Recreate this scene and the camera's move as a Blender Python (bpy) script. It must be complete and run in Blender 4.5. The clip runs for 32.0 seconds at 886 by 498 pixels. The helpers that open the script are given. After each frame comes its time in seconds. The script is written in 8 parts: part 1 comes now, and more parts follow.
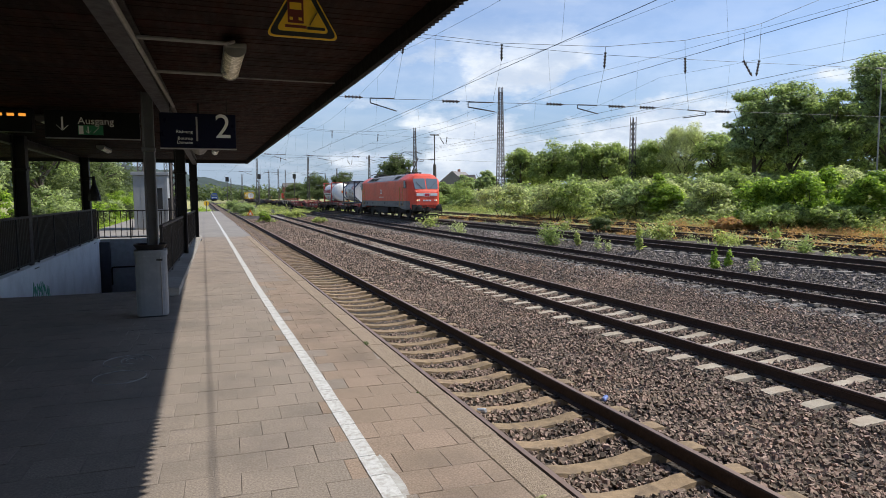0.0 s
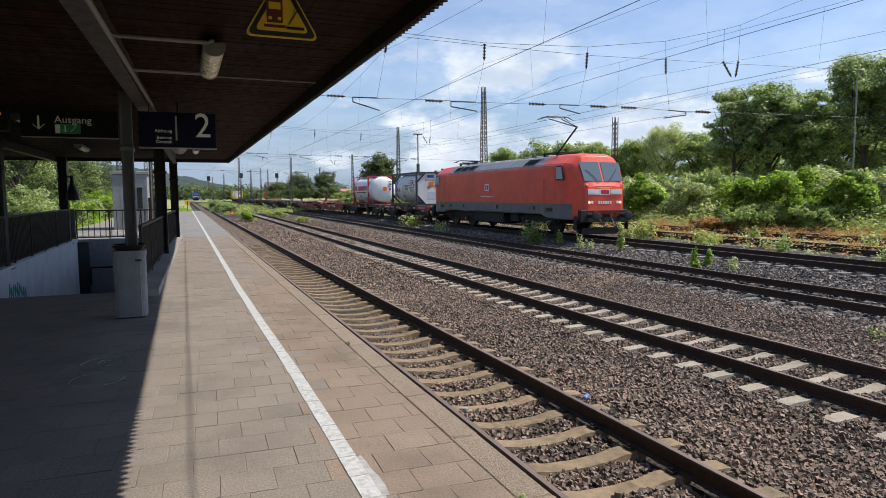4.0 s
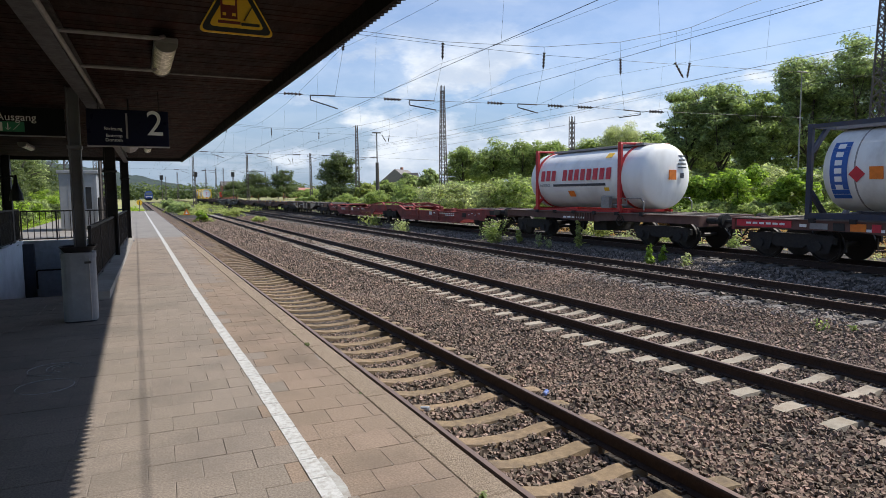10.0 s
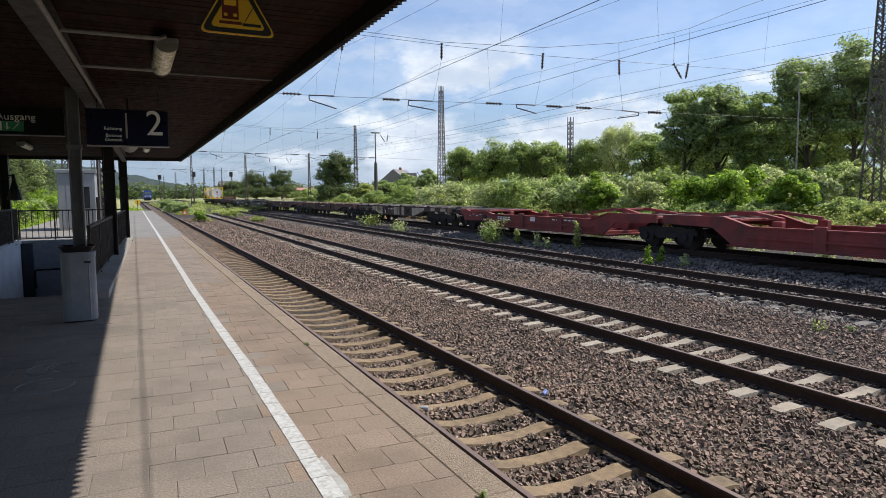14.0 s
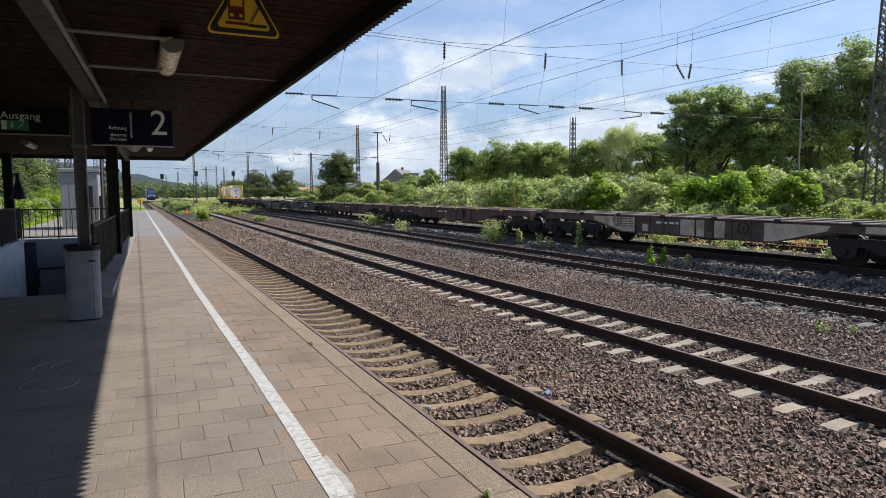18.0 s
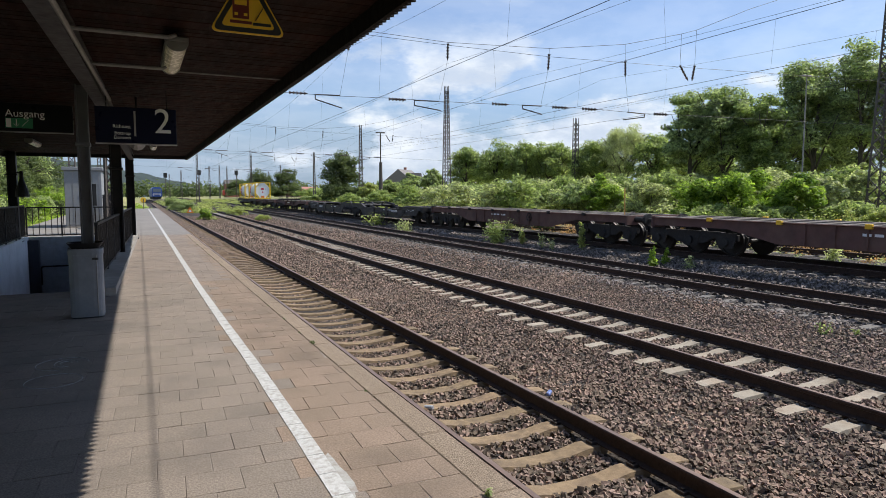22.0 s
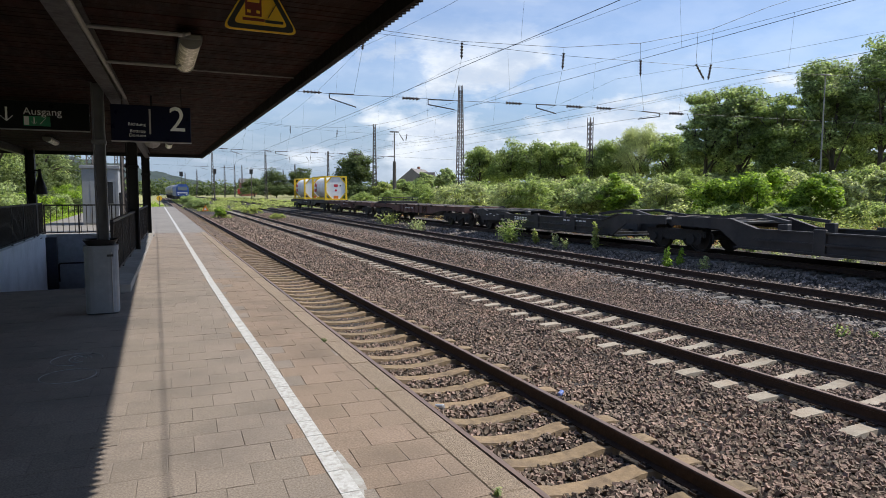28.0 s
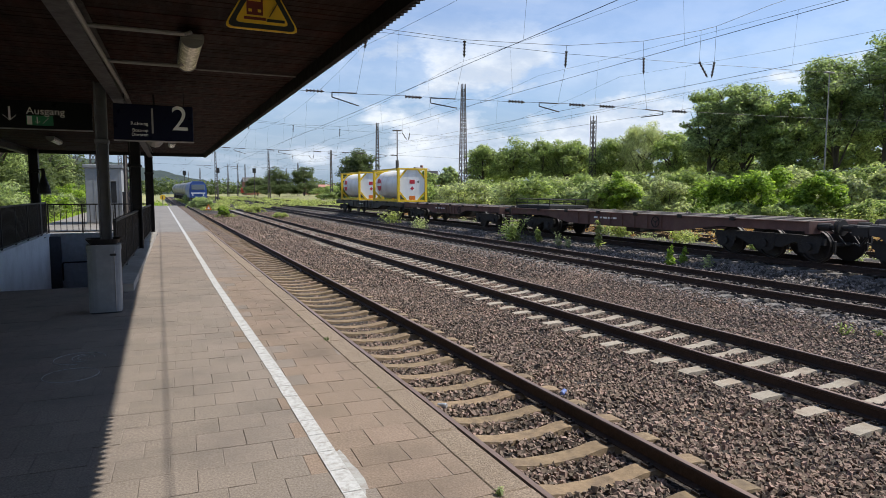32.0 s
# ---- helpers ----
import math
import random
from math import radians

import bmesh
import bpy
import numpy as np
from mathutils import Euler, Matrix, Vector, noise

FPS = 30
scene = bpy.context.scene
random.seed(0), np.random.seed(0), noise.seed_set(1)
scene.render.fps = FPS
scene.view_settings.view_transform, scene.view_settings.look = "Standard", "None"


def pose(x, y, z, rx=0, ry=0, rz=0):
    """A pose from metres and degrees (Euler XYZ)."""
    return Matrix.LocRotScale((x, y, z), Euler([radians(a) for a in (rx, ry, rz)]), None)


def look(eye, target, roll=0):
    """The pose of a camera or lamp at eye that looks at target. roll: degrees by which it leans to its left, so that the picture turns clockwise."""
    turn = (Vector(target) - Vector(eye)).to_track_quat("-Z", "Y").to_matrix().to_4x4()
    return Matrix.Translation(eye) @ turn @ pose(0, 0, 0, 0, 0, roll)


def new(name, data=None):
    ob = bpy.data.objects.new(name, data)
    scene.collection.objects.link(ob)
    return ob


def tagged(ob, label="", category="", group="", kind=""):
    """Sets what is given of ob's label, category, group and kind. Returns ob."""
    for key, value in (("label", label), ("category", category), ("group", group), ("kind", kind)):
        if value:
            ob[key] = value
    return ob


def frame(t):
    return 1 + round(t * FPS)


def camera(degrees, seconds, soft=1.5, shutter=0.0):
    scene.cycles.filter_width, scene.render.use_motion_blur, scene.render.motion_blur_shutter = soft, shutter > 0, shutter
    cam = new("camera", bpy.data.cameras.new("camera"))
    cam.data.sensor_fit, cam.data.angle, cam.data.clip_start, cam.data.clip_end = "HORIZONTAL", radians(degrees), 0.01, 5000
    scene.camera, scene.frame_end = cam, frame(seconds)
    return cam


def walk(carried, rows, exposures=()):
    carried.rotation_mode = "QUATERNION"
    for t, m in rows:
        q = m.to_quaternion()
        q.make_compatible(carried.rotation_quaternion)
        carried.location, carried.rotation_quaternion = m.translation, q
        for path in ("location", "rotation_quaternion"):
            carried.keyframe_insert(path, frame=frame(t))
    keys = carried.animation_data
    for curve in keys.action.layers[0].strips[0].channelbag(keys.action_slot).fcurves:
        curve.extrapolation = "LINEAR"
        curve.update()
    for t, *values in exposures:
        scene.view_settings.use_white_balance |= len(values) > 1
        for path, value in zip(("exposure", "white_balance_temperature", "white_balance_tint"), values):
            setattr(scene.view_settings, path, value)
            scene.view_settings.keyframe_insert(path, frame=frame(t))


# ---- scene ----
cam = camera(69.5, 32.0, soft=0.6)

# seconds, x, y, z, yaw, pitch, roll
PATH = [
    (0, -0.000, -0.000, 2.450, -20.547, -4.755, -0.350),
    (1, 0.002, 0.001, 2.451, -20.489, -4.764, -0.344),
    (2, -0.001, -0.010, 2.452, -20.458, -4.772, -0.353),
    (2.5, -0.000, -0.015, 2.453, -20.493, -4.775, -0.358),
    (3, 0.007, -0.013, 2.455, -20.726, -4.782, -0.365),
    (3.5, 0.017, -0.017, 2.458, -21.274, -4.810, -0.336),
    (4.3, 0.021, -0.018, 2.458, -22.508, -4.835, -0.375),
    (5.5, 0.028, -0.021, 2.456, -24.358, -4.873, -0.433),
    (6, 0.024, -0.017, 2.457, -24.697, -4.892, -0.429),
    (6.5, 0.024, -0.016, 2.457, -24.934, -4.913, -0.450),
    (7, 0.024, -0.019, 2.456, -25.103, -4.926, -0.466),
    (8, 0.024, -0.015, 2.456, -25.362, -4.953, -0.530),
    (9, 0.024, -0.022, 2.457, -25.514, -4.984, -0.532),
    (10, 0.021, -0.016, 2.460, -25.605, -4.972, -0.539),
    (11, 0.020, -0.017, 2.459, -25.674, -4.957, -0.521),
    (12, 0.020, -0.025, 2.456, -25.748, -4.976, -0.488),
    (12.5, 0.016, -0.025, 2.454, -25.775, -4.984, -0.472),
    (13, 0.007, -0.026, 2.455, -25.792, -4.968, -0.447),
    (13.5, -0.001, -0.027, 2.459, -25.789, -4.944, -0.436),
    (14.5, 0.003, -0.021, 2.462, -25.730, -4.966, -0.413),
    (16.5, -0.022, -0.030, 2.463, -25.707, -4.950, -0.286),
    (18, -0.024, -0.034, 2.464, -25.601, -4.953, -0.261),
    (19, -0.029, -0.033, 2.462, -25.555, -4.965, -0.175),
    (20, -0.029, -0.033, 2.459, -25.514, -4.962, -0.080),
    (21, -0.029, -0.032, 2.463, -25.455, -4.933, -0.016),
    (22, -0.029, -0.039, 2.457, -25.393, -4.930, 0.023),
    (22.5, -0.019, -0.035, 2.450, -25.344, -4.958, 0.010),
    (23, -0.010, -0.030, 2.446, -25.262, -4.992, 0.020),
    (23.5, -0.009, -0.027, 2.446, -25.139, -5.007, 0.046),
    (24, -0.009, -0.023, 2.446, -24.972, -5.003, 0.068),
    (24.5, -0.008, -0.026, 2.444, -24.783, -4.998, 0.101),
    (25, -0.006, -0.032, 2.443, -24.603, -4.992, 0.126),
    (25.5, -0.002, -0.034, 2.443, -24.444, -4.983, 0.128),
    (26.5, -0.005, -0.032, 2.444, -24.340, -4.975, 0.183),
    (27.5, -0.008, -0.029, 2.446, -24.235, -4.968, 0.239),
    (28.5, -0.003, -0.033, 2.444, -24.169, -5.009, 0.210),
    (30, 0.003, -0.030, 2.446, -24.094, -5.058, 0.218),
    (31, 0.003, -0.033, 2.442, -24.033, -5.081, 0.201),
    (32, 0.005, -0.027, 2.447, -23.927, -5.111, 0.132),
]


def cam_pose(x, y, z, yaw, pitch, roll):
    return (Matrix.Translation((x, y, z)) @ Euler((0, 0, radians(yaw))).to_matrix().to_4x4()
            @ Euler((radians(90 + pitch), 0, 0)).to_matrix().to_4x4() @ Euler((0, 0, radians(roll))).to_matrix().to_4x4())


walk(cam, [(row[0], cam_pose(*row[1:])) for row in PATH], exposures=[(0, 0.25), (32, 0.25)])

# ---- light ----
SUN_DIR = Vector((0.566, -0.10, 0.81)).normalized()
world = bpy.data.worlds.new("sky")
scene.world = world
world.use_nodes = True
wn, wl = world.node_tree.nodes, world.node_tree.links
wn.clear()
w_out = wn.new("ShaderNodeOutputWorld")
w_bg = wn.new("ShaderNodeBackground")
w_sky = wn.new("ShaderNodeTexSky")
w_sky.sky_type = "NISHITA"
w_sky.sun_disc = False
w_sky.sun_elevation = math.asin(SUN_DIR.z)
w_sky.sun_rotation = math.atan2(SUN_DIR.x, SUN_DIR.y)
w_sky.air_density, w_sky.dust_density, w_sky.ozone_density = 1.0, 0.5, 1.8
w_coord = wn.new("ShaderNodeTexCoord")
w_sep = wn.new("ShaderNodeSeparateXYZ")
wl.new(w_coord.outputs["Generated"], w_sep.inputs[0])


def w_math(op, a, b=None):
    n = wn.new("ShaderNodeMath")
    n.operation = op
    for i, v in enumerate((a, b)):
        if v is None:
            continue
        if isinstance(v, (int, float)):
            n.inputs[i].default_value = v
        else:
            wl.new(v, n.inputs[i])
    return n.outputs[0]


# clouds lie on a high flat layer: the direction is divided by its height
w_h = w_math("ADD", w_math("MAXIMUM", w_sep.outputs["Z"], 0.0), 0.10)
w_u, w_v = w_math("DIVIDE", w_sep.outputs["X"], w_h), w_math("DIVIDE", w_sep.outputs["Y"], w_h)
w_comb = wn.new("ShaderNodeCombineXYZ")
wl.new(w_u, w_comb.inputs[0])
wl.new(w_v, w_comb.inputs[1])


def w_noise(scale, detail, rough, dist, offset):
    m = wn.new("ShaderNodeMapping")
    m.inputs["Location"].default_value = offset
    wl.new(w_comb.outputs[0], m.inputs[0])
    n = wn.new("ShaderNodeTexNoise")
    n.inputs["Scale"].default_value, n.inputs["Detail"].default_value = scale, detail
    n.inputs["Roughness"].default_value, n.inputs["Distortion"].default_value = rough, dist
    wl.new(m.outputs[0], n.inputs[0])
    return n.outputs["Fac"]


def w_ramp(value, lo, hi):
    n = wn.new("ShaderNodeMapRange")
    n.interpolation_type = "SMOOTHSTEP"
    n.inputs["From Min"].default_value, n.inputs["From Max"].default_value = lo, hi
    wl.new(value, n.inputs["Value"])
    return n.outputs[0]


w_big = w_math("MULTIPLY", w_ramp(w_noise(0.55, 9, 0.58, 0.3, (3.1, 1.7, 0)), 0.45, 0.72), 0.62)
w_veil = w_ramp(w_noise(0.22, 6, 0.6, 0.8, (9.0, 4.0, 0)), 0.30, 0.75)
w_cover = w_math("MAXIMUM", w_big, w_math("MULTIPLY", w_veil, 0.42))
# heaped clouds low over the horizon
w_map = wn.new("ShaderNodeMapping")
w_map.inputs["Scale"].default_value = (1.0, 1.0, 2.3)
wl.new(w_coord.outputs["Generated"], w_map.inputs[0])
w_heap = wn.new("ShaderNodeTexNoise")
w_heap.inputs["Scale"].default_value, w_heap.inputs["Detail"].default_value, w_heap.inputs["Roughness"].default_value = 3.7, 12, 0.60
wl.new(w_map.outputs[0], w_heap.inputs[0])
w_heaps = w_math("MULTIPLY", w_ramp(w_heap.outputs["Fac"], 0.465, 0.60), w_math("SUBTRACT", 1.0, w_ramp(w_sep.outputs["Z"], 0.17, 0.30)))
w_cover = w_math("MAXIMUM", w_cover, w_heaps)
w_clear = w_ramp(w_sep.outputs["Z"], 0.0, 0.07)
w_cover = w_math("MULTIPLY", w_cover, w_math("ADD", w_math("MULTIPLY", w_clear, 0.65), 0.35))
w_puff = wn.new("ShaderNodeTexNoise")
w_puff.inputs["Scale"].default_value, w_puff.inputs["Detail"].default_value, w_puff.inputs["Roughness"].default_value = 9.0, 10, 0.62
wl.new(w_map.outputs[0], w_puff.inputs[0])
w_tone = w_ramp(w_puff.outputs["Fac"], 0.36, 0.62)
w_shade = wn.new("ShaderNodeMix")
w_shade.data_type = "RGBA"
w_shade.inputs["A"].default_value = (5.0, 5.75, 6.95, 1)
w_shade.inputs["B"].default_value = (7.3, 7.75, 8.35, 1)
wl.new(w_tone, w_shade.inputs["Factor"])
w_mix = wn.new("ShaderNodeMix")
w_mix.data_type = "RGBA"
wl.new(w_cover, w_mix.inputs["Factor"])
w_blue = wn.new("ShaderNodeMix")
w_blue.data_type, w_blue.blend_type = "RGBA", "MULTIPLY"
w_blue.inputs["Factor"].default_value = 1.0
w_blue.inputs["B"].default_value = (0.90, 1.0, 1.18, 1)
wl.new(w_sky.outputs[0], w_blue.inputs["A"])
# grey-blue haze of far clouds along the horizon
w_haze = wn.new("ShaderNodeMix")
w_haze.data_type = "RGBA"
w_haze.inputs["B"].default_value = (2.4, 3.25, 4.5, 1)
wl.new(w_math("MULTIPLY", w_math("SUBTRACT", 1.0, w_ramp(w_sep.outputs["Z"], 0.03, 0.22)), 0.85), w_haze.inputs["Factor"])
wl.new(w_blue.outputs["Result"], w_haze.inputs["A"])
wl.new(w_haze.outputs["Result"], w_mix.inputs["A"])
wl.new(w_shade.outputs["Result"], w_mix.inputs["B"])
wl.new(w_mix.outputs["Result"], w_bg.inputs["Color"])
w_bg.inputs["Strength"].default_value = 0.108
wl.new(w_bg.outputs[0], w_out.inputs[0])

sun = new("sun", bpy.data.lights.new("sun", "SUN"))
sun.data.energy, sun.data.angle, sun.data.color = 5.0, radians(0.5), (1.0, 0.955, 0.88)
sun.matrix_world = look(SUN_DIR * 50, (0, 0, 0))

# ---- materials ----
MATS = {}


def mat(name, a, b=None, scale=6.0, rough=0.8, metal=0.0, bump=0.2, bscale=40.0, stain=None, sscale=0.8, samount=0.5,
        stretch=(1, 1, 1), rand=0.0, voronoi=0.0, trans=0.0, island=0.0, spec=0.5, world=False):
    """A surface: two tones mixed by a fine noise, wear or stains on a coarser one, relief, and some change from piece to piece."""
    if name in MATS:
        return MATS[name]
    m = bpy.data.materials.new(name)
    MATS[name] = m
    m.use_nodes = True
    nt, ln = m.node_tree.nodes, m.node_tree.links
    bs = nt["Principled BSDF"]
    b = b or tuple(min(1, c * 0.75) for c in a)
    co = nt.new("ShaderNodeTexCoord")
    mp = nt.new("ShaderNodeMapping")
    mp.inputs["Scale"].default_value = stretch
    ln.new(nt.new("ShaderNodeNewGeometry").outputs["Position"] if world else co.outputs["Object"], mp.inputs[0])

    def nz(s, d=5, r=0.6):
        n = nt.new("ShaderNodeTexNoise")
        n.inputs["Scale"].default_value, n.inputs["Detail"].default_value, n.inputs["Roughness"].default_value = s, d, r
        ln.new(mp.outputs[0], n.inputs[0])
        return n.outputs["Fac"]

    def mr(v, lo, hi, o0=0.0, o1=1.0):
        n = nt.new("ShaderNodeMapRange")
        n.inputs["From Min"].default_value, n.inputs["From Max"].default_value = lo, hi
        n.inputs["To Min"].default_value, n.inputs["To Max"].default_value = o0, o1
        ln.new(v, n.inputs["Value"])
        return n.outputs[0]

    def mix(f, x, y, blend="MIX"):
        n = nt.new("ShaderNodeMix")
        n.data_type, n.blend_type = "RGBA", blend
        for key, v in (("Factor", f), ("A", x), ("B", y)):
            if isinstance(v, tuple):
                n.inputs[key].default_value = (*v[:3], 1)
            elif isinstance(v, float):
                n.inputs[key].default_value = v
            else:
                ln.new(v, n.inputs[key])
        return n.outputs["Result"]

    col = mix(mr(nz(scale), 0.3, 0.7), a, b)
    if stain:
        col = mix(mr(nz(sscale, 7, 0.65), 0.46, 0.68, 0.0, samount), col, stain)
    if rand or island:
        if rand:
            info = nt.new("ShaderNodeObjectInfo").outputs["Random"]
        else:
            info = nt.new("ShaderNodeNewGeometry").outputs["Random Per Island"]
        k = rand or island
        hv = nt.new("ShaderNodeHueSaturation")
        ln.new(mr(info, 0, 1, 1 - k, 1 + k), hv.inputs["Value"])
        ln.new(mr(info, 0, 1, 0.5 + 0.03 * k, 0.5 - 0.03 * k), hv.inputs["Hue"])
        ln.new(col, hv.inputs["Color"])
        col = hv.outputs["Color"]
    ln.new(col, bs.inputs["Base Color"])
    ln.new(mr(nz(scale * 2.3), 0.3, 0.7, max(0.03, rough - 0.1), min(1, rough + 0.1)), bs.inputs["Roughness"])
    bs.inputs["Metallic"].default_value = metal
    bs.inputs["Specular IOR Level"].default_value = spec
    if bump:
        bp = nt.new("ShaderNodeBump")
        bp.inputs["Strength"].default_value = bump
        bp.inputs["Distance"].default_value = 0.02
        if voronoi:
            v = nt.new("ShaderNodeTexVoronoi")
            v.inputs["Scale"].default_value = voronoi
            ln.new(mp.outputs[0], v.inputs["Vector"])
            ln.new(v.outputs["Distance"], bp.inputs["Height"])
            bp.inputs["Distance"].default_value = 0.05
        else:
            ln.new(nz(bscale, 6), bp.inputs["Height"])
        ln.new(bp.outputs[0], bs.inputs["Normal"])
    if trans:
        tr = nt.new("ShaderNodeBsdfTranslucent")
        ln.new(mix(1.0, col, (1.13, 1.2, 0.82), "MULTIPLY"), tr.inputs["Color"])
        ad = nt.new("ShaderNodeMixShader")
        ad.inputs[0].default_value = trans
        ln.new(bs.outputs[0], ad.inputs[1])
        ln.new(tr.outputs[0], ad.inputs[2])
        ln.new(ad.outputs[0], nt["Material Output"].inputs[0])
    return m


def glow(name, color, strength):
    if name not in MATS:
        m = MATS[name] = bpy.data.materials.new(name)
        m.use_nodes = True
        bs = m.node_tree.nodes["Principled BSDF"]
        bs.inputs["Base Color"].default_value = (*color, 1)
        bs.inputs["Emission Color"].default_value = (*color, 1)
        bs.inputs["Emission Strength"].default_value = strength
    return MATS[name]


def glass(name, tint, rough=0.05):
    if name not in MATS:
        m = MATS[name] = bpy.data.materials.new(name)
        m.use_nodes = True
        bs = m.node_tree.nodes["Principled BSDF"]
        bs.inputs["Base Color"].default_value = (*tint, 1)
        bs.inputs["Roughness"].default_value = rough
        bs.inputs["Coat Weight"].default_value = 0.6
    return MATS[name]


# kept near black to draw the shade in the gaps between loose stones
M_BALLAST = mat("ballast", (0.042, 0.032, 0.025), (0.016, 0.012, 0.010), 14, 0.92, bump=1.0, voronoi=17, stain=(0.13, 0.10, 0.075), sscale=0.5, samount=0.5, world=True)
M_STONE = mat("ballast_stone", (0.27, 0.196, 0.146), (0.088, 0.065, 0.05), 14, 0.9, bump=0.12, bscale=90, island=0.55, stain=(0.27, 0.185, 0.125), sscale=0.6, samount=0.45)
M_STONE_GREY = mat("ballast_stone_grey", (0.275, 0.232, 0.198), (0.115, 0.097, 0.083), 14, 0.9, bump=0.12, bscale=90, island=0.5)
M_RAIL = mat("rail_rust", (0.062, 0.036, 0.025), (0.032, 0.02, 0.015), 18, 0.75, metal=0.25, bump=0.25, bscale=70, world=True)
M_RAIL_TOP = mat("rail_head", (0.245, 0.17, 0.132), (0.155, 0.107, 0.084), 9, 0.5, metal=0.35, bump=0.03, stretch=(1, 0.05, 1))
M_SLEEPER = mat("sleeper_concrete", (0.36, 0.315, 0.25), (0.27, 0.23, 0.18), 12, 0.9, bump=0.3, bscale=60, stain=(0.26, 0.19, 0.13), sscale=2.0, samount=0.55, rand=0.10, world=True)
M_SLEEPER_OLD = mat("sleeper_concrete_stained", (0.275, 0.197, 0.114), (0.18, 0.126, 0.072), 16, 0.9, bump=0.35, bscale=60, stain=(0.10, 0.072, 0.05), sscale=4.5, samount=0.7, rand=0.14, world=True)
M_SLEEPER_RUST = mat("sleeper_concrete_rusty", (0.25, 0.172, 0.106), (0.17, 0.116, 0.072), 12, 0.9, bump=0.3, bscale=60, stain=(0.08, 0.058, 0.042), sscale=2.0, samount=0.6, rand=0.14, world=True)
M_SLEEPER_GREY = mat("sleeper_concrete_grey", (0.18, 0.165, 0.15), (0.125, 0.115, 0.105), 12, 0.9, bump=0.3, bscale=60, stain=(0.13, 0.115, 0.10), sscale=2.0, samount=0.6, rand=0.14, world=True)
M_BED_RUSTY = mat("bed_rusty", (0.13, 0.086, 0.057), (0.075, 0.052, 0.036), 9, 0.95, bump=0.8, voronoi=17, stain=(0.12, 0.09, 0.07), sscale=0.5, samount=0.5)
M_BED_PALE = mat("bed_pale", (0.25, 0.22, 0.185), (0.18, 0.16, 0.135), 9, 0.95, bump=0.8, voronoi=17, stain=(0.20, 0.17, 0.145), sscale=0.5, samount=0.5)
M_SLEEPER_WOOD = mat("sleeper_dark", (0.17, 0.155, 0.14), (0.11, 0.10, 0.09), 12, 0.9, bump=0.4, bscale=50, rand=0.2, world=True)
M_CLIP = mat("rail_clip", (0.05, 0.04, 0.035), rough=0.6, metal=0.5, bump=0.1)
M_PAVER = mat("paver_concrete", (0.30, 0.25, 0.205), (0.142, 0.115, 0.094), 75, 0.9, bump=0.4, bscale=130, stain=(0.125, 0.105, 0.09), sscale=1.1, samount=0.6, rand=0.07, world=True)
M_PAVER_WARM = mat("paver_concrete_rust_dusted", (0.325, 0.243, 0.18), (0.15, 0.11, 0.081), 75, 0.9, bump=0.4, bscale=130, stain=(0.12, 0.09, 0.068), sscale=1.1, samount=0.55, rand=0.09, world=True)
M_JOINT = mat("paver_joint", (0.31, 0.268, 0.228), (0.075, 0.063, 0.053), 2.6, 0.95, bump=0.3)
M_COPING = mat("platform_edge_concrete", (0.40, 0.312, 0.228), (0.115, 0.085, 0.06), 85, 0.92, bump=0.7, bscale=110, stain=(0.20, 0.15, 0.105), sscale=2.5, samount=0.4, rand=0.06, world=True)
M_GREYPAVE = mat("grey_asphalt", (0.235, 0.215, 0.195), (0.17, 0.155, 0.14), 10, 0.9, bump=0.2, stain=(0.13, 0.12, 0.108), sscale=0.7, samount=0.6)
M_LINE = mat("white_line_paint", (0.53, 0.53, 0.52), (0.42, 0.42, 0.41), 40, 0.75, bump=0.2, bscale=120, stain=(0.22, 0.19, 0.16), sscale=22.0, samount=0.75, world=True)
M_SMEAR = mat("thin_white_paint", (0.42, 0.425, 0.41), (0.30, 0.285, 0.26), 30, 0.8, bump=0.2, bscale=120, stain=(0.22, 0.18, 0.15), sscale=9.0, samount=0.7, world=True)
M_CONCRETE = mat("platform_concrete", (0.33, 0.31, 0.28), (0.24, 0.22, 0.20), 6, 0.92, bump=0.3, stain=(0.15, 0.13, 0.11), sscale=0.7)
M_WALL = mat("stairwell_plaster", (0.88, 0.89, 0.90), (0.84, 0.85, 0.86), 3, 0.85, bump=0.1, stain=(0.5, 0.5, 0.49), sscale=0.8, samount=0.4)
# paler and bluer than the wall's own grey: sky light put into the colour
M_ENDWALL = mat("stairwell_end_wall", (0.56, 0.60, 0.65), rough=0.8, bump=0.1)
M_STEEL = mat("dark_painted_steel", (0.022, 0.021, 0.023), (0.015, 0.0145, 0.016), 5, 0.5, bump=0.08, stain=(0.06, 0.045, 0.035), sscale=2.5, samount=0.35, spec=0.25)
M_BEAM = mat("beam_paint", (0.085, 0.078, 0.078), (0.04, 0.036, 0.036), 5, 0.55, bump=0.1, stain=(0.03, 0.026, 0.024), sscale=2, samount=0.6, spec=0.3)
M_COLUMN = mat("column_paint", (0.115, 0.115, 0.12), (0.08, 0.08, 0.085), 4, 0.55, bump=0.06, stain=(0.09, 0.075, 0.065), sscale=2, samount=0.4)
M_BIN = mat("bin_grey_steel", (0.20, 0.217, 0.243), (0.165, 0.18, 0.203), 4, 0.5, metal=0.2, bump=0.05, stain=(0.30, 0.31, 0.33), sscale=5, samount=0.3)
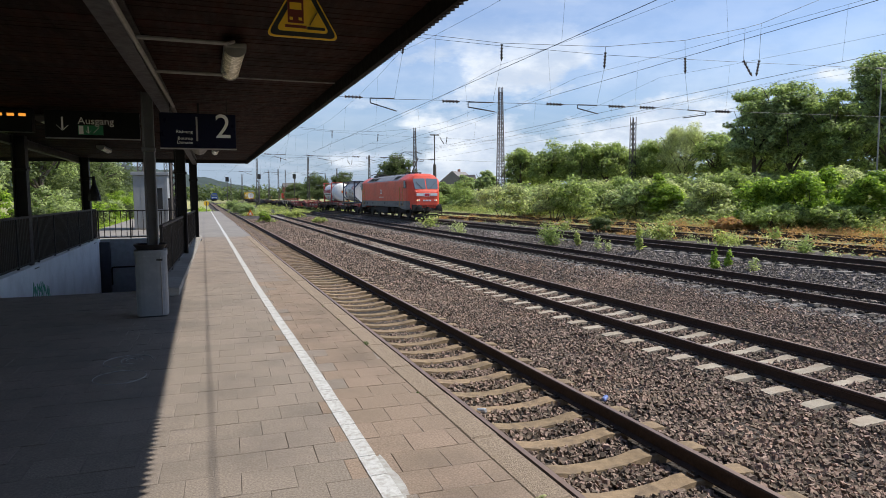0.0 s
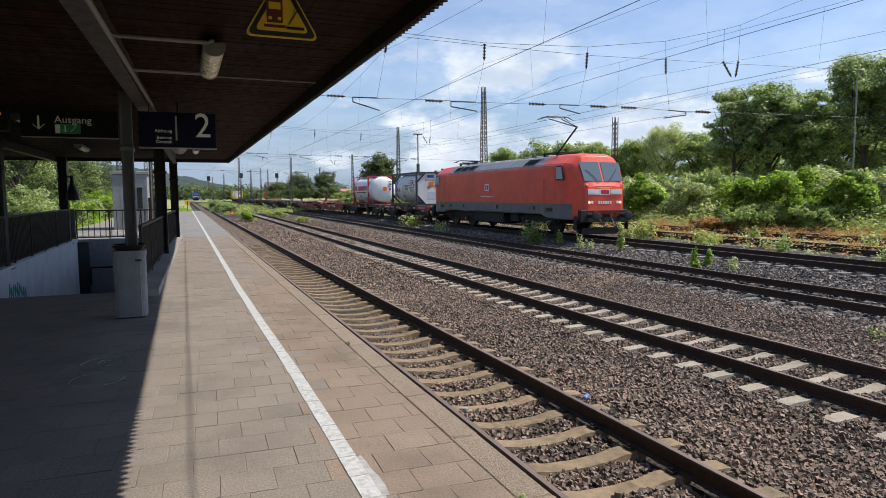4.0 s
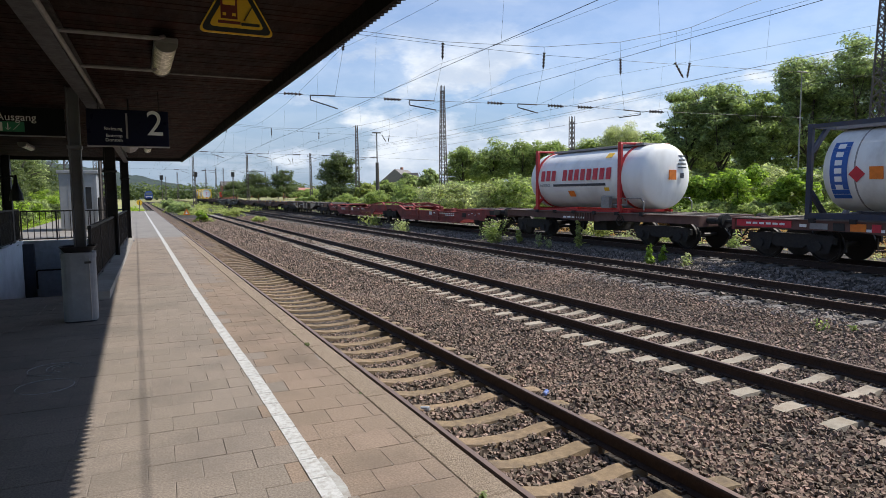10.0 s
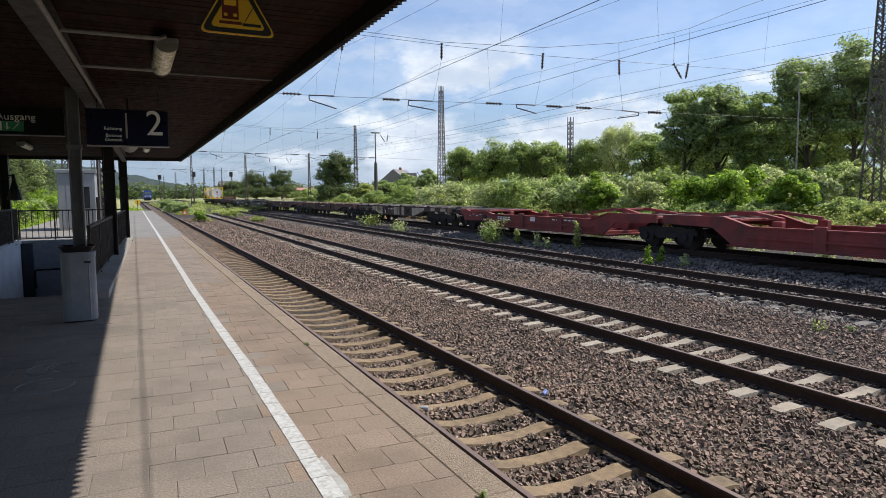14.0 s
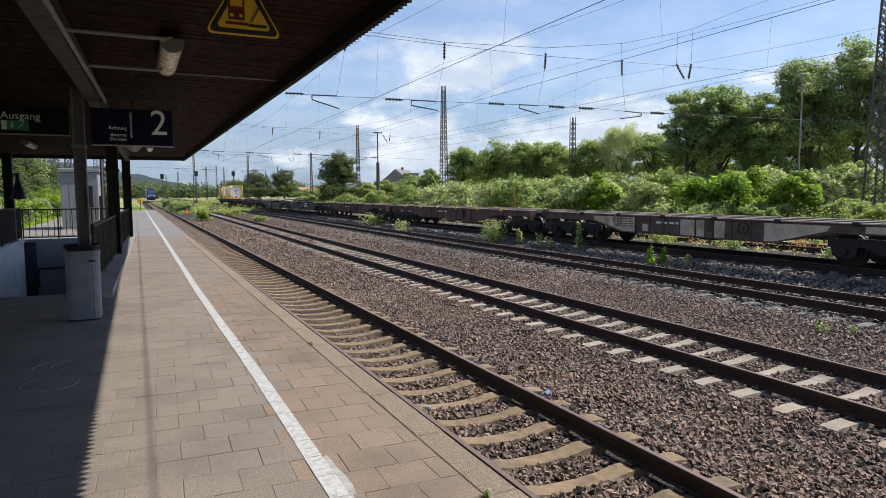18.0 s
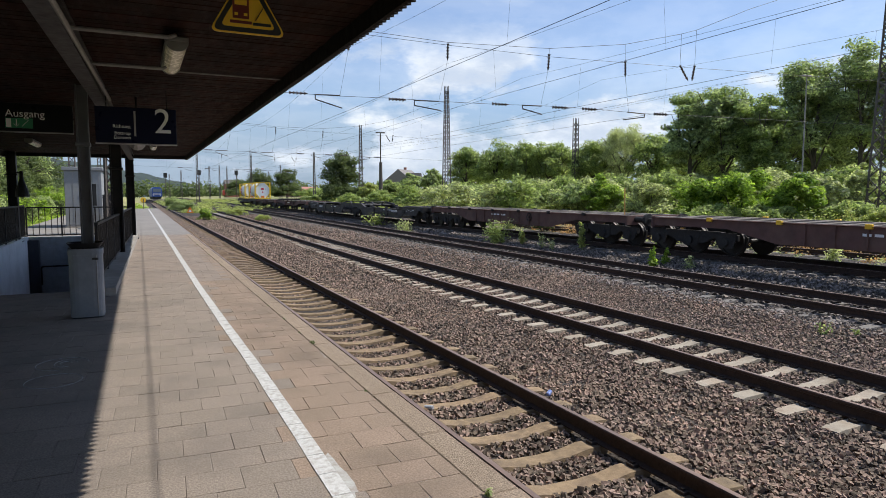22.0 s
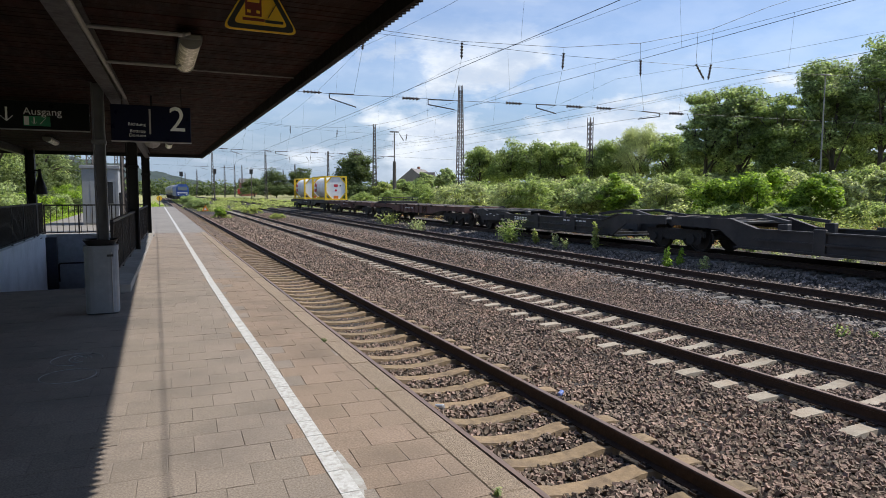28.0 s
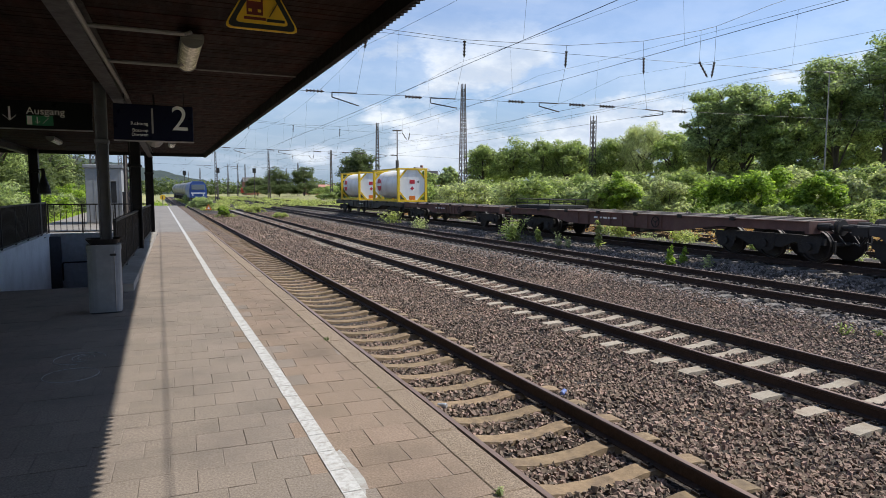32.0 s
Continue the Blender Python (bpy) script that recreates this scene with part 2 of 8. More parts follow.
# board tones lie below stained wood: the deep shade is put into the colour
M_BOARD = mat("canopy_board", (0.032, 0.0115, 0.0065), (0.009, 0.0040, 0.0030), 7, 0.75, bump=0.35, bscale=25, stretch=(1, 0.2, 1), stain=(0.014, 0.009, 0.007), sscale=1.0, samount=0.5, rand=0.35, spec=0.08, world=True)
M_ROOF = mat("canopy_roofing", (0.13, 0.12, 0.115), rough=0.85, bump=0.2)
M_LAMP_BODY = mat("lamp_body", (0.20, 0.195, 0.18), rough=0.5, bump=0.0)
M_LAMP = mat("lamp_cover", (0.88, 0.84, 0.66), (0.78, 0.73, 0.55), 8, 0.25, bump=0.02)
M_CONDUIT = mat("conduit_dirty", (0.27, 0.255, 0.245), (0.19, 0.178, 0.17), 12, 0.6, bump=0.1)
M_TRIM = mat("canopy_trim", (0.014, 0.010, 0.009), (0.008, 0.006, 0.0055), 6, 0.7, bump=0.1, spec=0.1)
M_PIPE = mat("conduit_grey", (0.30, 0.285, 0.28), (0.22, 0.21, 0.20), 12, 0.5, bump=0.05)
M_SIGNBLUE = mat("sign_dark_blue", (0.004, 0.005, 0.022), (0.0035, 0.0045, 0.018), 3, 0.35, bump=0.0, spec=0.12)
M_SIGNBLACK = mat("sign_black", (0.008, 0.008, 0.009), (0.006, 0.006, 0.007), 3, 0.35, bump=0.0, spec=0.12)
M_SIGNWHITE = mat("sign_white", (0.82, 0.82, 0.80), (0.76, 0.76, 0.74), 5, 0.5, bump=0.0)
M_GREEN = mat("sign_green", (0.02, 0.22, 0.10), rough=0.4, bump=0.0)
M_YELLOW = mat("sign_yellow", (0.85, 0.52, 0.03), (0.78, 0.46, 0.025), 5, 0.45, bump=0.0)
M_BLACK = mat("matt_black", (0.012, 0.012, 0.012), (0.02, 0.02, 0.02), 8, 0.6, bump=0.02)
M_BOOTH = mat("booth_grey", (0.26, 0.27, 0.285), (0.22, 0.23, 0.24), 3, 0.6, bump=0.05, stain=(0.36, 0.35, 0.33), sscale=1, samount=0.4)
M_GRASS = mat("ground_grass", (0.27, 0.27, 0.10), (0.17, 0.185, 0.06), 1.5, 0.95, bump=0.6, bscale=9, stain=(0.37, 0.30, 0.17), sscale=0.22, samount=0.75)


def leaf(name, a, b, t=0.55, k=0.4):
    return mat(name, a, b, 0.9, 0.55, bump=0.0, trans=t, island=k, spec=0.3)


M_LEAF = leaf("leaf_mid", (0.37, 0.44, 0.175), (0.25, 0.31, 0.12), 0.62, 0.5)
# a darker copy of the leaf green with shade put into its colour
M_LEAF_SHADE = leaf("leaf_shade_dark", (0.15, 0.19, 0.075), (0.09, 0.12, 0.048), 0.5)
M_LEAF_DARK = leaf("leaf_dark", (0.43, 0.50, 0.25), (0.27, 0.325, 0.155), 0.6, 0.55)
M_LEAF_BRIGHT = leaf("leaf_bright", (0.32, 0.45, 0.075), (0.21, 0.30, 0.048), 0.6, 0.55)
M_LEAF_GREY = leaf("leaf_greyish", (0.52, 0.55, 0.31), (0.37, 0.40, 0.22), 0.62, 0.55)
M_LEAF_DRY = leaf("leaf_dry", (0.50, 0.30, 0.135), (0.37, 0.215, 0.10))
M_LEAF_YELLOW = leaf("leaf_yellow_green", (0.45, 0.49, 0.18), (0.31, 0.35, 0.125), 0.58, 0.55)
M_BARK = mat("bark", (0.11, 0.09, 0.07), (0.06, 0.05, 0.04), 6, 0.9, bump=0.5, bscale=18, stretch=(1, 1, 0.3))
M_MAST = mat("mast_steel", (0.10, 0.085, 0.075), (0.065, 0.055, 0.05), 6, 0.7, bump=0.1)
M_WIRE = mat("wire", (0.035, 0.035, 0.035), rough=0.6, bump=0.0)
M_CERAMIC = mat("insulator_brown", (0.05, 0.03, 0.025), rough=0.3, bump=0.0)

# train paints
M_RED = mat("loco_red", (0.80, 0.095, 0.05), (0.72, 0.082, 0.043), 2.0, 0.42, bump=0.03, stain=(0.40, 0.06, 0.04), sscale=0.7, samount=0.4)
M_LOCOGREY = mat("loco_grey_skirt", (0.17, 0.178, 0.18), (0.135, 0.14, 0.142), 3, 0.55, bump=0.05, stain=(0.10, 0.085, 0.07), sscale=1.5, samount=0.5)
M_LOCOROOF = mat("loco_roof_grey", (0.235, 0.245, 0.262), (0.16, 0.168, 0.182), 2, 0.5, bump=0.05, stain=(0.17, 0.13, 0.12), sscale=0.8, samount=0.5)
M_UNDER = mat("underframe_black", (0.020, 0.018, 0.017), (0.030, 0.026, 0.022), 5, 0.8, bump=0.25, bscale=30)
M_WHEEL = mat("wheel_steel", (0.04, 0.035, 0.032), (0.028, 0.025, 0.024), 8, 0.55, metal=0.5, bump=0.1)
M_TANK = mat("tank_white", (0.86, 0.86, 0.84), (0.80, 0.80, 0.78), 1.5, 0.42, bump=0.03, stain=(0.42, 0.39, 0.34), sscale=0.9, samount=0.35, stretch=(1, 1, 0.35))
M_TANKGREY = mat("tank_offwhite", (0.80, 0.80, 0.77), (0.72, 0.72, 0.69), 1.5, 0.45, bump=0.04, stain=(0.33, 0.30, 0.26), sscale=0.9, samount=0.5, stretch=(1, 1, 0.35))
M_NAVY = mat("frame_navy", (0.022, 0.03, 0.06), (0.03, 0.035, 0.06), 4, 0.5, bump=0.05, stain=(0.10, 0.07, 0.05), sscale=2, samount=0.3)
M_FRAMERED = mat("frame_red", (0.50, 0.03, 0.03), (0.44, 0.028, 0.026), 4, 0.5, bump=0.05)
M_FRAMEYELLOW = mat("frame_yellow", (0.84, 0.56, 0.02), (0.76, 0.50, 0.02), 4, 0.5, bump=0.05)
M_WAGRED = mat("wagon_red", (0.29, 0.053, 0.044), (0.19, 0.038, 0.033), 2, 0.7, bump=0.12, stain=(0.11, 0.045, 0.036), sscale=1.0, samount=0.7)
M_WAGCREAM = mat("wagon_cream_panel", (0.66, 0.57, 0.43), (0.50, 0.42, 0.31), 5, 0.8, bump=0.1, stain=(0.24, 0.17, 0.11), sscale=2.0, samount=0.7)
M_OCHREWHEEL = mat("weathered_ochre", (0.36, 0.24, 0.11), (0.24, 0.15, 0.08), 12, 0.7, bump=0.1)
M_OCHRE = mat("ochre_paint", (0.50, 0.27, 0.06), (0.42, 0.22, 0.05), 8, 0.5, bump=0.05)
M_WAGBROWN = mat("wagon_brown", (0.145, 0.07, 0.056), (0.088, 0.046, 0.039), 2, 0.75, bump=0.15, stain=(0.16, 0.10, 0.07), sscale=1.2, samount=0.5)
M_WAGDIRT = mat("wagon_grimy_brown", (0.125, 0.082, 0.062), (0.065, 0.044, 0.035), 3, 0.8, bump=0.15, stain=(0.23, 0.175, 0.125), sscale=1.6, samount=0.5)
M_WAGBLACK = mat("wagon_black", (0.033, 0.031, 0.031), (0.021, 0.020, 0.020), 2, 0.6, bump=0.12, stain=(0.085, 0.07, 0.06), sscale=1.2, samount=0.4)
M_PANEL = mat("wagon_pale_panel", (0.33, 0.30, 0.26), (0.24, 0.21, 0.18), 3, 0.75, bump=0.15, stain=(0.10, 0.07, 0.055), sscale=1.4, samount=0.75)
M_DECK = mat("wagon_deck", (0.22, 0.19, 0.16), (0.13, 0.11, 0.092), 4, 0.85, bump=0.3, bscale=20, stain=(0.07, 0.055, 0.045), sscale=0.8)
# cab glass: the sky's reflection is mixed into both base tints
M_SIDEGLASS = glass("cab_side_glass", (0.42, 0.47, 0.50))
M_GLASS = glass("cab_glass", (0.12, 0.15, 0.175))
M_ORANGE = mat("placard_orange", (0.85, 0.22, 0.02), rough=0.5, bump=0.0)
M_REDPAINT = mat("lettering_red", (0.60, 0.03, 0.05), rough=0.5, bump=0.0)
M_BLUEPAINT = mat("lettering_blue", (0.03, 0.12, 0.42), rough=0.5, bump=0.0)
M_DARKPAINT = mat("lettering_dark", (0.05, 0.06, 0.08), rough=0.5, bump=0.0)
M_LAMPGLOW = glow("headlight", (1.0, 0.80, 0.45), 0.5)
M_BLUEPALE = mat("sticker_pale_blue", (0.50, 0.56, 0.66), (0.60, 0.62, 0.66), 9, 0.6, bump=0.0)


# ---- building helpers ----
rng = np.random.default_rng(7)


def part(name, bm, material, parent=None, label="", smooth=False):
    """Links a bmesh as one mesh object, under a thing where one is given."""
    me = bpy.data.meshes.new(name)
    bm.to_mesh(me)
    bm.free()
    if smooth:
        me.polygons.foreach_set("use_smooth", [True] * len(me.polygons))
    for m in (material if isinstance(material, (list, tuple)) else [material]):
        me.materials.append(m)
    ob = new(name, me)
    if parent is not None:
        ob.parent = parent
    if label:
        ob["label"] = label
    return ob


def place(name, mesh, parent, m):
    """One more object on a mesh that others use too."""
    ob = new(name, mesh)
    ob.parent = parent
    ob.matrix_basis = m
    return ob


def empty(name, label, category, group="", kind="", m=None):
    ob = new(name)
    ob.empty_display_size = 0.2
    if m is not None:
        ob.matrix_basis = m
    return tagged(ob, label, category, group, kind)


def box(bm, x0, x1, y0, y1, z0, z1, bevel=0.0, mat_index=0):
    """An axis-aligned block with softened edges."""
    vs = [bm.verts.new((x, y, z)) for z in (z0, z1) for y in (y0, y1) for x in (x0, x1)]
    fs = [bm.faces.new([vs[i] for i in q]) for q in ((0, 2, 3, 1), (4, 5, 7, 6), (0, 1, 5, 4), (2, 6, 7, 3), (0, 4, 6, 2), (1, 3, 7, 5))]
    for f in fs:
        f.material_index = mat_index
    if bevel:
        es = list({e for f in fs for e in f.edges})
        out = bmesh.ops.bevel(bm, geom=es, offset=bevel, segments=1, profile=0.5, affect="EDGES")
        for f in out["faces"]:
            f.material_index = mat_index
    return vs


def bar(bm, a, b, r, sides=6, r2=None, mat_index=0, cap=True):
    """A round bar from a to b."""
    a, b = Vector(a), Vector(b)
    r2 = r if r2 is None else r2
    q = (b - a).to_track_quat("Z", "Y")
    rings = []
    for p, rad in ((a, r), (b, r2)):
        rings.append([bm.verts.new(p + q @ Vector((rad * math.cos(2 * math.pi * i / sides), rad * math.sin(2 * math.pi * i / sides), 0))) for i in range(sides)])
    for i in range(sides):
        j = (i + 1) % sides
        f = bm.faces.new((rings[0][i], rings[0][j], rings[1][j], rings[1][i]))
        f.material_index = mat_index
    if cap:
        bm.faces.new(rings[0][::-1]).material_index = mat_index
        bm.faces.new(rings[1]).material_index = mat_index


def beam_between(bm, a, b, w, h, mat_index=0):
    """A square bar from a to b."""
    a, b = Vector(a), Vector(b)
    q = (b - a).to_track_quat("Z", "Y")
    ring = []
    for p in (a, b):
        ring.append([bm.verts.new(p + q @ Vector((sx * w / 2, sy * h / 2, 0))) for sx, sy in ((-1, -1), (1, -1), (1, 1), (-1, 1))])
    for i in range(4):
        j = (i + 1) % 4
        bm.faces.new((ring[0][i], ring[0][j], ring[1][j], ring[1][i])).material_index = mat_index
    bm.faces.new(ring[0][::-1]).material_index = mat_index
    bm.faces.new(ring[1]).material_index = mat_index


def extrude(bm, outline, axis, a, b, mat_index=0):
    """A flat outline, given as (u, v) pairs, drawn along an axis from a to b: y takes (x, z), x takes (y, z), z takes (x, y)."""
    def at(u, v, w):
        return {"y": (u, w, v), "x": (w, u, v), "z": (u, v, w)}[axis]
    r0 = [bm.verts.new(at(u, v, a)) for u, v in outline]
    r1 = [bm.verts.new(at(u, v, b)) for u, v in outline]
    n = len(outline)
    fs = [bm.faces.new((r0[i], r0[(i + 1) % n], r1[(i + 1) % n], r1[i])) for i in range(n)]
    fs += [bm.faces.new(r0[::-1]), bm.faces.new(r1)]
    for f in fs:
        f.material_index = mat_index
    bmesh.ops.recalc_face_normals(bm, faces=fs)
    return fs


def lathe(bm, profile, axis="y", sides=16, center=(0, 0, 0), mat_index=0):
    """A profile of (along, radius) turned about an axis."""
    rings = []
    for s, r in profile:
        ring = []
        for i in range(sides):
            c, d = r * math.cos(2 * math.pi * i / sides), r * math.sin(2 * math.pi * i / sides)
            v = {"y": (c, s, d), "x": (s, c, d), "z": (c, d, s)}[axis]
            ring.append(bm.verts.new(Vector(v) + Vector(center)))
        rings.append(ring)
    fs = []
    for p, q in zip(rings, rings[1:]):
        for i in range(sides):
            j = (i + 1) % sides
            fs.append(bm.faces.new((p[i], p[j], q[j], q[i])))
    fs += [bm.faces.new(rings[0]), bm.faces.new(rings[-1])]
    for f in fs:
        f.material_index = mat_index
    bmesh.ops.recalc_face_normals(bm, faces=fs)


def raw(name, verts, faces, material, parent=None, label="", smooth=False):
    """A mesh from arrays of equal polygons."""
    me = bpy.data.meshes.new(name)
    verts, faces = np.asarray(verts, np.float32), np.asarray(faces, np.int32)
    n, k = faces.shape
    me.vertices.add(len(verts))
    me.vertices.foreach_set("co", verts.ravel())
    me.loops.add(n * k)
    me.loops.foreach_set("vertex_index", faces.ravel())
    me.polygons.add(n)
    me.polygons.foreach_set("loop_start", np.arange(0, n * k, k, dtype=np.int32))
    me.polygons.foreach_set("loop_total", np.full(n, k, np.int32))
    me.polygons.foreach_set("use_smooth", np.full(n, smooth))
    me.materials.append(material)
    me.update(calc_edges=True)
    ob = new(name, me)
    if parent is not None:
        ob.parent = parent
    if label:
        ob["label"] = label
    return ob


def text(name, body, size, material, parent, m, label="", align="LEFT", squeeze=1.0, bold=0.0):
    """Letters as a thin mesh; they lie in the xy plane of m."""
    cu = bpy.data.curves.new(name, "FONT")
    cu.body, cu.size, cu.align_x, cu.align_y, cu.extrude, cu.offset = body, size, align, "CENTER", 0.002, bold
    cu.resolution_u = 3
    tmp = bpy.data.objects.new(name, cu)
    scene.collection.objects.link(tmp)
    bpy.context.view_layer.update()
    me = bpy.data.meshes.new_from_object(tmp.evaluated_get(bpy.context.evaluated_depsgraph_get()))
    bpy.data.objects.remove(tmp)
    me.transform(Matrix.Diagonal((squeeze, 1, 1, 1)))
    me.materials.clear()
    me.materials.append(material)
    ob = new(name, me)
    ob.parent = parent
    ob.matrix_basis = m
    if label:
        ob["label"] = label
    return ob


# ---- the plan ----
# z = 0 is the rail head beside the platform; x runs across the tracks, y along them, away from the station's front
PLAT_Z = 0.76
EDGE_X = 1.91


class Track:
    """A straight track: its place across at y = 0, its heading to the right in degrees, the height of its rail heads."""
    def __init__(self, x, heading, z):
        self.x, self.a, self.z = x, radians(heading), z

    def at(self, lat, s, up=0.0):
        return Vector((self.x + lat * math.cos(self.a) + s * math.sin(self.a), s * math.cos(self.a) - lat * math.sin(self.a), self.z + up))

    def spot(self, s, lat=0.0, up=0.0):
        return Matrix.Translation(self.at(lat, s, up)) @ Euler((0, 0, -self.a)).to_matrix().to_4x4()


T1, T2, T3, T4 = Track(3.56, 0.0, 0.0), Track(8.21, 0.64, 0.0), Track(13.44, 0.6, 0.20), Track(17.99, -0.25, 0.46)
T5, T6 = Track(23.0, 0.0, 0.44), Track(27.7, 0.0, 0.46)


def ground_height(x, y):
    """The bed under the stones: low at the platform, rising to the yard, and to a bank at its far side."""
    pts = ((-60, 0.5), (-9.5, 0.5), (-5.6, 0.45), (-5.2, -0.32), (1.9, -0.32), (6.0, -0.31), (10.5, -0.31), (12.2, -0.14), (14.8, -0.12), (16.4, 0.12), (19.6, 0.14),
           (21.5, 0.2), (30.0, 0.28), (33.0, 0.55), (45.0, 0.9), (80.0, 1.0), (400.0, 1.0), (2500.0, 0.5))
    return float(np.interp(x, [p[0] for p in pts], [p[1] for p in pts]))


# ---- ground ----
def build_ground():
    xs = [-2500, -900, -300, -120, -60, -30, -20, -14, -9.5, -8.2, -7.0, -5.6, -5.2] + list(np.arange(-4, 34, 1.0)) + [36, 40, 45, 52, 60, 80, 120, 200, 400, 900, 2500]
    ys = [-400, -120, -50, -20, -10] + list(np.arange(-5, 60, 2.5)) + [65, 72, 80, 90, 105, 120, 150, 190, 240, 320, 450, 700, 1100, 1700, 2800]
    v = [(x, y, ground_height(x, y) + (0.05 * noise.noise((x * 0.3, y * 0.3, 0)) if 20 < x < 60 else 0.0)) for y in ys for x in xs]
    w = len(xs)
    f = [(j * w + i, j * w + i + 1, (j + 1) * w + i + 1, (j + 1) * w + i) for j in range(len(ys) - 1) for i in range(w - 1)
         if not (-5.0 < xs[i] < 1.5 and -50 <= ys[j] < 60)]
    ob = raw("ground", v, f, M_GRASS, smooth=True)
    tagged(ob, "weedy green and dry brown ground of the railway yard", "ground", kind="structure")
    # the stone bed, a slightly raised sheet over the ground
    xs2 = [1.7] + list(np.arange(1.95, 21.6, 0.5))
    ys2 = list(np.arange(-12, 60, 1.0)) + [62, 66, 72, 80, 90, 105, 125, 150, 190, 260, 340]
    v = [(x, y, ground_height(x, y) + 0.06 + 0.025 * noise.noise((x * 1.3, y * 1.3, 3))) for y in ys2 for x in xs2]
    w = len(xs2)
    f = [(j * w + i, j * w + i + 1, (j + 1) * w + i + 1, (j + 1) * w + i) for j in range(len(ys2) - 1) for i in range(w - 1)]
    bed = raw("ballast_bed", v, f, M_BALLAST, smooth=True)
    tagged(bed, "dark stone bed under the tracks, the shade between stones put into its colour", "ballast", kind="structure")


def bed_height(x, y):
    return ground_height(x, y) + 0.06 + 0.025 * noise.noise((x * 1.3, y * 1.3, 3))


build_ground()


# dust-stained strips of the bed between the rails
def build_strips():
    for tr, m, lb, s0 in ((T1, M_BED_RUSTY, "rust-brown stained stones between the rails beside the platform", 36.0), (T2, M_BED_PALE, "pale dusty stones between the rails", 30.0)):
        rows = []
        for s in list(np.arange(s0, 80, 2.0)) + [84, 90, 100, 115, 135, 160, 200, 260, 320]:
            rows.append([tr.at(l, s, -0.222 + 0.008 * noise.noise((l * 3, s, 1))) for l in (-0.66, -0.3, 0.0, 0.3, 0.66)])
        v = [p for r in rows for p in r]
        f = [(j * 5 + i, j * 5 + i + 1, (j + 1) * 5 + i + 1, (j + 1) * 5 + i) for j in range(len(rows) - 1) for i in range(4)]
        tagged(raw("track_bed", v, f, m, smooth=True), lb, "ballast", kind="structure")


build_strips()


# ---- tracks ----
RAIL_OUTLINE = [(-0.070, -0.172), (0.070, -0.172), (0.070, -0.160), (0.014, -0.140), (0.010, -0.055), (0.036, -0.040), (0.036, -0.012), (0.026, -0.002),
                (-0.026, -0.002), (-0.036, -0.012), (-0.036, -0.040), (-0.010, -0.055), (-0.014, -0.140), (-0.070, -0.160)]


def sleeper_mesh(kind):
    bm = bmesh.new()
    if kind == "wood":
        box(bm, -1.3, 1.3, -0.13, 0.13, -0.34, -0.175, 0.012)
        mats = [M_SLEEPER_WOOD]
    else:
        # a concrete sleeper: deep under the rails, hollowed to the middle, with sloping flanks
        st = [(-1.30, -0.20), (-1.22, -0.185), (-0.98, -0.176), (-0.52, -0.176), (-0.30, -0.215), (0.0, -0.228), (0.30, -0.215), (0.52, -0.176), (0.98, -0.176), (1.22, -0.185), (1.30, -0.20)]
        rows = [[bm.verts.new((x, y, z)) for y, z in ((-0.15, -0.40), (-0.105, z1), (0.105, z1), (0.15, -0.40))] for x, z1 in st]
        for p, q in zip(rows, rows[1:]):
            for i in range(3):
                bm.faces.new((p[i], q[i], q[i + 1], p[i + 1]))
        bm.faces.new(rows[0])
        bm.faces.new(rows[-1][::-1])
        bmesh.ops.recalc_face_normals(bm, faces=bm.faces[:])
        mats = [{"pale": M_SLEEPER, "old": M_SLEEPER_OLD, "grey": M_SLEEPER_GREY, "rust": M_SLEEPER_RUST}[kind]]
    for sx in (-0.7525, 0.7525):
        for d in (-0.11, 0.11):
            box(bm, sx + d - 0.035, sx + d + 0.035, -0.05, 0.05, -0.178, -0.145, 0, 1)
            box(bm, sx + d - 0.015, sx + d + 0.015, -0.02, 0.02, -0.145, -0.125, 0, 1)
    me = bpy.data.meshes.new("sleeper")
    bm.to_mesh(me)
    bm.free()
    for m in mats + [M_CLIP]:
        me.materials.append(m)
    return me


def build_track(tr, name, label, kind, s0, s1, first, spacing, upto, drop=0.0):
    root = empty(name, label, "railway track", "tracks of the yard", "structure", tr.spot(0))
    for lat in (-0.7525, 0.7525):
        bm = bmesh.new()
        extrude(bm, [(u + lat, v) for u, v in RAIL_OUTLINE], "y", s0, s1)
        rail = part("rail", bm, M_RAIL, root, "rusty steel rail with a worn bright head")
        bm = bmesh.new()
        box(bm, lat - 0.027, lat + 0.027, s0, s1, -0.0025, 0.0)
        part("rail_head", bm, M_RAIL_TOP, rail)
    me = sleeper_mesh(kind)
    rusty = sleeper_mesh("rust") if kind == "old" else me
    s = first
    while s < upto:
        place("sleeper", rusty if s > 19 + random.uniform(-5, 5) else me, root, pose(random.uniform(-0.015, 0.015), s + random.uniform(-0.012, 0.012), drop + random.uniform(-0.012, 0.004), 0, 0, random.uniform(-0.5, 0.5)))
        s += spacing
    return root


build_track(T1, "railway_track", "railway track with brown-stained concrete sleepers beside the platform", "old", -10, 330, 0.82 - 0.63 * 16, 0.63, 72)
build_track(T2, "railway_track", "railway track with pale concrete sleepers", "pale", -10, 330, -2.5 - 0.63 * 11, 0.63, 82)
build_track(T3, "railway_track", "railway track with grey sleepers half sunk in stones", "grey", -10, 330, 0.1, 0.65, 90, -0.05)
build_track(T4, "railway_track", "railway track that the goods train runs on", "wood", -10, 330, 3.0, 0.65, 80, -0.02)
build_track(T5, "railway_track", "disused rusty railway track in dry weeds", "wood", 3, 250, 8.0, 0.65, 60, -0.03)
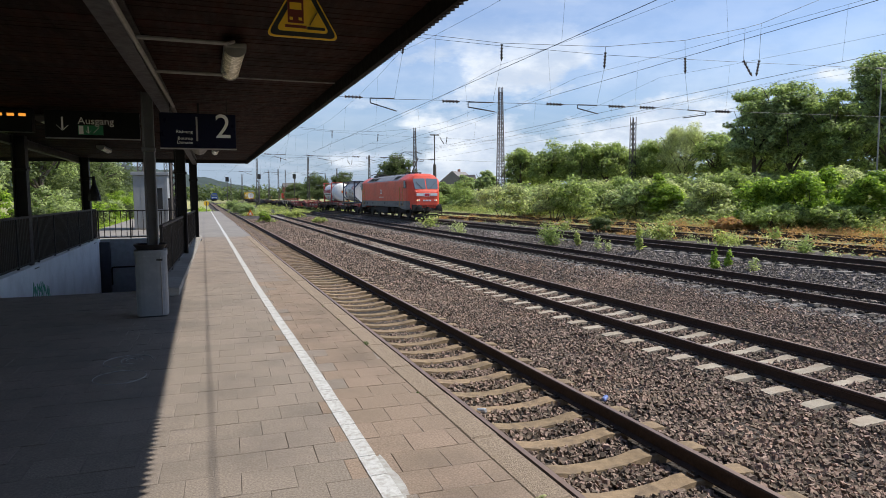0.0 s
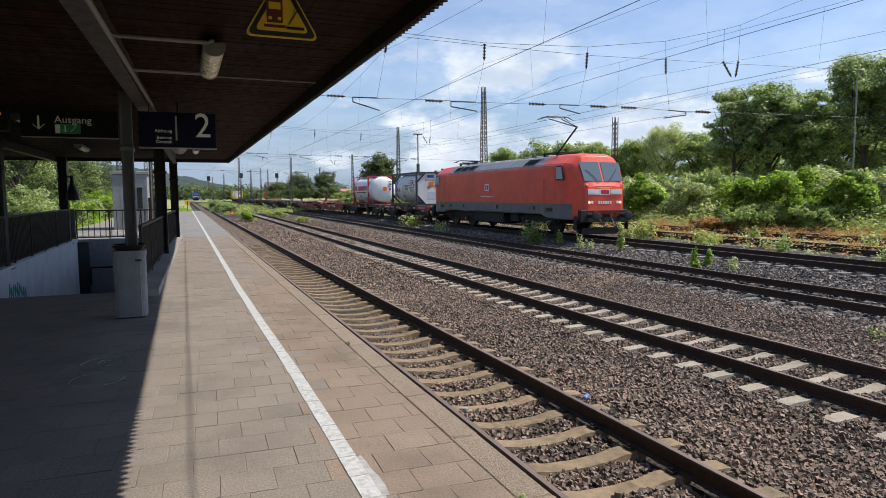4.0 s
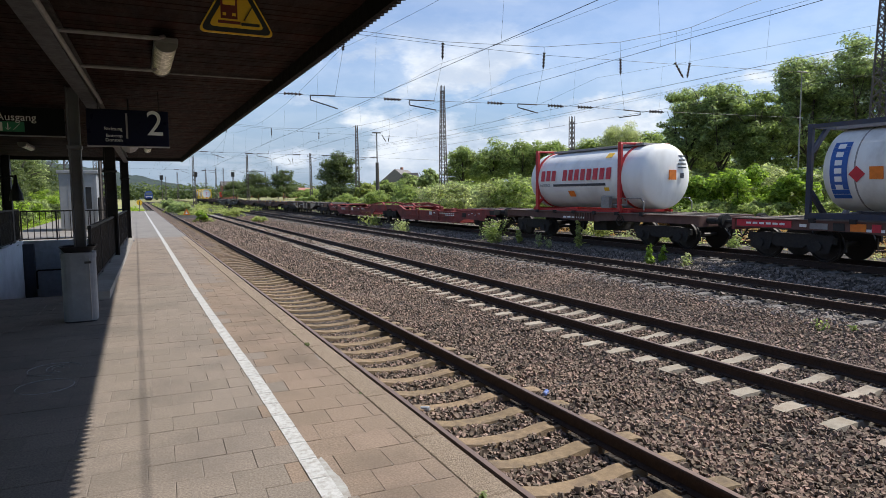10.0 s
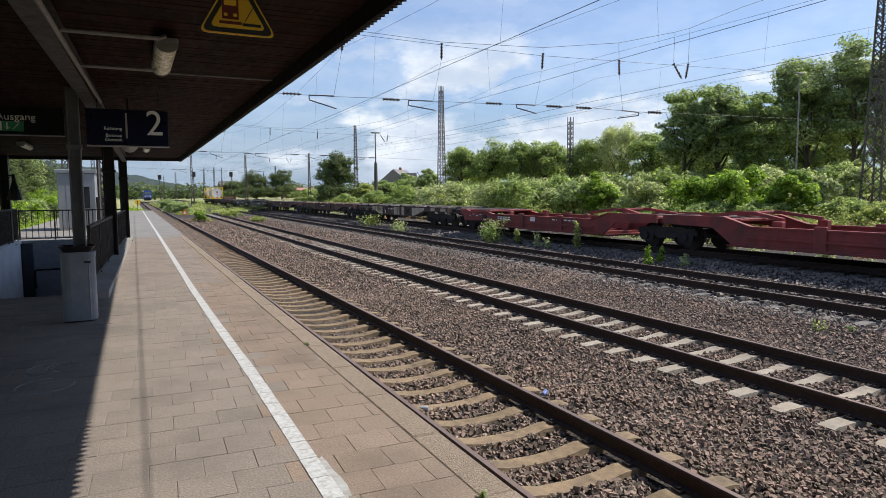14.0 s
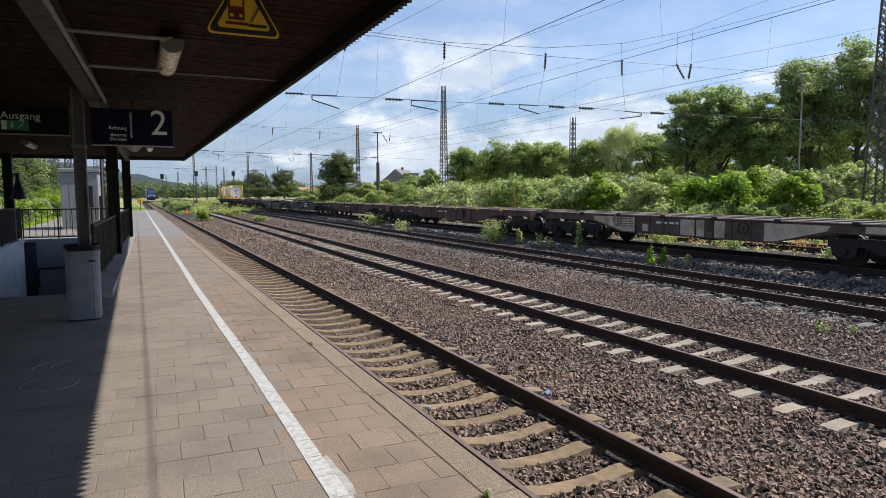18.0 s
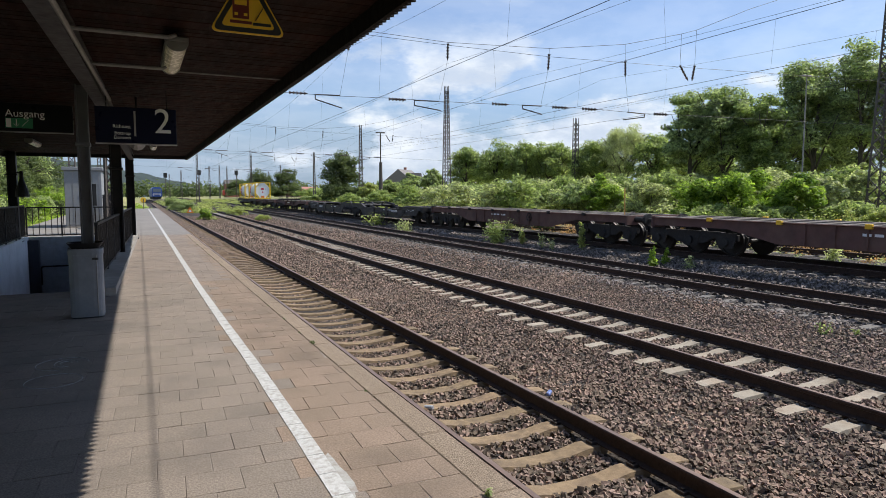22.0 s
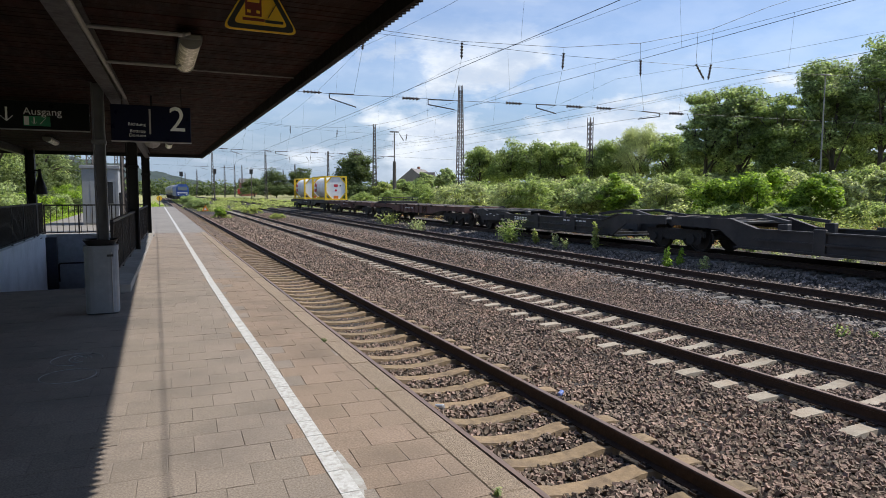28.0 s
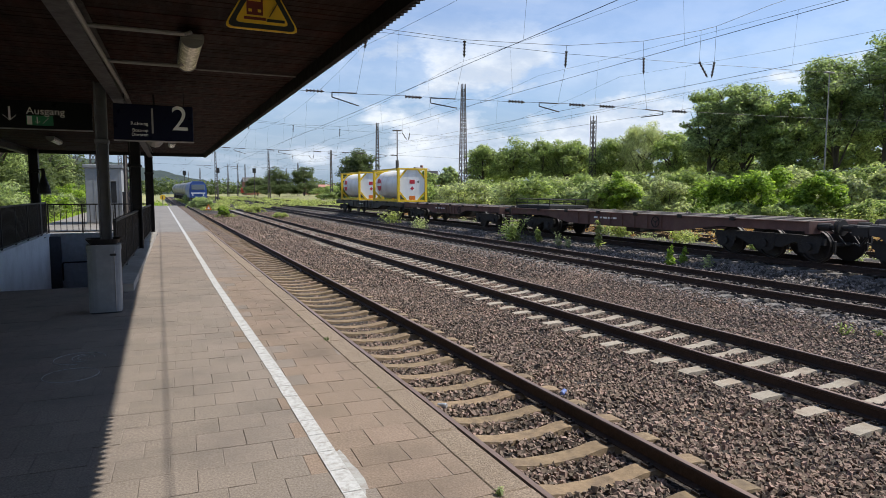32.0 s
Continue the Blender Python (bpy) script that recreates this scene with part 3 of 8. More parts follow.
build_track(T6, "railway_track", "disused overgrown railway track in dry weeds", "wood", 3, 250, 8.0, 0.65, 40, -0.03)


# ---- platform ----
def kerb_x(y):
    """The outer edge of the kerb beside the stairwell, which runs a little aslant."""
    return -0.43 + 0.021 * (y - 12.2)


def build_platform():
    root = empty("platform", "station platform of buff concrete pavers with a white safety line", "platform", kind="structure")
    y0, y1 = -8.0, 82.0
    bm = bmesh.new()
    # the body, with the stairwell left open in it
    for x0, x1, a, b in ((-8.0, -4.0, y0, 29.0), (-5.3, -4.0, 29.0, y1), (-0.41, EDGE_X - 0.06, y0, y1), (-4.0, -0.41, y0, 12.75), (-4.0, -0.41, 28.2, y1)):
        box(bm, x0, x1, a, b, -0.4, PLAT_Z - 0.06)
    part("body", bm, M_CONCRETE, root, "stained concrete platform wall")
    bm = bmesh.new()
    for x0, x1, a, b in ((-8.0, -4.0, y0, 29.0), (-0.405, 1.688, y0, 29.0), (-4.0, -0.405, y0, 11.9), (-4.0, -0.95, 11.9, 12.75), (-4.0, -0.405, 28.2, 29.0)):
        box(bm, x0, x1, a, b, PLAT_Z - 0.058, PLAT_Z - 0.0045)
    part("joint_bed", bm, M_JOINT, root, "dark gritty joints between the pavers")
    bm = bmesh.new()
    box(bm, -5.3, EDGE_X - 0.005, 29.0, y1, PLAT_Z - 0.058, PLAT_Z - 0.004)
    part("far_surface", bm, M_GREYPAVE, root, "grey patched asphalt")
    # edge slabs
    bm = bmesh.new()
    box(bm, 1.690, EDGE_X, 0.004, 0.996, PLAT_Z - 0.16, PLAT_Z, 0.012)
    me = bpy.data.meshes.new("edge_slab")
    bm.to_mesh(me)
    bm.free()
    me.materials.append(M_COPING)
    for i in range(-6, 29):
        place("edge_slab", me, root, pose(0, i, random.uniform(-0.004, 0.003)))
    # the worn safety line
    bm = bmesh.new()
    y = 3.68 - 0.306 * 38 + 0.003 - 0.026
    while y < 80:
        xc = float(np.interp(y, (3.3, 6.0, 8.4, 12, 27, 80), (0.945, 0.95, 0.925, 0.90, 0.91, 0.90)))
        a, b = xc - 0.056 + random.uniform(-0.002, 0.002), xc + 0.056 + random.uniform(-0.002, 0.002)
        box(bm, a, b, y, y + 0.300, PLAT_Z + 0.0005, PLAT_Z + 0.0045)
        y += 0.306
    part("safety_line", bm, M_LINE, root, "worn white painted line")
    # paint that ran out beside the line
    bm = bmesh.new()
    n = 22
    rim = [(1.005 + (0.05 + 0.012 * math.sin(5.1 * k)) * math.cos(2 * math.pi * k / n), 3.62 + (0.33 + 0.05 * math.sin(3.7 * k)) * math.sin(2 * math.pi * k / n)) for k in range(n)]
    extrude(bm, rim, "z", PLAT_Z + 0.0003, PLAT_Z + 0.0025)
    part("paint_smear", bm, M_SMEAR, root, "thin smear of white paint")
    return root


platform = build_platform()

# ---- stairwell ----
def build_stairwell():
    root = empty("stairwell", "open stairwell with white walls down to the subway", "stairwell", kind="structure")
    bm = bmesh.new()
    box(bm, -4.0, -3.8, 12.75, 28.2, -3.2, PLAT_Z + 0.09)
    part("wall_west", bm, M_WALL, root, "white plastered wall with green scrawl")
    bm = bmesh.new()
    extrude(bm, [(-0.95, 11.9), (kerb_x(11.9), 11.9), (kerb_x(28.2), 28.2), (-0.95, 28.2)], "z", -3.2, PLAT_Z + 0.13)
    part("wall_east", bm, M_CONCRETE, root, "grey concrete kerb wall")
    bm = bmesh.new()
    box(bm, -3.8, -0.95, 28.0, 28.2, -3.2, PLAT_Z + 0.08)
    part("wall_end", bm, M_ENDWALL, root, "end wall, its pale blue-grey raised to stand for sky light")
    bm = bmesh.new()
    box(bm, -3.8, -3.45, 27.7, 28.0, -3.2, PLAT_Z - 0.02, 0.01)
    part("pilaster", bm, mat("pilaster_paint", (0.06, 0.068, 0.085), rough=0.6, bump=0.05), root, "dark corner pilaster")
    bm = bmesh.new()
    box(bm, -3.8, -0.95, 12.75, 12.9, -3.2, PLAT_Z - 0.07)
    part("wall_near", bm, M_CONCRETE, root, "bare concrete wall")
    bm = bmesh.new()
    box(bm, -3.8, -0.95, 12.9, 28.0, -3.3, -3.2)
    part("floor", bm, M_CONCRETE, root)
    for i in range(22):
        bm = bmesh.new()
        z = PLAT_Z - 0.17 * (i + 1)
        box(bm, -3.79, -0.96, 12.92 + 0.3 * i, 13.23 + 0.3 * i, z - 0.18, z, 0.01)
        part("step", bm, M_CONCRETE, root)


build_stairwell()


# ---- canopy ----
CAN_Z = 3.95
# the roof runs on unseen to y = -26, added to hold off sky light
CAN_Y0, CAN_Y1 = -26.0, 27.6


def build_canopy():
    root = empty("platform_canopy", "dark platform canopy with a brown boarded underside on steel columns", "canopy", kind="structure")
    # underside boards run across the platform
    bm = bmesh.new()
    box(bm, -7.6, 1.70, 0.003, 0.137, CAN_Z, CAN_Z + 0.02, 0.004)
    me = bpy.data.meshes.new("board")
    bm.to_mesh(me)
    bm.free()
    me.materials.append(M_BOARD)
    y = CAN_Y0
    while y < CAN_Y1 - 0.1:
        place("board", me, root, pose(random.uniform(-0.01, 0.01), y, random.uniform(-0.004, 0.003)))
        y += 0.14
    bm = bmesh.new()
    box(bm, -7.62, 1.72, CAN_Y0, CAN_Y1, CAN_Z + 0.022, CAN_Z + 0.16)
    part("roof", bm, M_ROOF, root, "dark roofing felt")
    # corrugated metal edge
    bm = bmesh.new()
    n = int((CAN_Y1 - CAN_Y0) / 0.0425)
    pr = None
    for i in range(n + 1):
        y, x = CAN_Y0 + i * 0.0425, 1.728 + (0.052 if i % 2 else 0.0)
        col = [bm.verts.new(p) for p in ((1.705, y, CAN_Z + 0.19), (x, y, CAN_Z + 0.19), (x, y, CAN_Z - 0.15), (1.705, y, CAN_Z - 0.15))]
        if pr:
            for k in range(4):
                bm.faces.new((pr[k], col[k], col[(k + 1) % 4], pr[(k + 1) % 4]))
        pr = col
    part("edge_trim", bm, M_TRIM, root, "corrugated dark metal edge")
    bm = bmesh.new()
    box(bm, -7.66, 1.76, CAN_Y1 + 0.003, CAN_Y1 + 0.05, CAN_Z - 0.13, CAN_Z + 0.18)
    part("end_trim", bm, M_STEEL, root, "dark metal fascia")
    # long girders on the columns, a little aslant to the edge
    for xc, k in ((-0.48, 0.024), (-4.2, 0.0)):
        for part_no, (z0, z1, hw) in enumerate(((3.73, 3.745, 0.08), (3.745, 3.93, 0.012), (3.93, 3.948, 0.08))):
            bm = bmesh.new()
            ya, yb = CAN_Y0, CAN_Y1
            xa, xb = xc + k * (ya - 10), xc + k * 0.6 * (yb - 10)
            extrude(bm, [(xa - hw, ya), (xa + hw, ya), (xc + hw, 10.0), (xb + hw, yb), (xb - hw, yb), (xc - hw, 10.0)], "z", z0, z1)
            part("girder" if part_no == 1 else "girder_flange", bm, M_BEAM, root, "grey steel girder with peeling paint")
    # columns
    bm = bmesh.new()
    for sx in (-0.075, 0.055):
        box(bm, sx, sx + 0.02, -0.08, 0.08, PLAT_Z, 3.93)
    box(bm, -0.055, 0.055, -0.008, 0.008, PLAT_Z, 3.93)
    box(bm, -0.09, 0.09, -0.095, 0.095, 3.10, 3.16, 0.008)
    box(bm, -0.12, 0.12, -0.12, 0.12, PLAT_Z, PLAT_Z + 0.03, 0.006)
    me = bpy.data.meshes.new("column")
    bm.to_mesh(me)
    bm.free()
    me.materials.append(M_COLUMN)
    wide = me.copy()
    wide.transform(Matrix.Diagonal((1.9, 1.9, 1, 1)))
    wide.materials[0] = M_STEEL
    for x, y, m in ((-0.69, 10.06, me), (-0.69, 0.5, me), (-0.69, -8.9, me), (-0.56, 19.3, wide), (-0.31, 27.0, wide), (-4.02, 17.8, wide), (-4.02, 26.8, wide), (-4.02, 8.8, wide), (-4.02, -0.2, wide)):
        place("column", m, root, pose(x, y, 0))
    # the conduit along the girder
    bm = bmesh.new()
    bar(bm, (-0.335 + 0.033 * (CAN_Y0 - 9.75), CAN_Y0, 3.715), (-0.335, 9.75, 3.715), 0.021, 8)
    part("conduit", bm, M_CONDUIT, root, "grey cable conduit")
    for y in (5.72, 7.18):
        x = -0.335 + 0.033 * (y - 9.75)
        bm = bmesh.new()
        bar(bm, (x, y, 3.725), (0.235, y, 3.725), 0.017, 8)
        bar(bm, (0.235, y, 3.725), (0.30, y + 0.25, 3.80), 0.017, 8)
        part("conduit", bm, M_CONDUIT, root, "grey cable conduit")
    bm = bmesh.new()
    bar(bm, (0.40, 8.48, 3.93), (1.68, 8.48, 3.93), 0.009, 6)
    part("conduit", bm, M_CONDUIT, root, "thin grey cable")
    for y in (8.48, 7.6):
        bm = bmesh.new()
        bar(bm, (0.335, y, 3.93), (0.335, y - 0.3, 3.87), 0.012, 6)
        part("conduit", bm, M_CONDUIT, root)
    return root


build_canopy()


def build_lamp(x, y0, y1, z):
    root = empty("ceiling_lamp", "long fluorescent lamp with a yellowed ribbed cover under the canopy", "lamp", "platform lamps")
    bm = bmesh.new()
    box(bm, x - 0.10, x + 0.10, y0, y1, z + 0.03, z + 0.08, 0.01)
    part("housing", bm, M_LAMP_BODY, root, "grey metal housing")
    bm = bmesh.new()
    pr = [(x - 0.092, z + 0.03)] + [(x - 0.092 * math.cos(a), z + 0.03 - 0.075 * math.sin(a)) for a in np.linspace(0.25, math.pi - 0.25, 9)] + [(x + 0.092, z + 0.03)]
    extrude(bm, pr, "y", y0 + 0.02, y1 - 0.02)
    part("cover", bm, M_LAMP, root, "yellowed translucent cover")
    for y in (y0 + 0.005, y1 - 0.025):
        bm = bmesh.new()
        extrude(bm, [(x + 1.08 * (u - x), z + 0.03 + 1.1 * (v - z - 0.03)) for u, v in pr], "y", y, y + 0.02)
        part("end_cap", bm, M_LAMP_BODY, root)
    return root


build_lamp(0.335, 6.35, 7.65, 3.80)
build_lamp(0.42, 13.0, 14.7, 3.83)
build_lamp(0.42, 20.0, 21.7, 3.83)
build_lamp(-2.6, 13.0, 14.7, 3.83)
build_lamp(-2.6, 20.0, 21.7, 3.83)


def build_bin():
    root = empty("waste_bin", "tall grey-blue steel waste bin round a canopy column", "waste bin", m=pose(-0.72, 10.02, PLAT_Z))
    out = [(math.copysign(0.207 * abs(math.cos(a)) ** 0.42, math.cos(a)), math.copysign(0.205 * abs(math.sin(a)) ** 0.42, math.sin(a))) for a in [2 * math.pi * (k + 0.5) / 24 for k in range(24)]]
    bm = bmesh.new()
    extrude(bm, out, "z", 0.02, 0.87)
    body = part("body", bm, M_BIN, root)
    bm = bmesh.new()
    extrude(bm, [(u * 1.04, v * 1.04) for u, v in out], "z", 0.871, 0.95)
    part("rim", bm, M_BIN, root, "grey rim with a throw-in slot")
    bm = bmesh.new()
    rings = [[bm.verts.new((u * k, v * k, z)) for u, v in out] for k, z in ((0.80, 0.951), (1.08, 1.03), (1.02, 1.03), (0.74, 0.96))]
    for a, b in zip(rings, rings[1:]):
        for k in range(len(out)):
            bm.faces.new((a[k], a[(k + 1) % len(out)], b[(k + 1) % len(out)], b[k]))
    part("hood", bm, M_STEEL, root, "flared dark hood")
    bm = bmesh.new()
    box(bm, 0.08, 0.16, -0.209, -0.185, 0.80, 0.83)
    part("slot", bm, M_BLACK, root)
    bm = bmesh.new()
    bar(bm, (0.135, -0.203, 0.03), (0.135, -0.203, 0.86), 0.006, 6)
    part("hinge", bm, M_PIPE, root)
    bm = bmesh.new()
    extrude(bm, [(u * 0.96, v * 0.96) for u, v in out], "z", 0.0, 0.02)
    part("base", bm, M_BLACK, root)


build_bin()


def build_bench():
    root = empty("bench", "cream-coloured plank bench on dark legs under the canopy", "bench", m=pose(-2.15, 8.1, PLAT_Z))
    for k in range(3):
        bm = bmesh.new()
        box(bm, -1.8, 0.0, -0.2 + 0.14 * k, -0.07 + 0.14 * k, 0.41, 0.45, 0.008)
        part("plank", bm, M_CREAM, root)
    for x in (-1.6, -0.35):
        bm = bmesh.new()
        box(bm, x - 0.03, x + 0.03, -0.18, 0.18, 0.0, 0.41, 0.006)
        part("leg", bm, M_STEEL, root)


M_CREAM = mat("cream_paint", (0.52, 0.50, 0.42), (0.44, 0.42, 0.35), 8, 0.6, bump=0.05)
build_bench()


def build_kiosk_screen():
    """Dark shapes that stand under the far part of the canopy."""
    root = empty("hanging_bell", "black bell-shaped lamp on a canopy column", "lamp", m=pose(-3.72, 26.6, 2.35))
    bm = bmesh.new()
    lathe(bm, [(0.0, 0.22), (0.05, 0.22), (0.25, 0.19), (0.45, 0.12), (0.62, 0.07), (0.9, 0.05)], "z", 12, (0, 0, 0))
    part("shade", bm, M_STEEL, root)
    bm = bmesh.new()
    bar(bm, (0, 0, 0.85), (-0.28, 0, 0.85), 0.03, 6)
    part("bracket", bm, M_STEEL, root)


build_kiosk_screen()
# ---- the goods train ----
# seconds and the place of the engine's foremost axle along the track
TRAIN_ROWS = [(0, 54.0), (2, 40.65), (4, 27.2), (6, 13.75), (8, 0.35), (10, -13.6), (12, -27.19), (14, -40.66), (16, -53.79), (18, -66.72), (20, -79.5),
              (22, -92.06), (24, -104.33), (26, -116.19), (28, -127.6), (30, -138.57), (32, -149.16)]
TRAIN, WHEELS = [], []


def vehicle(name, label, category, back, group="vehicles of the goods train"):
    """An Empty on the rail heads at a vehicle's front end; its y runs to the rear."""
    root = empty(name, label, category, group, m=T4.spot(back))
    TRAIN.append((root, back))
    return root


def wheel_profile(r):
    return [(-0.04, r + 0.028), (-0.012, r + 0.028), (0.0, r + 0.002), (0.095, r - 0.004), (0.10, r - 0.05), (0.06, r - 0.07), (0.05, 0.14), (0.085, 0.12), (0.085, 0.0)]


WHEEL_MESHES = {}


def wheelset(parent, y, r):
    """Two wheels on an axle, a part that turns."""
    if r not in WHEEL_MESHES:
        bm = bmesh.new()
        for side in (-1, 1):
            prof = [(side * (0.705 + s), q) for s, q in wheel_profile(r)]
            lathe(bm, prof, "x", 20)
            for k in range(6):
                a = k * math.pi / 3
                bar(bm, (side * 0.75, 0.33 * math.cos(a), 0.33 * math.sin(a)), (side * 0.775, 0.33 * math.cos(a), 0.33 * math.sin(a)), 0.05, 6)
        bar(bm, (-0.72, 0, 0), (0.72, 0, 0), 0.08, 8)
        me = bpy.data.meshes.new("wheelset")
        bm.to_mesh(me)
        bm.free()
        me.materials.append(M_WHEEL)
        WHEEL_MESHES[r] = me
    ob = place("wheelset", WHEEL_MESHES[r], parent, pose(0, y, r))
    WHEELS.append((ob, y, r))
    return ob


def bogie(parent, yc, axles, r, half, depth=0.0, coil=True):
    """A running frame: side frames, axle boxes, springs, brake gear."""
    for side in (-1, 1):
        bm = bmesh.new()
        x = side * 1.02
        out = [(yc - half, r + 0.06), (yc - half, r + 0.24), (yc - half * 0.6, r + 0.32), (yc + half * 0.6, r + 0.32), (yc + half, r + 0.24), (yc + half, r + 0.06),
               (yc + half * 0.5, r + 0.10), (yc + half * 0.3, r - 0.08), (yc - half * 0.3, r - 0.08), (yc - half * 0.5, r + 0.10)]
        extrude(bm, out, "x", x - 0.05, x + 0.05)
        frame_side = part("bogie_frame", bm, M_UNDER, parent, "grimy cast bogie frame")
        for a in axles:
            bm = bmesh.new()
            bar(bm, (x + side * 0.04, a, r), (x + side * 0.14, a, r), 0.13, 10)
            box(bm, x - 0.07, x + 0.07, a - 0.15, a + 0.15, r - 0.10, r + 0.12, 0.02)
            extrude(bm, [(a - 0.42, r + 0.30), (a + 0.42, r + 0.30), (a + 0.30, r - 0.16), (a + 0.16, r - 0.20), (a - 0.16, r - 0.20), (a - 0.30, r - 0.16)], "x", x + side * 0.052 - 0.012, x + side * 0.052 + 0.012)
            part("axle_box", bm, M_UNDER, frame_side)
            if coil:
                for d in (-0.24, 0.24):
                    bm = bmesh.new()
                    lathe(bm, [(r - 0.02 + 0.03 * k, 0.075 if k % 2 else 0.055) for k in range(8)], "z", 8, (x, a + d, 0))
                    part("spring", bm, M_UNDER, frame_side)
        for a in axles:
            bm = bmesh.new()
            box(bm, x - side * 0.32 - 0.04, x - side * 0.32 + 0.04, a - r - 0.08, a - r - 0.02, r - 0.15, r + 0.18, 0.01)
            part("brake_block", bm, M_UNDER, frame_side)
    bm = bmesh.new()
    box(bm, -0.97, 0.97, yc - 0.2, yc + 0.2, r - 0.05, r + 0.2, 0.02)
    part("bolster", bm, M_UNDER, parent)
    for a in axles:
        wheelset(parent, a, r)


def buffers(parent, y, d, z=1.03):
    """Buffers, hook and hoses at one end; d is the way out."""
    for side in (-1, 1):
        bm = bmesh.new()
        lathe(bm, [(y, 0.11), (y + d * 0.35, 0.11), (y + d * 0.36, 0.075), (y + d * 0.55, 0.075)], "y", 12, (side * 0.875, 0, z))
        b = part("buffer", bm, M_UNDER, parent)
        bm = bmesh.new()
        lathe(bm, [(y + d * 0.555, 0.225), (y + d * 0.60, 0.22), (y + d * 0.62, 0.12)], "y", 14, (side * 0.875, 0, z))
        part("buffer_head", bm, M_UNDER, b)
    bm = bmesh.new()
    box(bm, -0.05, 0.05, min(y, y + d * 0.45), max(y, y + d * 0.45), z - 0.08, z + 0.06, 0.01)
    bar(bm, (0, y + d * 0.4, z), (0.03, y + d * 0.55, z - 0.35), 0.03, 6)
    part("coupling", bm, M_UNDER, parent)
    for sx in (-0.35, 0.30):
        bm = bmesh.new()
        p = [(sx, y, z - 0.12), (sx, y + d * 0.2, z - 0.25), (sx * 0.9, y + d * 0.42, z - 0.52), (sx * 0.8, y + d * 0.6, z - 0.45)]
        for a, b in zip(p, p[1:]):
            bar(bm, a, b, 0.025, 6)
        part("brake_hose", bm, M_BLACK, parent)


def loft(bm, rings, mat_of=None):
    """Joins rings of equal length, each a list of points, into a skin closed at both ends."""
    vs = [[bm.verts.new(p) for p in ring] for ring in rings]
    n = len(vs[0])
    fs = []
    for j, (p, q) in enumerate(zip(vs, vs[1:])):
        for i in range(n):
            k = (i + 1) % n
            f = bm.faces.new((p[i], p[k], q[k], q[i]))
            f.material_index = mat_of(j, i) if mat_of else 0
            fs.append(f)
    fs += [bm.faces.new(vs[0]), bm.faces.new(vs[-1][::-1])]
    bmesh.ops.recalc_face_normals(bm, faces=fs)
    return fs


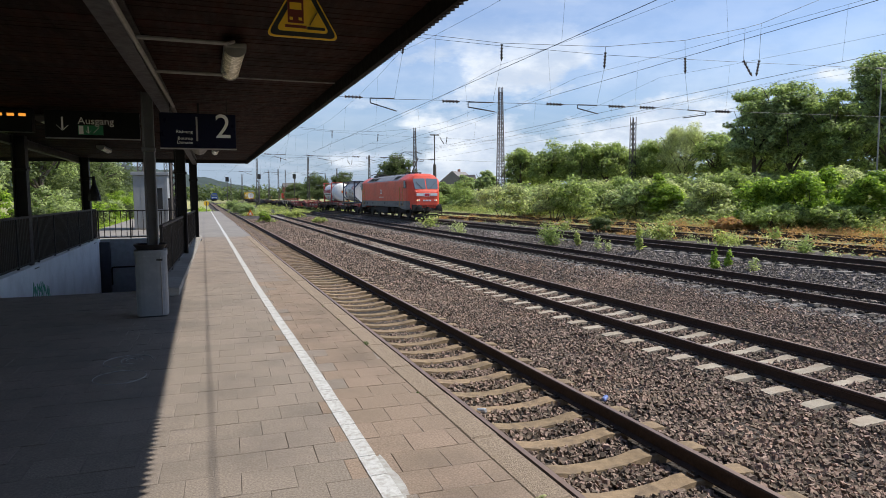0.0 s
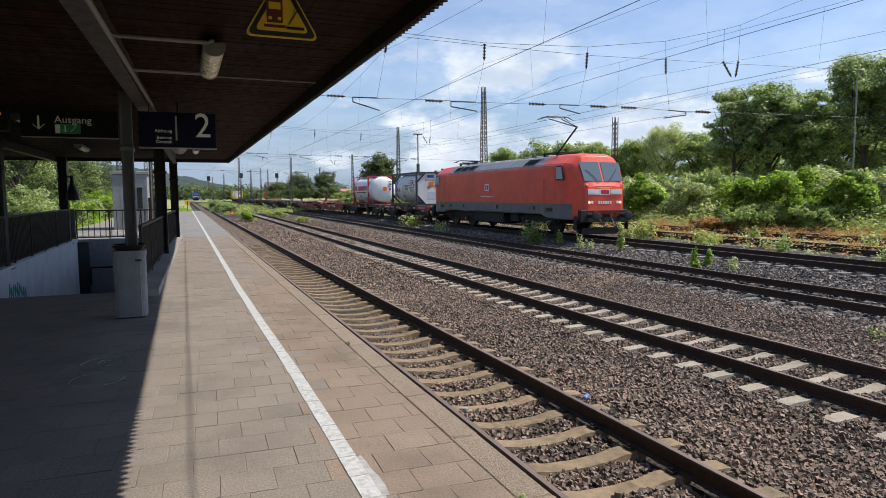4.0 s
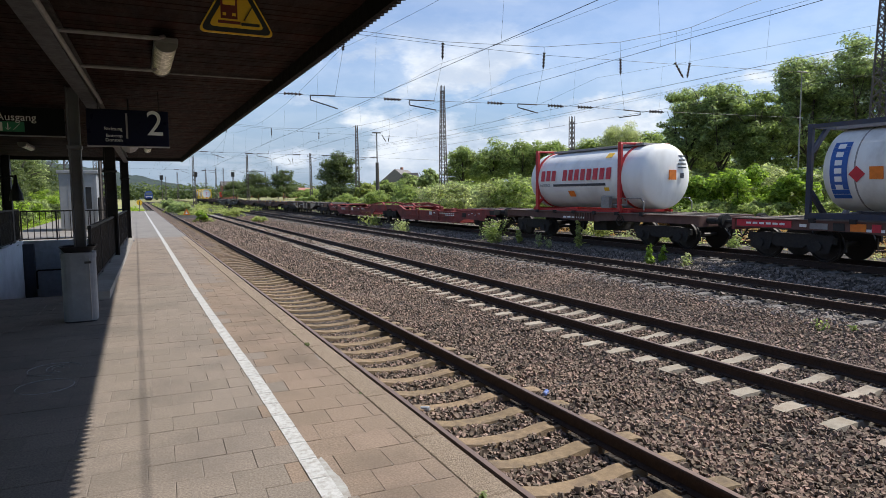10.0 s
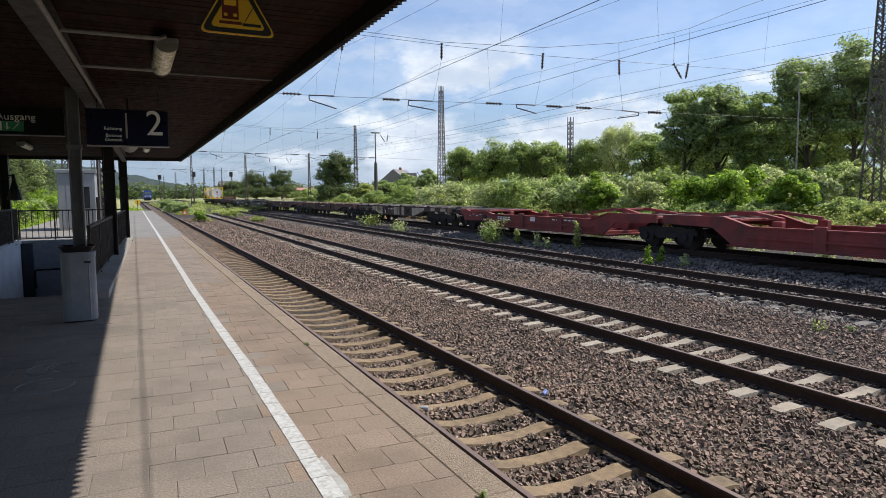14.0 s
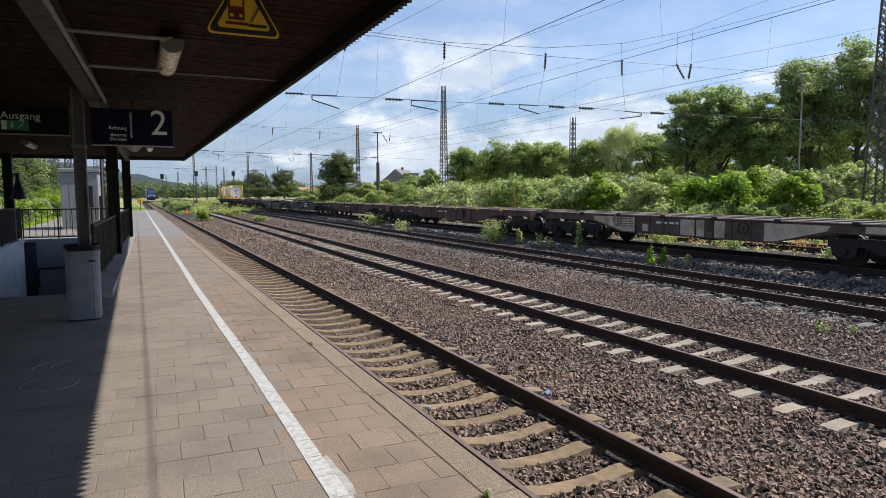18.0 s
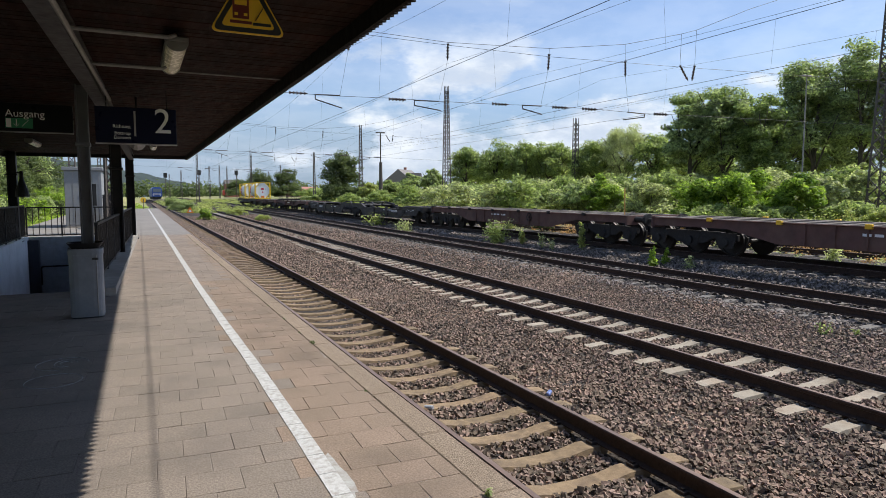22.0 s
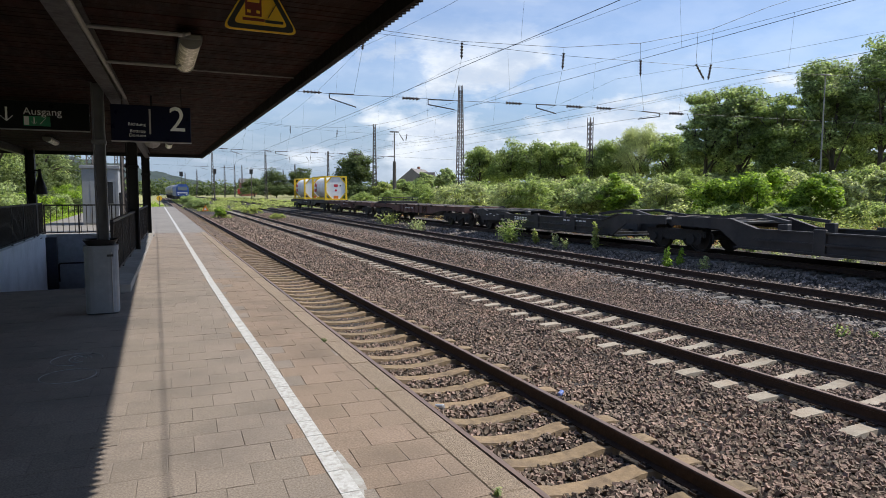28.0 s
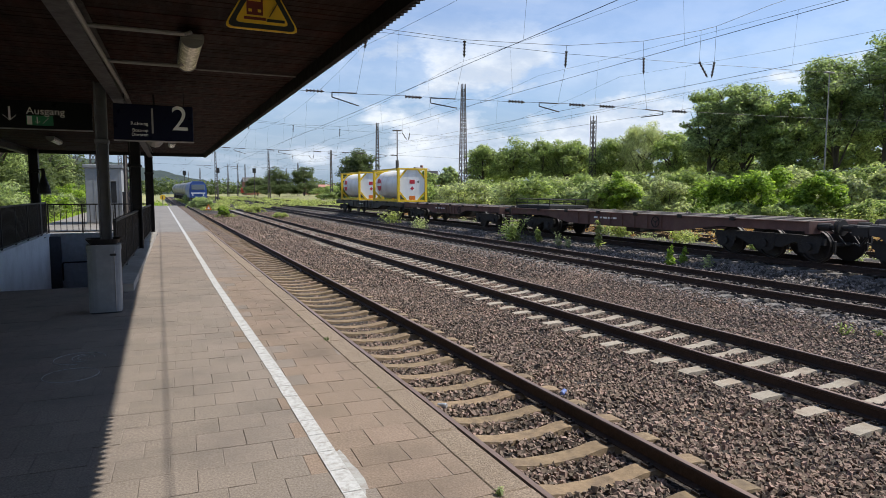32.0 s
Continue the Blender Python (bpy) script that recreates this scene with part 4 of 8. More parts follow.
def build_loco():
    root = vehicle("electric_locomotive", "red electric freight locomotive with grey skirt and grey roof", "locomotive", -3.55)
    L = 18.5  # between the end faces
    y0 = 0.62

    def ring(y, w, zlow, edge, roofz, roofw):
        pts = [(-w, zlow), (-w, 1.56), (-w, edge), (-w + 0.05, edge + 0.10), (-roofw, roofz - 0.08), (-roofw + 0.35, roofz)]
        return [(x, y, z) for x, z in pts] + [(-x, y, z) for x, z in pts[::-1]]

    # the cab tapers to a narrow raked front through broad slanting corners
    nose = [(0.10, 0.98, 0.92, 2.20, 2.32, 0.88), (0.20, 1.10, 0.86, 2.40, 2.50, 0.98), (0.75, 1.32, 0.82, 3.22, 3.78, 0.92), (0.98, 1.40, 0.82, 3.28, 3.87, 0.88),
            (1.40, 1.475, 0.82, 3.31, 3.91, 0.86), (2.7, 1.49, 0.86, 3.32, 3.93, 0.86), (3.3, 1.49, 1.02, 3.32, 3.93, 0.86)]
    rings = [ring(y0 + n[0], *n[1:]) for n in nose] + [ring(y0 + L / 2, *nose[-1][1:])] + [ring(y0 + L - n[0], *n[1:]) for n in nose[::-1]]
    bm = bmesh.new()
    loft(bm, rings)
    es = [e for e in bm.edges if e.calc_face_angle(0) > 0.30]
    bmesh.ops.bevel(bm, geom=es, offset=0.05, segments=3, affect="EDGES")
    for f in bm.faces:
        c = f.calc_center_median()
        if c.z > 3.375 and y0 + 3.29 < c.y < y0 + L - 3.29:
            f.material_index = 2
        elif c.z < 1.55 and abs(c.x) > 1.2 and y0 + 0.78 < c.y < y0 + L - 0.78:
            f.material_index = 1
    body = part("body", bm, [M_RED, M_LOCOGREY, M_LOCOROOF], root, "red body with dark grey skirt and dirty grey roof")
    # end faces: windscreens, white bands, lights
    for d, yf in ((1, y0), (-1, y0 + L)):
        def P(x, z, out=0.0):
            # a point on the sloping face
            k = (z - 2.50) / (3.78 - 2.50)
            return (x, yf + d * (0.20 + 0.55 * k if z > 2.50 else 0.10 + 0.10 * max(0.0, (z - 2.32) / 0.18)) - d * out, z)
        for side in (-1, 1):
            bm = bmesh.new()
            q = [P(side * 0.05, 2.60, 0.02), P(side * 1.03, 2.60, 0.02), P(side * 1.10, 3.46, 0.02), P(side * 0.05, 3.48, 0.02)]
            q2 = [P(side * 0.05, 2.60, -0.02), P(side * 1.03, 2.60, -0.02), P(side * 1.10, 3.46, -0.02), P(side * 0.05, 3.48, -0.02)]
            loft(bm, [q2, q])
            part("windscreen", bm, M_GLASS, body, "windscreen with reflected sky in its tint")
            bm = bmesh.new()
            loft(bm, [[P(side * x, z, o) for x, z in ((0.30, 1.98), (0.93, 1.98), (0.93, 2.22), (0.30, 2.22))] for o in (-0.03, 0.014)])
            part("white_band", bm, M_SIGNWHITE, body, "white band")
            for x in (0.70, 0.85):
                bm = bmesh.new()
                c = P(side * x, 1.62, 0.012)
                lathe(bm, [(c[1] + d * 0.05, 0.07), (c[1], 0.07), (c[1] - d * 0.008, 0.055)], "y", 12, (c[0], 0, c[2]))
                part("headlight", bm, M_LAMPGLOW if x > 0.8 and d > 0 else M_SIGNWHITE, body, "round headlight")
            bm = bmesh.new()
            bar(bm, P(side * 0.25, 2.55, 0.05), P(side * 0.85, 3.15, 0.05), 0.012, 5)
            part("wiper", bm, M_BLACK, body)
            bm = bmesh.new()
            bar(bm, P(side * 0.35, 2.30, 0.06), P(side * 0.95, 2.30, 0.06), 0.014, 6)
            part("handrail", bm, M_FRAMERED, body)
        bm = bmesh.new()
        loft(bm, [[P(x, z, o) for x, z in ((-0.27, 1.96), (0.27, 1.96), (0.27, 2.24), (-0.27, 2.24))] for o in (-0.03, 0.012)])
        part("emblem_panel", bm, M_SIGNWHITE, body, "white square emblem with red frame")
        bm = bmesh.new()
        loft(bm, [[P(x, z, o) for x, z in ((-0.22, 2.0), (0.22, 2.0), (0.22, 2.2), (-0.22, 2.2))] for o in (0.0, 0.016)])
        part("emblem", bm, M_REDPAINT, body)
        bm = bmesh.new()
        for k in range(6):
            loft(bm, [[P(-0.36 + 0.125 * k + dx, z, o) for dx, z in ((0, 1.55), (0.085, 1.55), (0.085, 1.68), (0, 1.68))] for o in (0.0, 0.012)])
        part("number", bm, M_SIGNWHITE, body, "white number bars")
        # buffer beam, snow plough, steps
        bm = bmesh.new()
        box(bm, -1.30, 1.30, min(yf + d * 0.1, yf + d * 0.35), max(yf + d * 0.1, yf + d * 0.35), 0.72, 1.28, 0.03)
        part("buffer_beam", bm, M_UNDER, root)
        bm = bmesh.new()
        extrude(bm, [(-1.12, 0.16), (1.12, 0.16), (1.05, 0.46), (-1.05, 0.46)], "y", min(yf + d * 0.30, yf + d * 0.36), max(yf + d * 0.30, yf + d * 0.36))
        part("plough", bm, M_UNDER, root, "black track clearer")
        buffers(root, yf + d * 0.1, -d, 1.03)
        for side in (-1, 1):
            bm = bmesh.new()
            for z in (0.35, 0.68):
                box(bm, side * 1.33 - 0.1, side * 1.33 + 0.1, yf + d * 0.35 - 0.12, yf + d * 0.35 + 0.12, z, z + 0.03)
            box(bm, side * 1.42 - 0.012, side * 1.42 + 0.012, yf + d * 0.35 - 0.12, yf + d * 0.35 + 0.12, 0.35, 1.0)
            part("step", bm, M_UNDER, root)
    # sides
    for side in (-1, 1):
        x = side * 1.49
        for yc, sgn in ((y0 + 2.45, 1), (y0 + L - 2.45, -1)):
            bm = bmesh.new()
            box(bm, x - 0.012, x + 0.012, yc - 0.33, yc + 0.33, 1.59, 3.30, 0.008)
            door = part("cab_door", bm, M_RED, body, "red cab door")
            for dy in (-0.47, 0.47):
                bm = bmesh.new()
                bar(bm, (x + side * 0.07, yc + dy, 1.12), (x + side * 0.07, yc + dy, 2.75), 0.02, 8)
                for z in (1.15, 2.72):
                    bar(bm, (x, yc + dy, z), (x + side * 0.07, yc + dy, z), 0.015, 6)
                part("grab_rail", bm, M_OCHRE, body, "ochre yellow grab rail")
            for z in (1.75, 2.30):
                bm = bmesh.new()
                bar(bm, (x + side * 0.02, yc - 0.05, z), (x + side * 0.05, yc + 0.15, z), 0.02, 6)
                part("handle", bm, M_PIPE, door)
            bm = bmesh.new()
            a, b = yc - sgn * 0.58, yc - sgn * 1.10
            extrude(bm, [(a, 2.66), (b - sgn * 0.18, 2.66), (b, 3.30), (a, 3.33)], "x", x - 0.03, x + 0.03 * (side + 1) - 0.022)
            win = part("side_window", bm, M_BLACK, body, "black-framed cab side window")
            bm = bmesh.new()
            extrude(bm, [(a - sgn * 0.05, 2.71), (b - sgn * 0.08, 2.71), (b + sgn * 0.05, 3.26), (a - sgn * 0.05, 3.28)], "x", x + side * 0.024, x + side * 0.034)
            part("pane", bm, M_SIDEGLASS, win, "pane coloured pale like reflected sky")
            bm = bmesh.new()
            box(bm, x - 0.01, x + side * 0.006 + 0.006, yc - 0.28, yc + 0.28, 1.18, 1.36, 0.005)
            part("foothold", bm, M_BLACK, body)
        for yc in (y0 + 3.9, y0 + 8.0, y0 + 12.6, y0 + 14.6):
            bm = bmesh.new()
            box(bm, x - 0.01, x + side * 0.012, yc - 0.09, yc + 0.09, 1.22, 1.42, 0.006)
            part("skirt_socket", bm, M_BLACK, body)
        # emblem and lettering bars
        yc = y0 + 9.3
        bm = bmesh.new()
        box(bm, x - 0.004, x + side * 0.006, yc - 0.27, yc + 0.27, 2.22, 2.62)
        em = part("emblem_panel", bm, M_SIGNWHITE, body, "white square emblem")
        for k in (-0.11, 0.11):
            bm = bmesh.new()
            box(bm, x - 0.004, x + side * 0.010, yc + k - 0.085, yc + k + 0.085, 2.29, 2.55, 0.003)
            part("emblem_block", bm, M_REDPAINT, em)
        bm = bmesh.new()
        for k in range(14):
            box(bm, x - 0.004, x + side * 0.006, yc - 0.85 + 0.12 * k, yc - 0.77 + 0.12 * k, 1.86, 1.93)
        part("lettering", bm, M_SIGNWHITE, body, "small white lettering bars")
        # ventilation grilles in the roof slope
        for yc in (y0 + 4.6, y0 + 11.8, y0 + 12.85, y0 + 13.9):
            bm = bmesh.new()
            h = 0.62 if yc < 8 else 0.47
            a = [(side * 1.38, yc - h, 3.46), (side * 1.38, yc + h, 3.46), (side * 0.95, yc + h - 0.1, 3.79), (side * 0.95, yc - h - 0.1, 3.79)]
            loft(bm, [a, [(p[0] + side * 0.02, p[1], p[2] + 0.03) for p in a]])
            gr = part("grille", bm, M_PIPE, body, "grey-framed ventilation grille")
            for k in range(7):
                f = 0.1 + 0.8 * k / 7
                bm = bmesh.new()
                p = Vector(a[0]).lerp(Vector(a[3]), f)
                q = Vector(a[1]).lerp(Vector(a[2]), f)
                off = Vector((side * 0.022, 0, 0.032))
                beam_between(bm, p + off + Vector((0, 0.05, 0)), q + off - Vector((0, 0.05, 0)), 0.05, 0.03)
                part("slat", bm, M_BLACK, gr)
    # underfloor boxes
    bm = bmesh.new()
    box(bm, -1.30, 1.30, y0 + 7.6, y0 + 11.4, 0.40, 1.05, 0.06)
    part("transformer_box", bm, M_UNDER, root, "black transformer tank")
    for yc in (y0 + 6.6, y0 + 12.1):
        bm = bmesh.new()
        box(bm, -1.15, 1.15, yc - 0.45, yc + 0.45, 0.55, 1.05, 0.04)
        part("equipment_box", bm, M_UNDER, root)
    bm = bmesh.new()
    box(bm, -1.2, 1.2, y0 + 0.6, y0 + L - 0.6, 0.98, 1.10)
    part("underframe", bm, M_UNDER, root)
    for yc in (3.55 + 1.325, 3.55 + 11.225):
        bogie(root, yc, (yc - 1.325, yc + 1.325), 0.61, 1.95)
    # roof gear
    bm = bmesh.new()
    for k in range(9):
        box(bm, -0.5, 0.5, y0 + 4.2 + 1.2 * k, y0 + 4.6 + 1.2 * k, 3.90, 4.0, 0.02)
    part("roof_equipment", bm, M_LOCOROOF, root)
    for yc, up, sgn in ((y0 + 3.9, True, 1), (y0 + L - 3.9, False, -1)):
        pan = None
        bm = bmesh.new()
        for sx in (-0.55, 0.55):
            beam_between(bm, (sx, yc - 0.7, 4.06), (sx, yc + 0.7, 4.06), 0.07, 0.07)
        for dy in (-0.6, 0.6):
            beam_between(bm, (-0.6, yc + dy, 4.06), (0.6, yc + dy, 4.06), 0.07, 0.07)
        for sx in (-0.5, 0.5):
            for dy in (-0.6, 0.6):
                lathe(bm, [(3.90, 0.06), (3.94, 0.09), (3.97, 0.06), (4.0, 0.09), (4.04, 0.05)], "z", 8, (sx, yc + dy, 0))
        pan = part("pantograph", bm, M_STEEL, root, "raised pantograph" if up else "folded pantograph")
        knee = (0, yc - 1.5, 5.25) if up else (0, yc - 1.3, 4.16)
        head = (0, yc + 0.45, 5.95) if up else (0, yc + 0.6, 4.28)
        bm = bmesh.new()
        bar(bm, (0, yc + 0.2, 4.08), knee, 0.045, 8)
        part("lower_arm", bm, M_STEEL, pan)
        bm = bmesh.new()
        for sx in (-0.12, 0.12):
            bar(bm, (sx * 0.3, knee[1], knee[2]), (sx * 3.2, head[1], head[2] - 0.1), 0.025, 6)
        part("upper_arm", bm, M_STEEL, pan)
        bm = bmesh.new()
        for dy in (-0.18, 0.18):
            p = [(-0.95, head[1] + dy, head[2] - 0.16), (-0.62, head[1] + dy, head[2]), (0.62, head[1] + dy, head[2]), (0.95, head[1] + dy, head[2] - 0.16)]
            for a, b in zip(p, p[1:]):
                bar(bm, a, b, 0.022, 6)
        for sx in (-0.5, 0.5):
            bar(bm, (sx, head[1] - 0.18, head[2] - 0.02), (sx, head[1] + 0.18, head[2] - 0.02), 0.018, 6)
        part("contact_strip", bm, M_STEEL, pan)


build_loco()


def ring_wheel(bm, x, y, z, radius, r):
    """A round rim that faces the side, with three spokes."""
    p = [(x, y + radius * math.cos(a), z + radius * math.sin(a)) for a in np.linspace(0, 2 * math.pi, 21)]
    for a, b in zip(p, p[1:]):
        bar(bm, a, b, r, 6)
    for k in range(3):
        a = 0.5 + 2.094 * k
        bar(bm, (x, y, z), (x, y + radius * math.cos(a), z + radius * math.sin(a)), r * 0.7, 5)
    bar(bm, (x - 0.02, y, z), (x + 0.08, y, z), r * 1.6, 8)


def frame_wagon(name, label, back, length, color, deck_z=1.16, depth=0.55, axles=2, r=0.46, bog=1.9, posts=0, ends=None, belly=True, pale=False, spikes=0.0, locks=False):
    """A container flat: fish-bellied long beams, cross members, decking strips, bogies at both ends."""
    root = vehicle(name, label, "freight wagon", back)
    a, b = 0.62, length - 0.62
    e = 2 * bog + (0.43 if axles == 3 else 0.6)
    for side in (-1, 1):
        x = side * 1.28
        bm = bmesh.new()
        low = deck_z - depth if belly else deck_z - 0.30
        k = 1.0 if axles == 3 else 0.3
        out = [(a, deck_z - 0.26), (a, deck_z), (b, deck_z), (b, deck_z - 0.26), (b - e + k, deck_z - 0.26), (b - e - 0.7, low), (a + e + 0.7, low), (a + e - k, deck_z - 0.26)]
        extrude(bm, out, "x", x - 0.01, x + 0.01)
        beam = part("side_beam", bm, color, root)
        bm = bmesh.new()
        box(bm, x - 0.07, x + 0.07, a, b, deck_z, deck_z + 0.02)
        box(bm, min(x, x - side * 0.12), max(x, x - side * 0.12), a + e + 0.7, b - e - 0.7, low - 0.018, low)
        part("flange", bm, color, beam)
        n = 9
        for k in range(1, n):
            y = a + e + 0.8 + (b - a - 2 * e - 1.6) * k / n
            bm = bmesh.new()
            box(bm, x + side * 0.012, x + side * 0.06, y - 0.02, y + 0.02, low + 0.01, deck_z - 0.005)
            part("stiffener", bm, color, beam)
            if pale and k % 3 != 1:
                bm = bmesh.new()
                y2 = a + e + 0.8 + (b - a - 2 * e - 1.6) * (k + 1) / n
                box(bm, x + side * 0.011, x + side * 0.02, y + 0.03, y2 - 0.05, low + 0.06, deck_z - 0.05)
                part("panel", bm, M_PANEL, beam, "pale dusty panel")
    for y in np.linspace(a + 0.1, b - 0.1, 9):
        bm = bmesh.new()
        box(bm, -1.27, 1.27, y - 0.06, y + 0.06, deck_z - 0.2, deck_z + 0.005)
        part("cross_member", bm, color, root)
    bm = bmesh.new()
    box(bm, -0.25, 0.25, a, b, deck_z - 0.35, deck_z - 0.02)
    part("spine", bm, M_UNDER, root)
    for x0, x1 in ((-1.2, -0.8), (-0.2, 0.2), (0.8, 1.2)):
        bm = bmesh.new()
        box(bm, x0, x1, a + 0.05, b - 0.05, deck_z + 0.006, deck_z + 0.035)
        part("deck_strip", bm, M_DECK, root, "worn deck plank")
    for y, d in ((a, -1), (b, 1)):
        bm = bmesh.new()
        box(bm, -1.32, 1.32, min(y, y - d * 0.12), max(y, y - d * 0.12), deck_z - 0.34, deck_z + 0.02, 0.01)
        part("headstock", bm, ends or color, root)
        buffers(root, y, d, 1.03)
    for y in np.linspace(a + 2.6, b - 2.6, 6):
        for side in (-1, 1):
            bm = bmesh.new()
            box(bm, side * 1.33 - 0.05, side * 1.33 + 0.05, y - 0.09, y + 0.09, deck_z - 0.05, deck_z + 0.075, 0.012)
            part("twist_lock", bm, M_YELLOW if locks else M_UNDER, root)
    bm = bmesh.new()
    box(bm, -0.9, 0.9, length / 2 - 0.9, length / 2 - 0.1, 0.45, deck_z - 0.25, 0.03)
    part("air_tank", bm, M_UNDER, root)
    if axles == 3:
        for yc in (a + bog - 0.3, b - bog + 0.3):
            bogie(root, yc, (yc - 1.45, yc, yc + 1.45), r, 1.9)
    else:
        for yc in (a + bog, b - bog):
            bogie(root, yc, (yc - 0.9, yc + 0.9), r, 1.35)
    if spikes:
        bm = bmesh.new()
        beam_between(bm, (-1.1, a + spikes, deck_z), (-1.1, a + spikes + 0.02, deck_z + 1.05), 0.035, 0.03)
        part("stanchion", bm, M_OCHRE, root, "weathered ochre stanchion")
    bm = bmesh.new()
    for k in range(5):
        box(bm, -1.305, -1.297, length * 0.5 + 0.3 * k, length * 0.5 + 0.22 + 0.3 * k, deck_z - 0.24, deck_z - 0.17)
    part("lettering", bm, M_SIGNWHITE, root, "faded white lettering bars")
    lever = bmesh.new()
    ring_wheel(lever, -1.33, length * 0.5 - 2.2, deck_z - 0.25, 0.19, 0.018)
    part("hand_wheel", lever, M_PANEL if pale else M_UNDER, root, "round brake hand wheel")
    return root


def pocket_wagon(label, back, length, color):
    """An articulated pocket wagon: two low troughs on three bogies, raised ends, slanted top rails."""
    root = vehicle("pocket_wagon", label, "freight wagon", back)
    mid = length / 2
    for seg, (a, b) in enumerate(((0.62, mid - 0.15), (mid + 0.15, length - 0.62))):
        # bogie zones at the two ends of each half; the trough between hangs low
        e0, e1 = (3.7, 2.6) if seg == 0 else (2.6, 3.7)
        for side in (-1, 1):
            x = side * 1.33
            bm = bmesh.new()
            # the outer end steps down over its bogie, the inner end stays high at the joint
            o, d, i0 = (a, 1, b) if seg == 0 else (b, -1, a)
            out = [(o + d * 0.45, 0.90), (o + d * 0.45, 1.13), (o + d * 1.3, 1.13), (o + d * 1.65, 1.02), (o + d * 3.6, 1.02), (o + d * 4.1, 0.92), (i0 - d * 3.5, 0.92), (i0 - d * 2.6, 1.22), (i0, 1.22), (i0, 0.92),
                   (i0 - d * 2.1, 0.86), (i0 - d * 2.9, 0.33), (o + d * 4.0, 0.33), (o + d * 3.3, 0.58), (o + d * 1.05, 0.54), (o + d * 0.75, 0.86)]
            extrude(bm, out, "x", x - 0.03, x + 0.03)
            s = part("side_sill", bm, color, root)
            bm = bmesh.new()
            beam_between(bm, (x, o + d * 4.1, 0.93), (x, i0 - d * 3.5, 0.93), 0.16, 0.05)
            beam_between(bm, (x, o + d * 3.55, 1.035), (x, o + d * 4.15, 0.93), 0.16, 0.04)
            beam_between(bm, (x, o + d * 1.25, 1.14), (x, o + d * 1.7, 1.03), 0.16, 0.04)
            beam_between(bm, (x, o + d * 1.65, 1.03), (x, o + d * 3.6, 1.03), 0.12, 0.03)
            beam_between(bm, (x, i0 - d * 2.5, 1.22), (x, i0 - d * 3.55, 0.93), 0.16, 0.04)
            part("top_flange", bm, color, s)
            bm = bmesh.new()
            beam_between(bm, (x + side * 0.05, a + e0 + 0.8, 0.62), (x + side * 0.05, b - e1 - 0.8, 0.62), 0.10, 0.06)
            beam_between(bm, (x + side * 0.05, a + e0 + 0.4, 0.36), (x + side * 0.05, b - e1 - 0.4, 0.36), 0.12, 0.06)
            part("rib", bm, color, s)
            for k in (0.33, 0.66):
                y = a + e0 + (b - a - e0 - e1) * k
                bm = bmesh.new()
                box(bm, min(x, x + side * 0.11), max(x, x + side * 0.11), y - 0.18, y + 0.18, 0.36, 1.04, 0.02)
                part("lifting_pad", bm, color, s)
            bars = [(a + e0 + 2.0 + 0.28 * k, 0.20, 0.80, 0.06) for k in range(6)]
            bars += [(min(o + d * 4.5, o + d * 5.7) + 0.24 * k, 0.18, z, 0.055) for k in range(5) for z in (0.70, 0.79)]
            bars += [(min(o + d * 1.5, o + d * 2.9) + 0.38 * k, 0.20, 0.88 - 0.07 * (k % 2), 0.03) for k in range(4)]
            for y, w, z, h in bars:
                bm = bmesh.new()
                box(bm, min(x + side * 0.031, x + side * 0.036), max(x + side * 0.031, x + side * 0.036), y, y + w, z, z + h)
                part("lettering_bar", bm, M_SIGNWHITE, s)
            bm = bmesh.new()
            box(bm, x - 0.04, x + 0.04, min(o, o + d * 0.44), max(o, o + d * 0.44), 0.86, 1.10)
            part("end_frame", bm, M_UNDER, s, "grimy black end frame")
            bm = bmesh.new()
            box(bm, min(x + side * 0.03, x + side * 0.06), max(x + side * 0.03, x + side * 0.06), o + d * 3.25 - 0.2, o + d * 3.25 + 0.2, 0.66, 0.90, 0.008)
            part("cover_plate", bm, M_UNDER, s, "square dark cover plate")
        bm = bmesh.new()
        box(bm, -1.30, 1.30, a + e0, b - e1, 0.30, 0.36)
        part("trough_floor", bm, color, root)
        for y in np.linspace(a + e0 + 0.5, b - e1 - 0.5, 6):
            bm = bmesh.new()
            box(bm, -1.29, 1.29, y - 0.08, y + 0.08, 0.362, 0.46)
            part("cross_member", bm, color, root)
        for y0, y1 in ((a, a + e0), (b - e1, b)):
            bm = bmesh.new()
            box(bm, -1.29, 1.29, y0 + 0.02, y1 - 0.02, 1.05, 1.125, 0.01)
            part("end_deck", bm, color, root)
            bm = bmesh.new()
            for sx in (-1.0, 0.0, 1.0):
                box(bm, sx - 0.12, sx + 0.12, y0 + 0.3, y1 - 0.3, 1.126, 1.165)
            part("deck_strip", bm, M_DECK, root)
        # folding container supports
        for y in (a + e0 + 1.6, b - e1 - 1.6):
            for side in (-1, 1):
                bm = bmesh.new()
                box(bm, side * 1.05 - 0.1, side * 1.05 + 0.1, y - 0.16, y + 0.16, 0.36, 1.12, 0.02)
                part("container_support", bm, color, root)
        bm = bmesh.new()
        x = -1.38
        box(bm, x - 0.004, x, (a + b) / 2 - 0.2, (a + b) / 2 + 0.2, 0.70, 0.93)
        part("emblem_panel", bm, M_SIGNWHITE, root, "white square emblem") if color == M_WAGRED else bm.free()
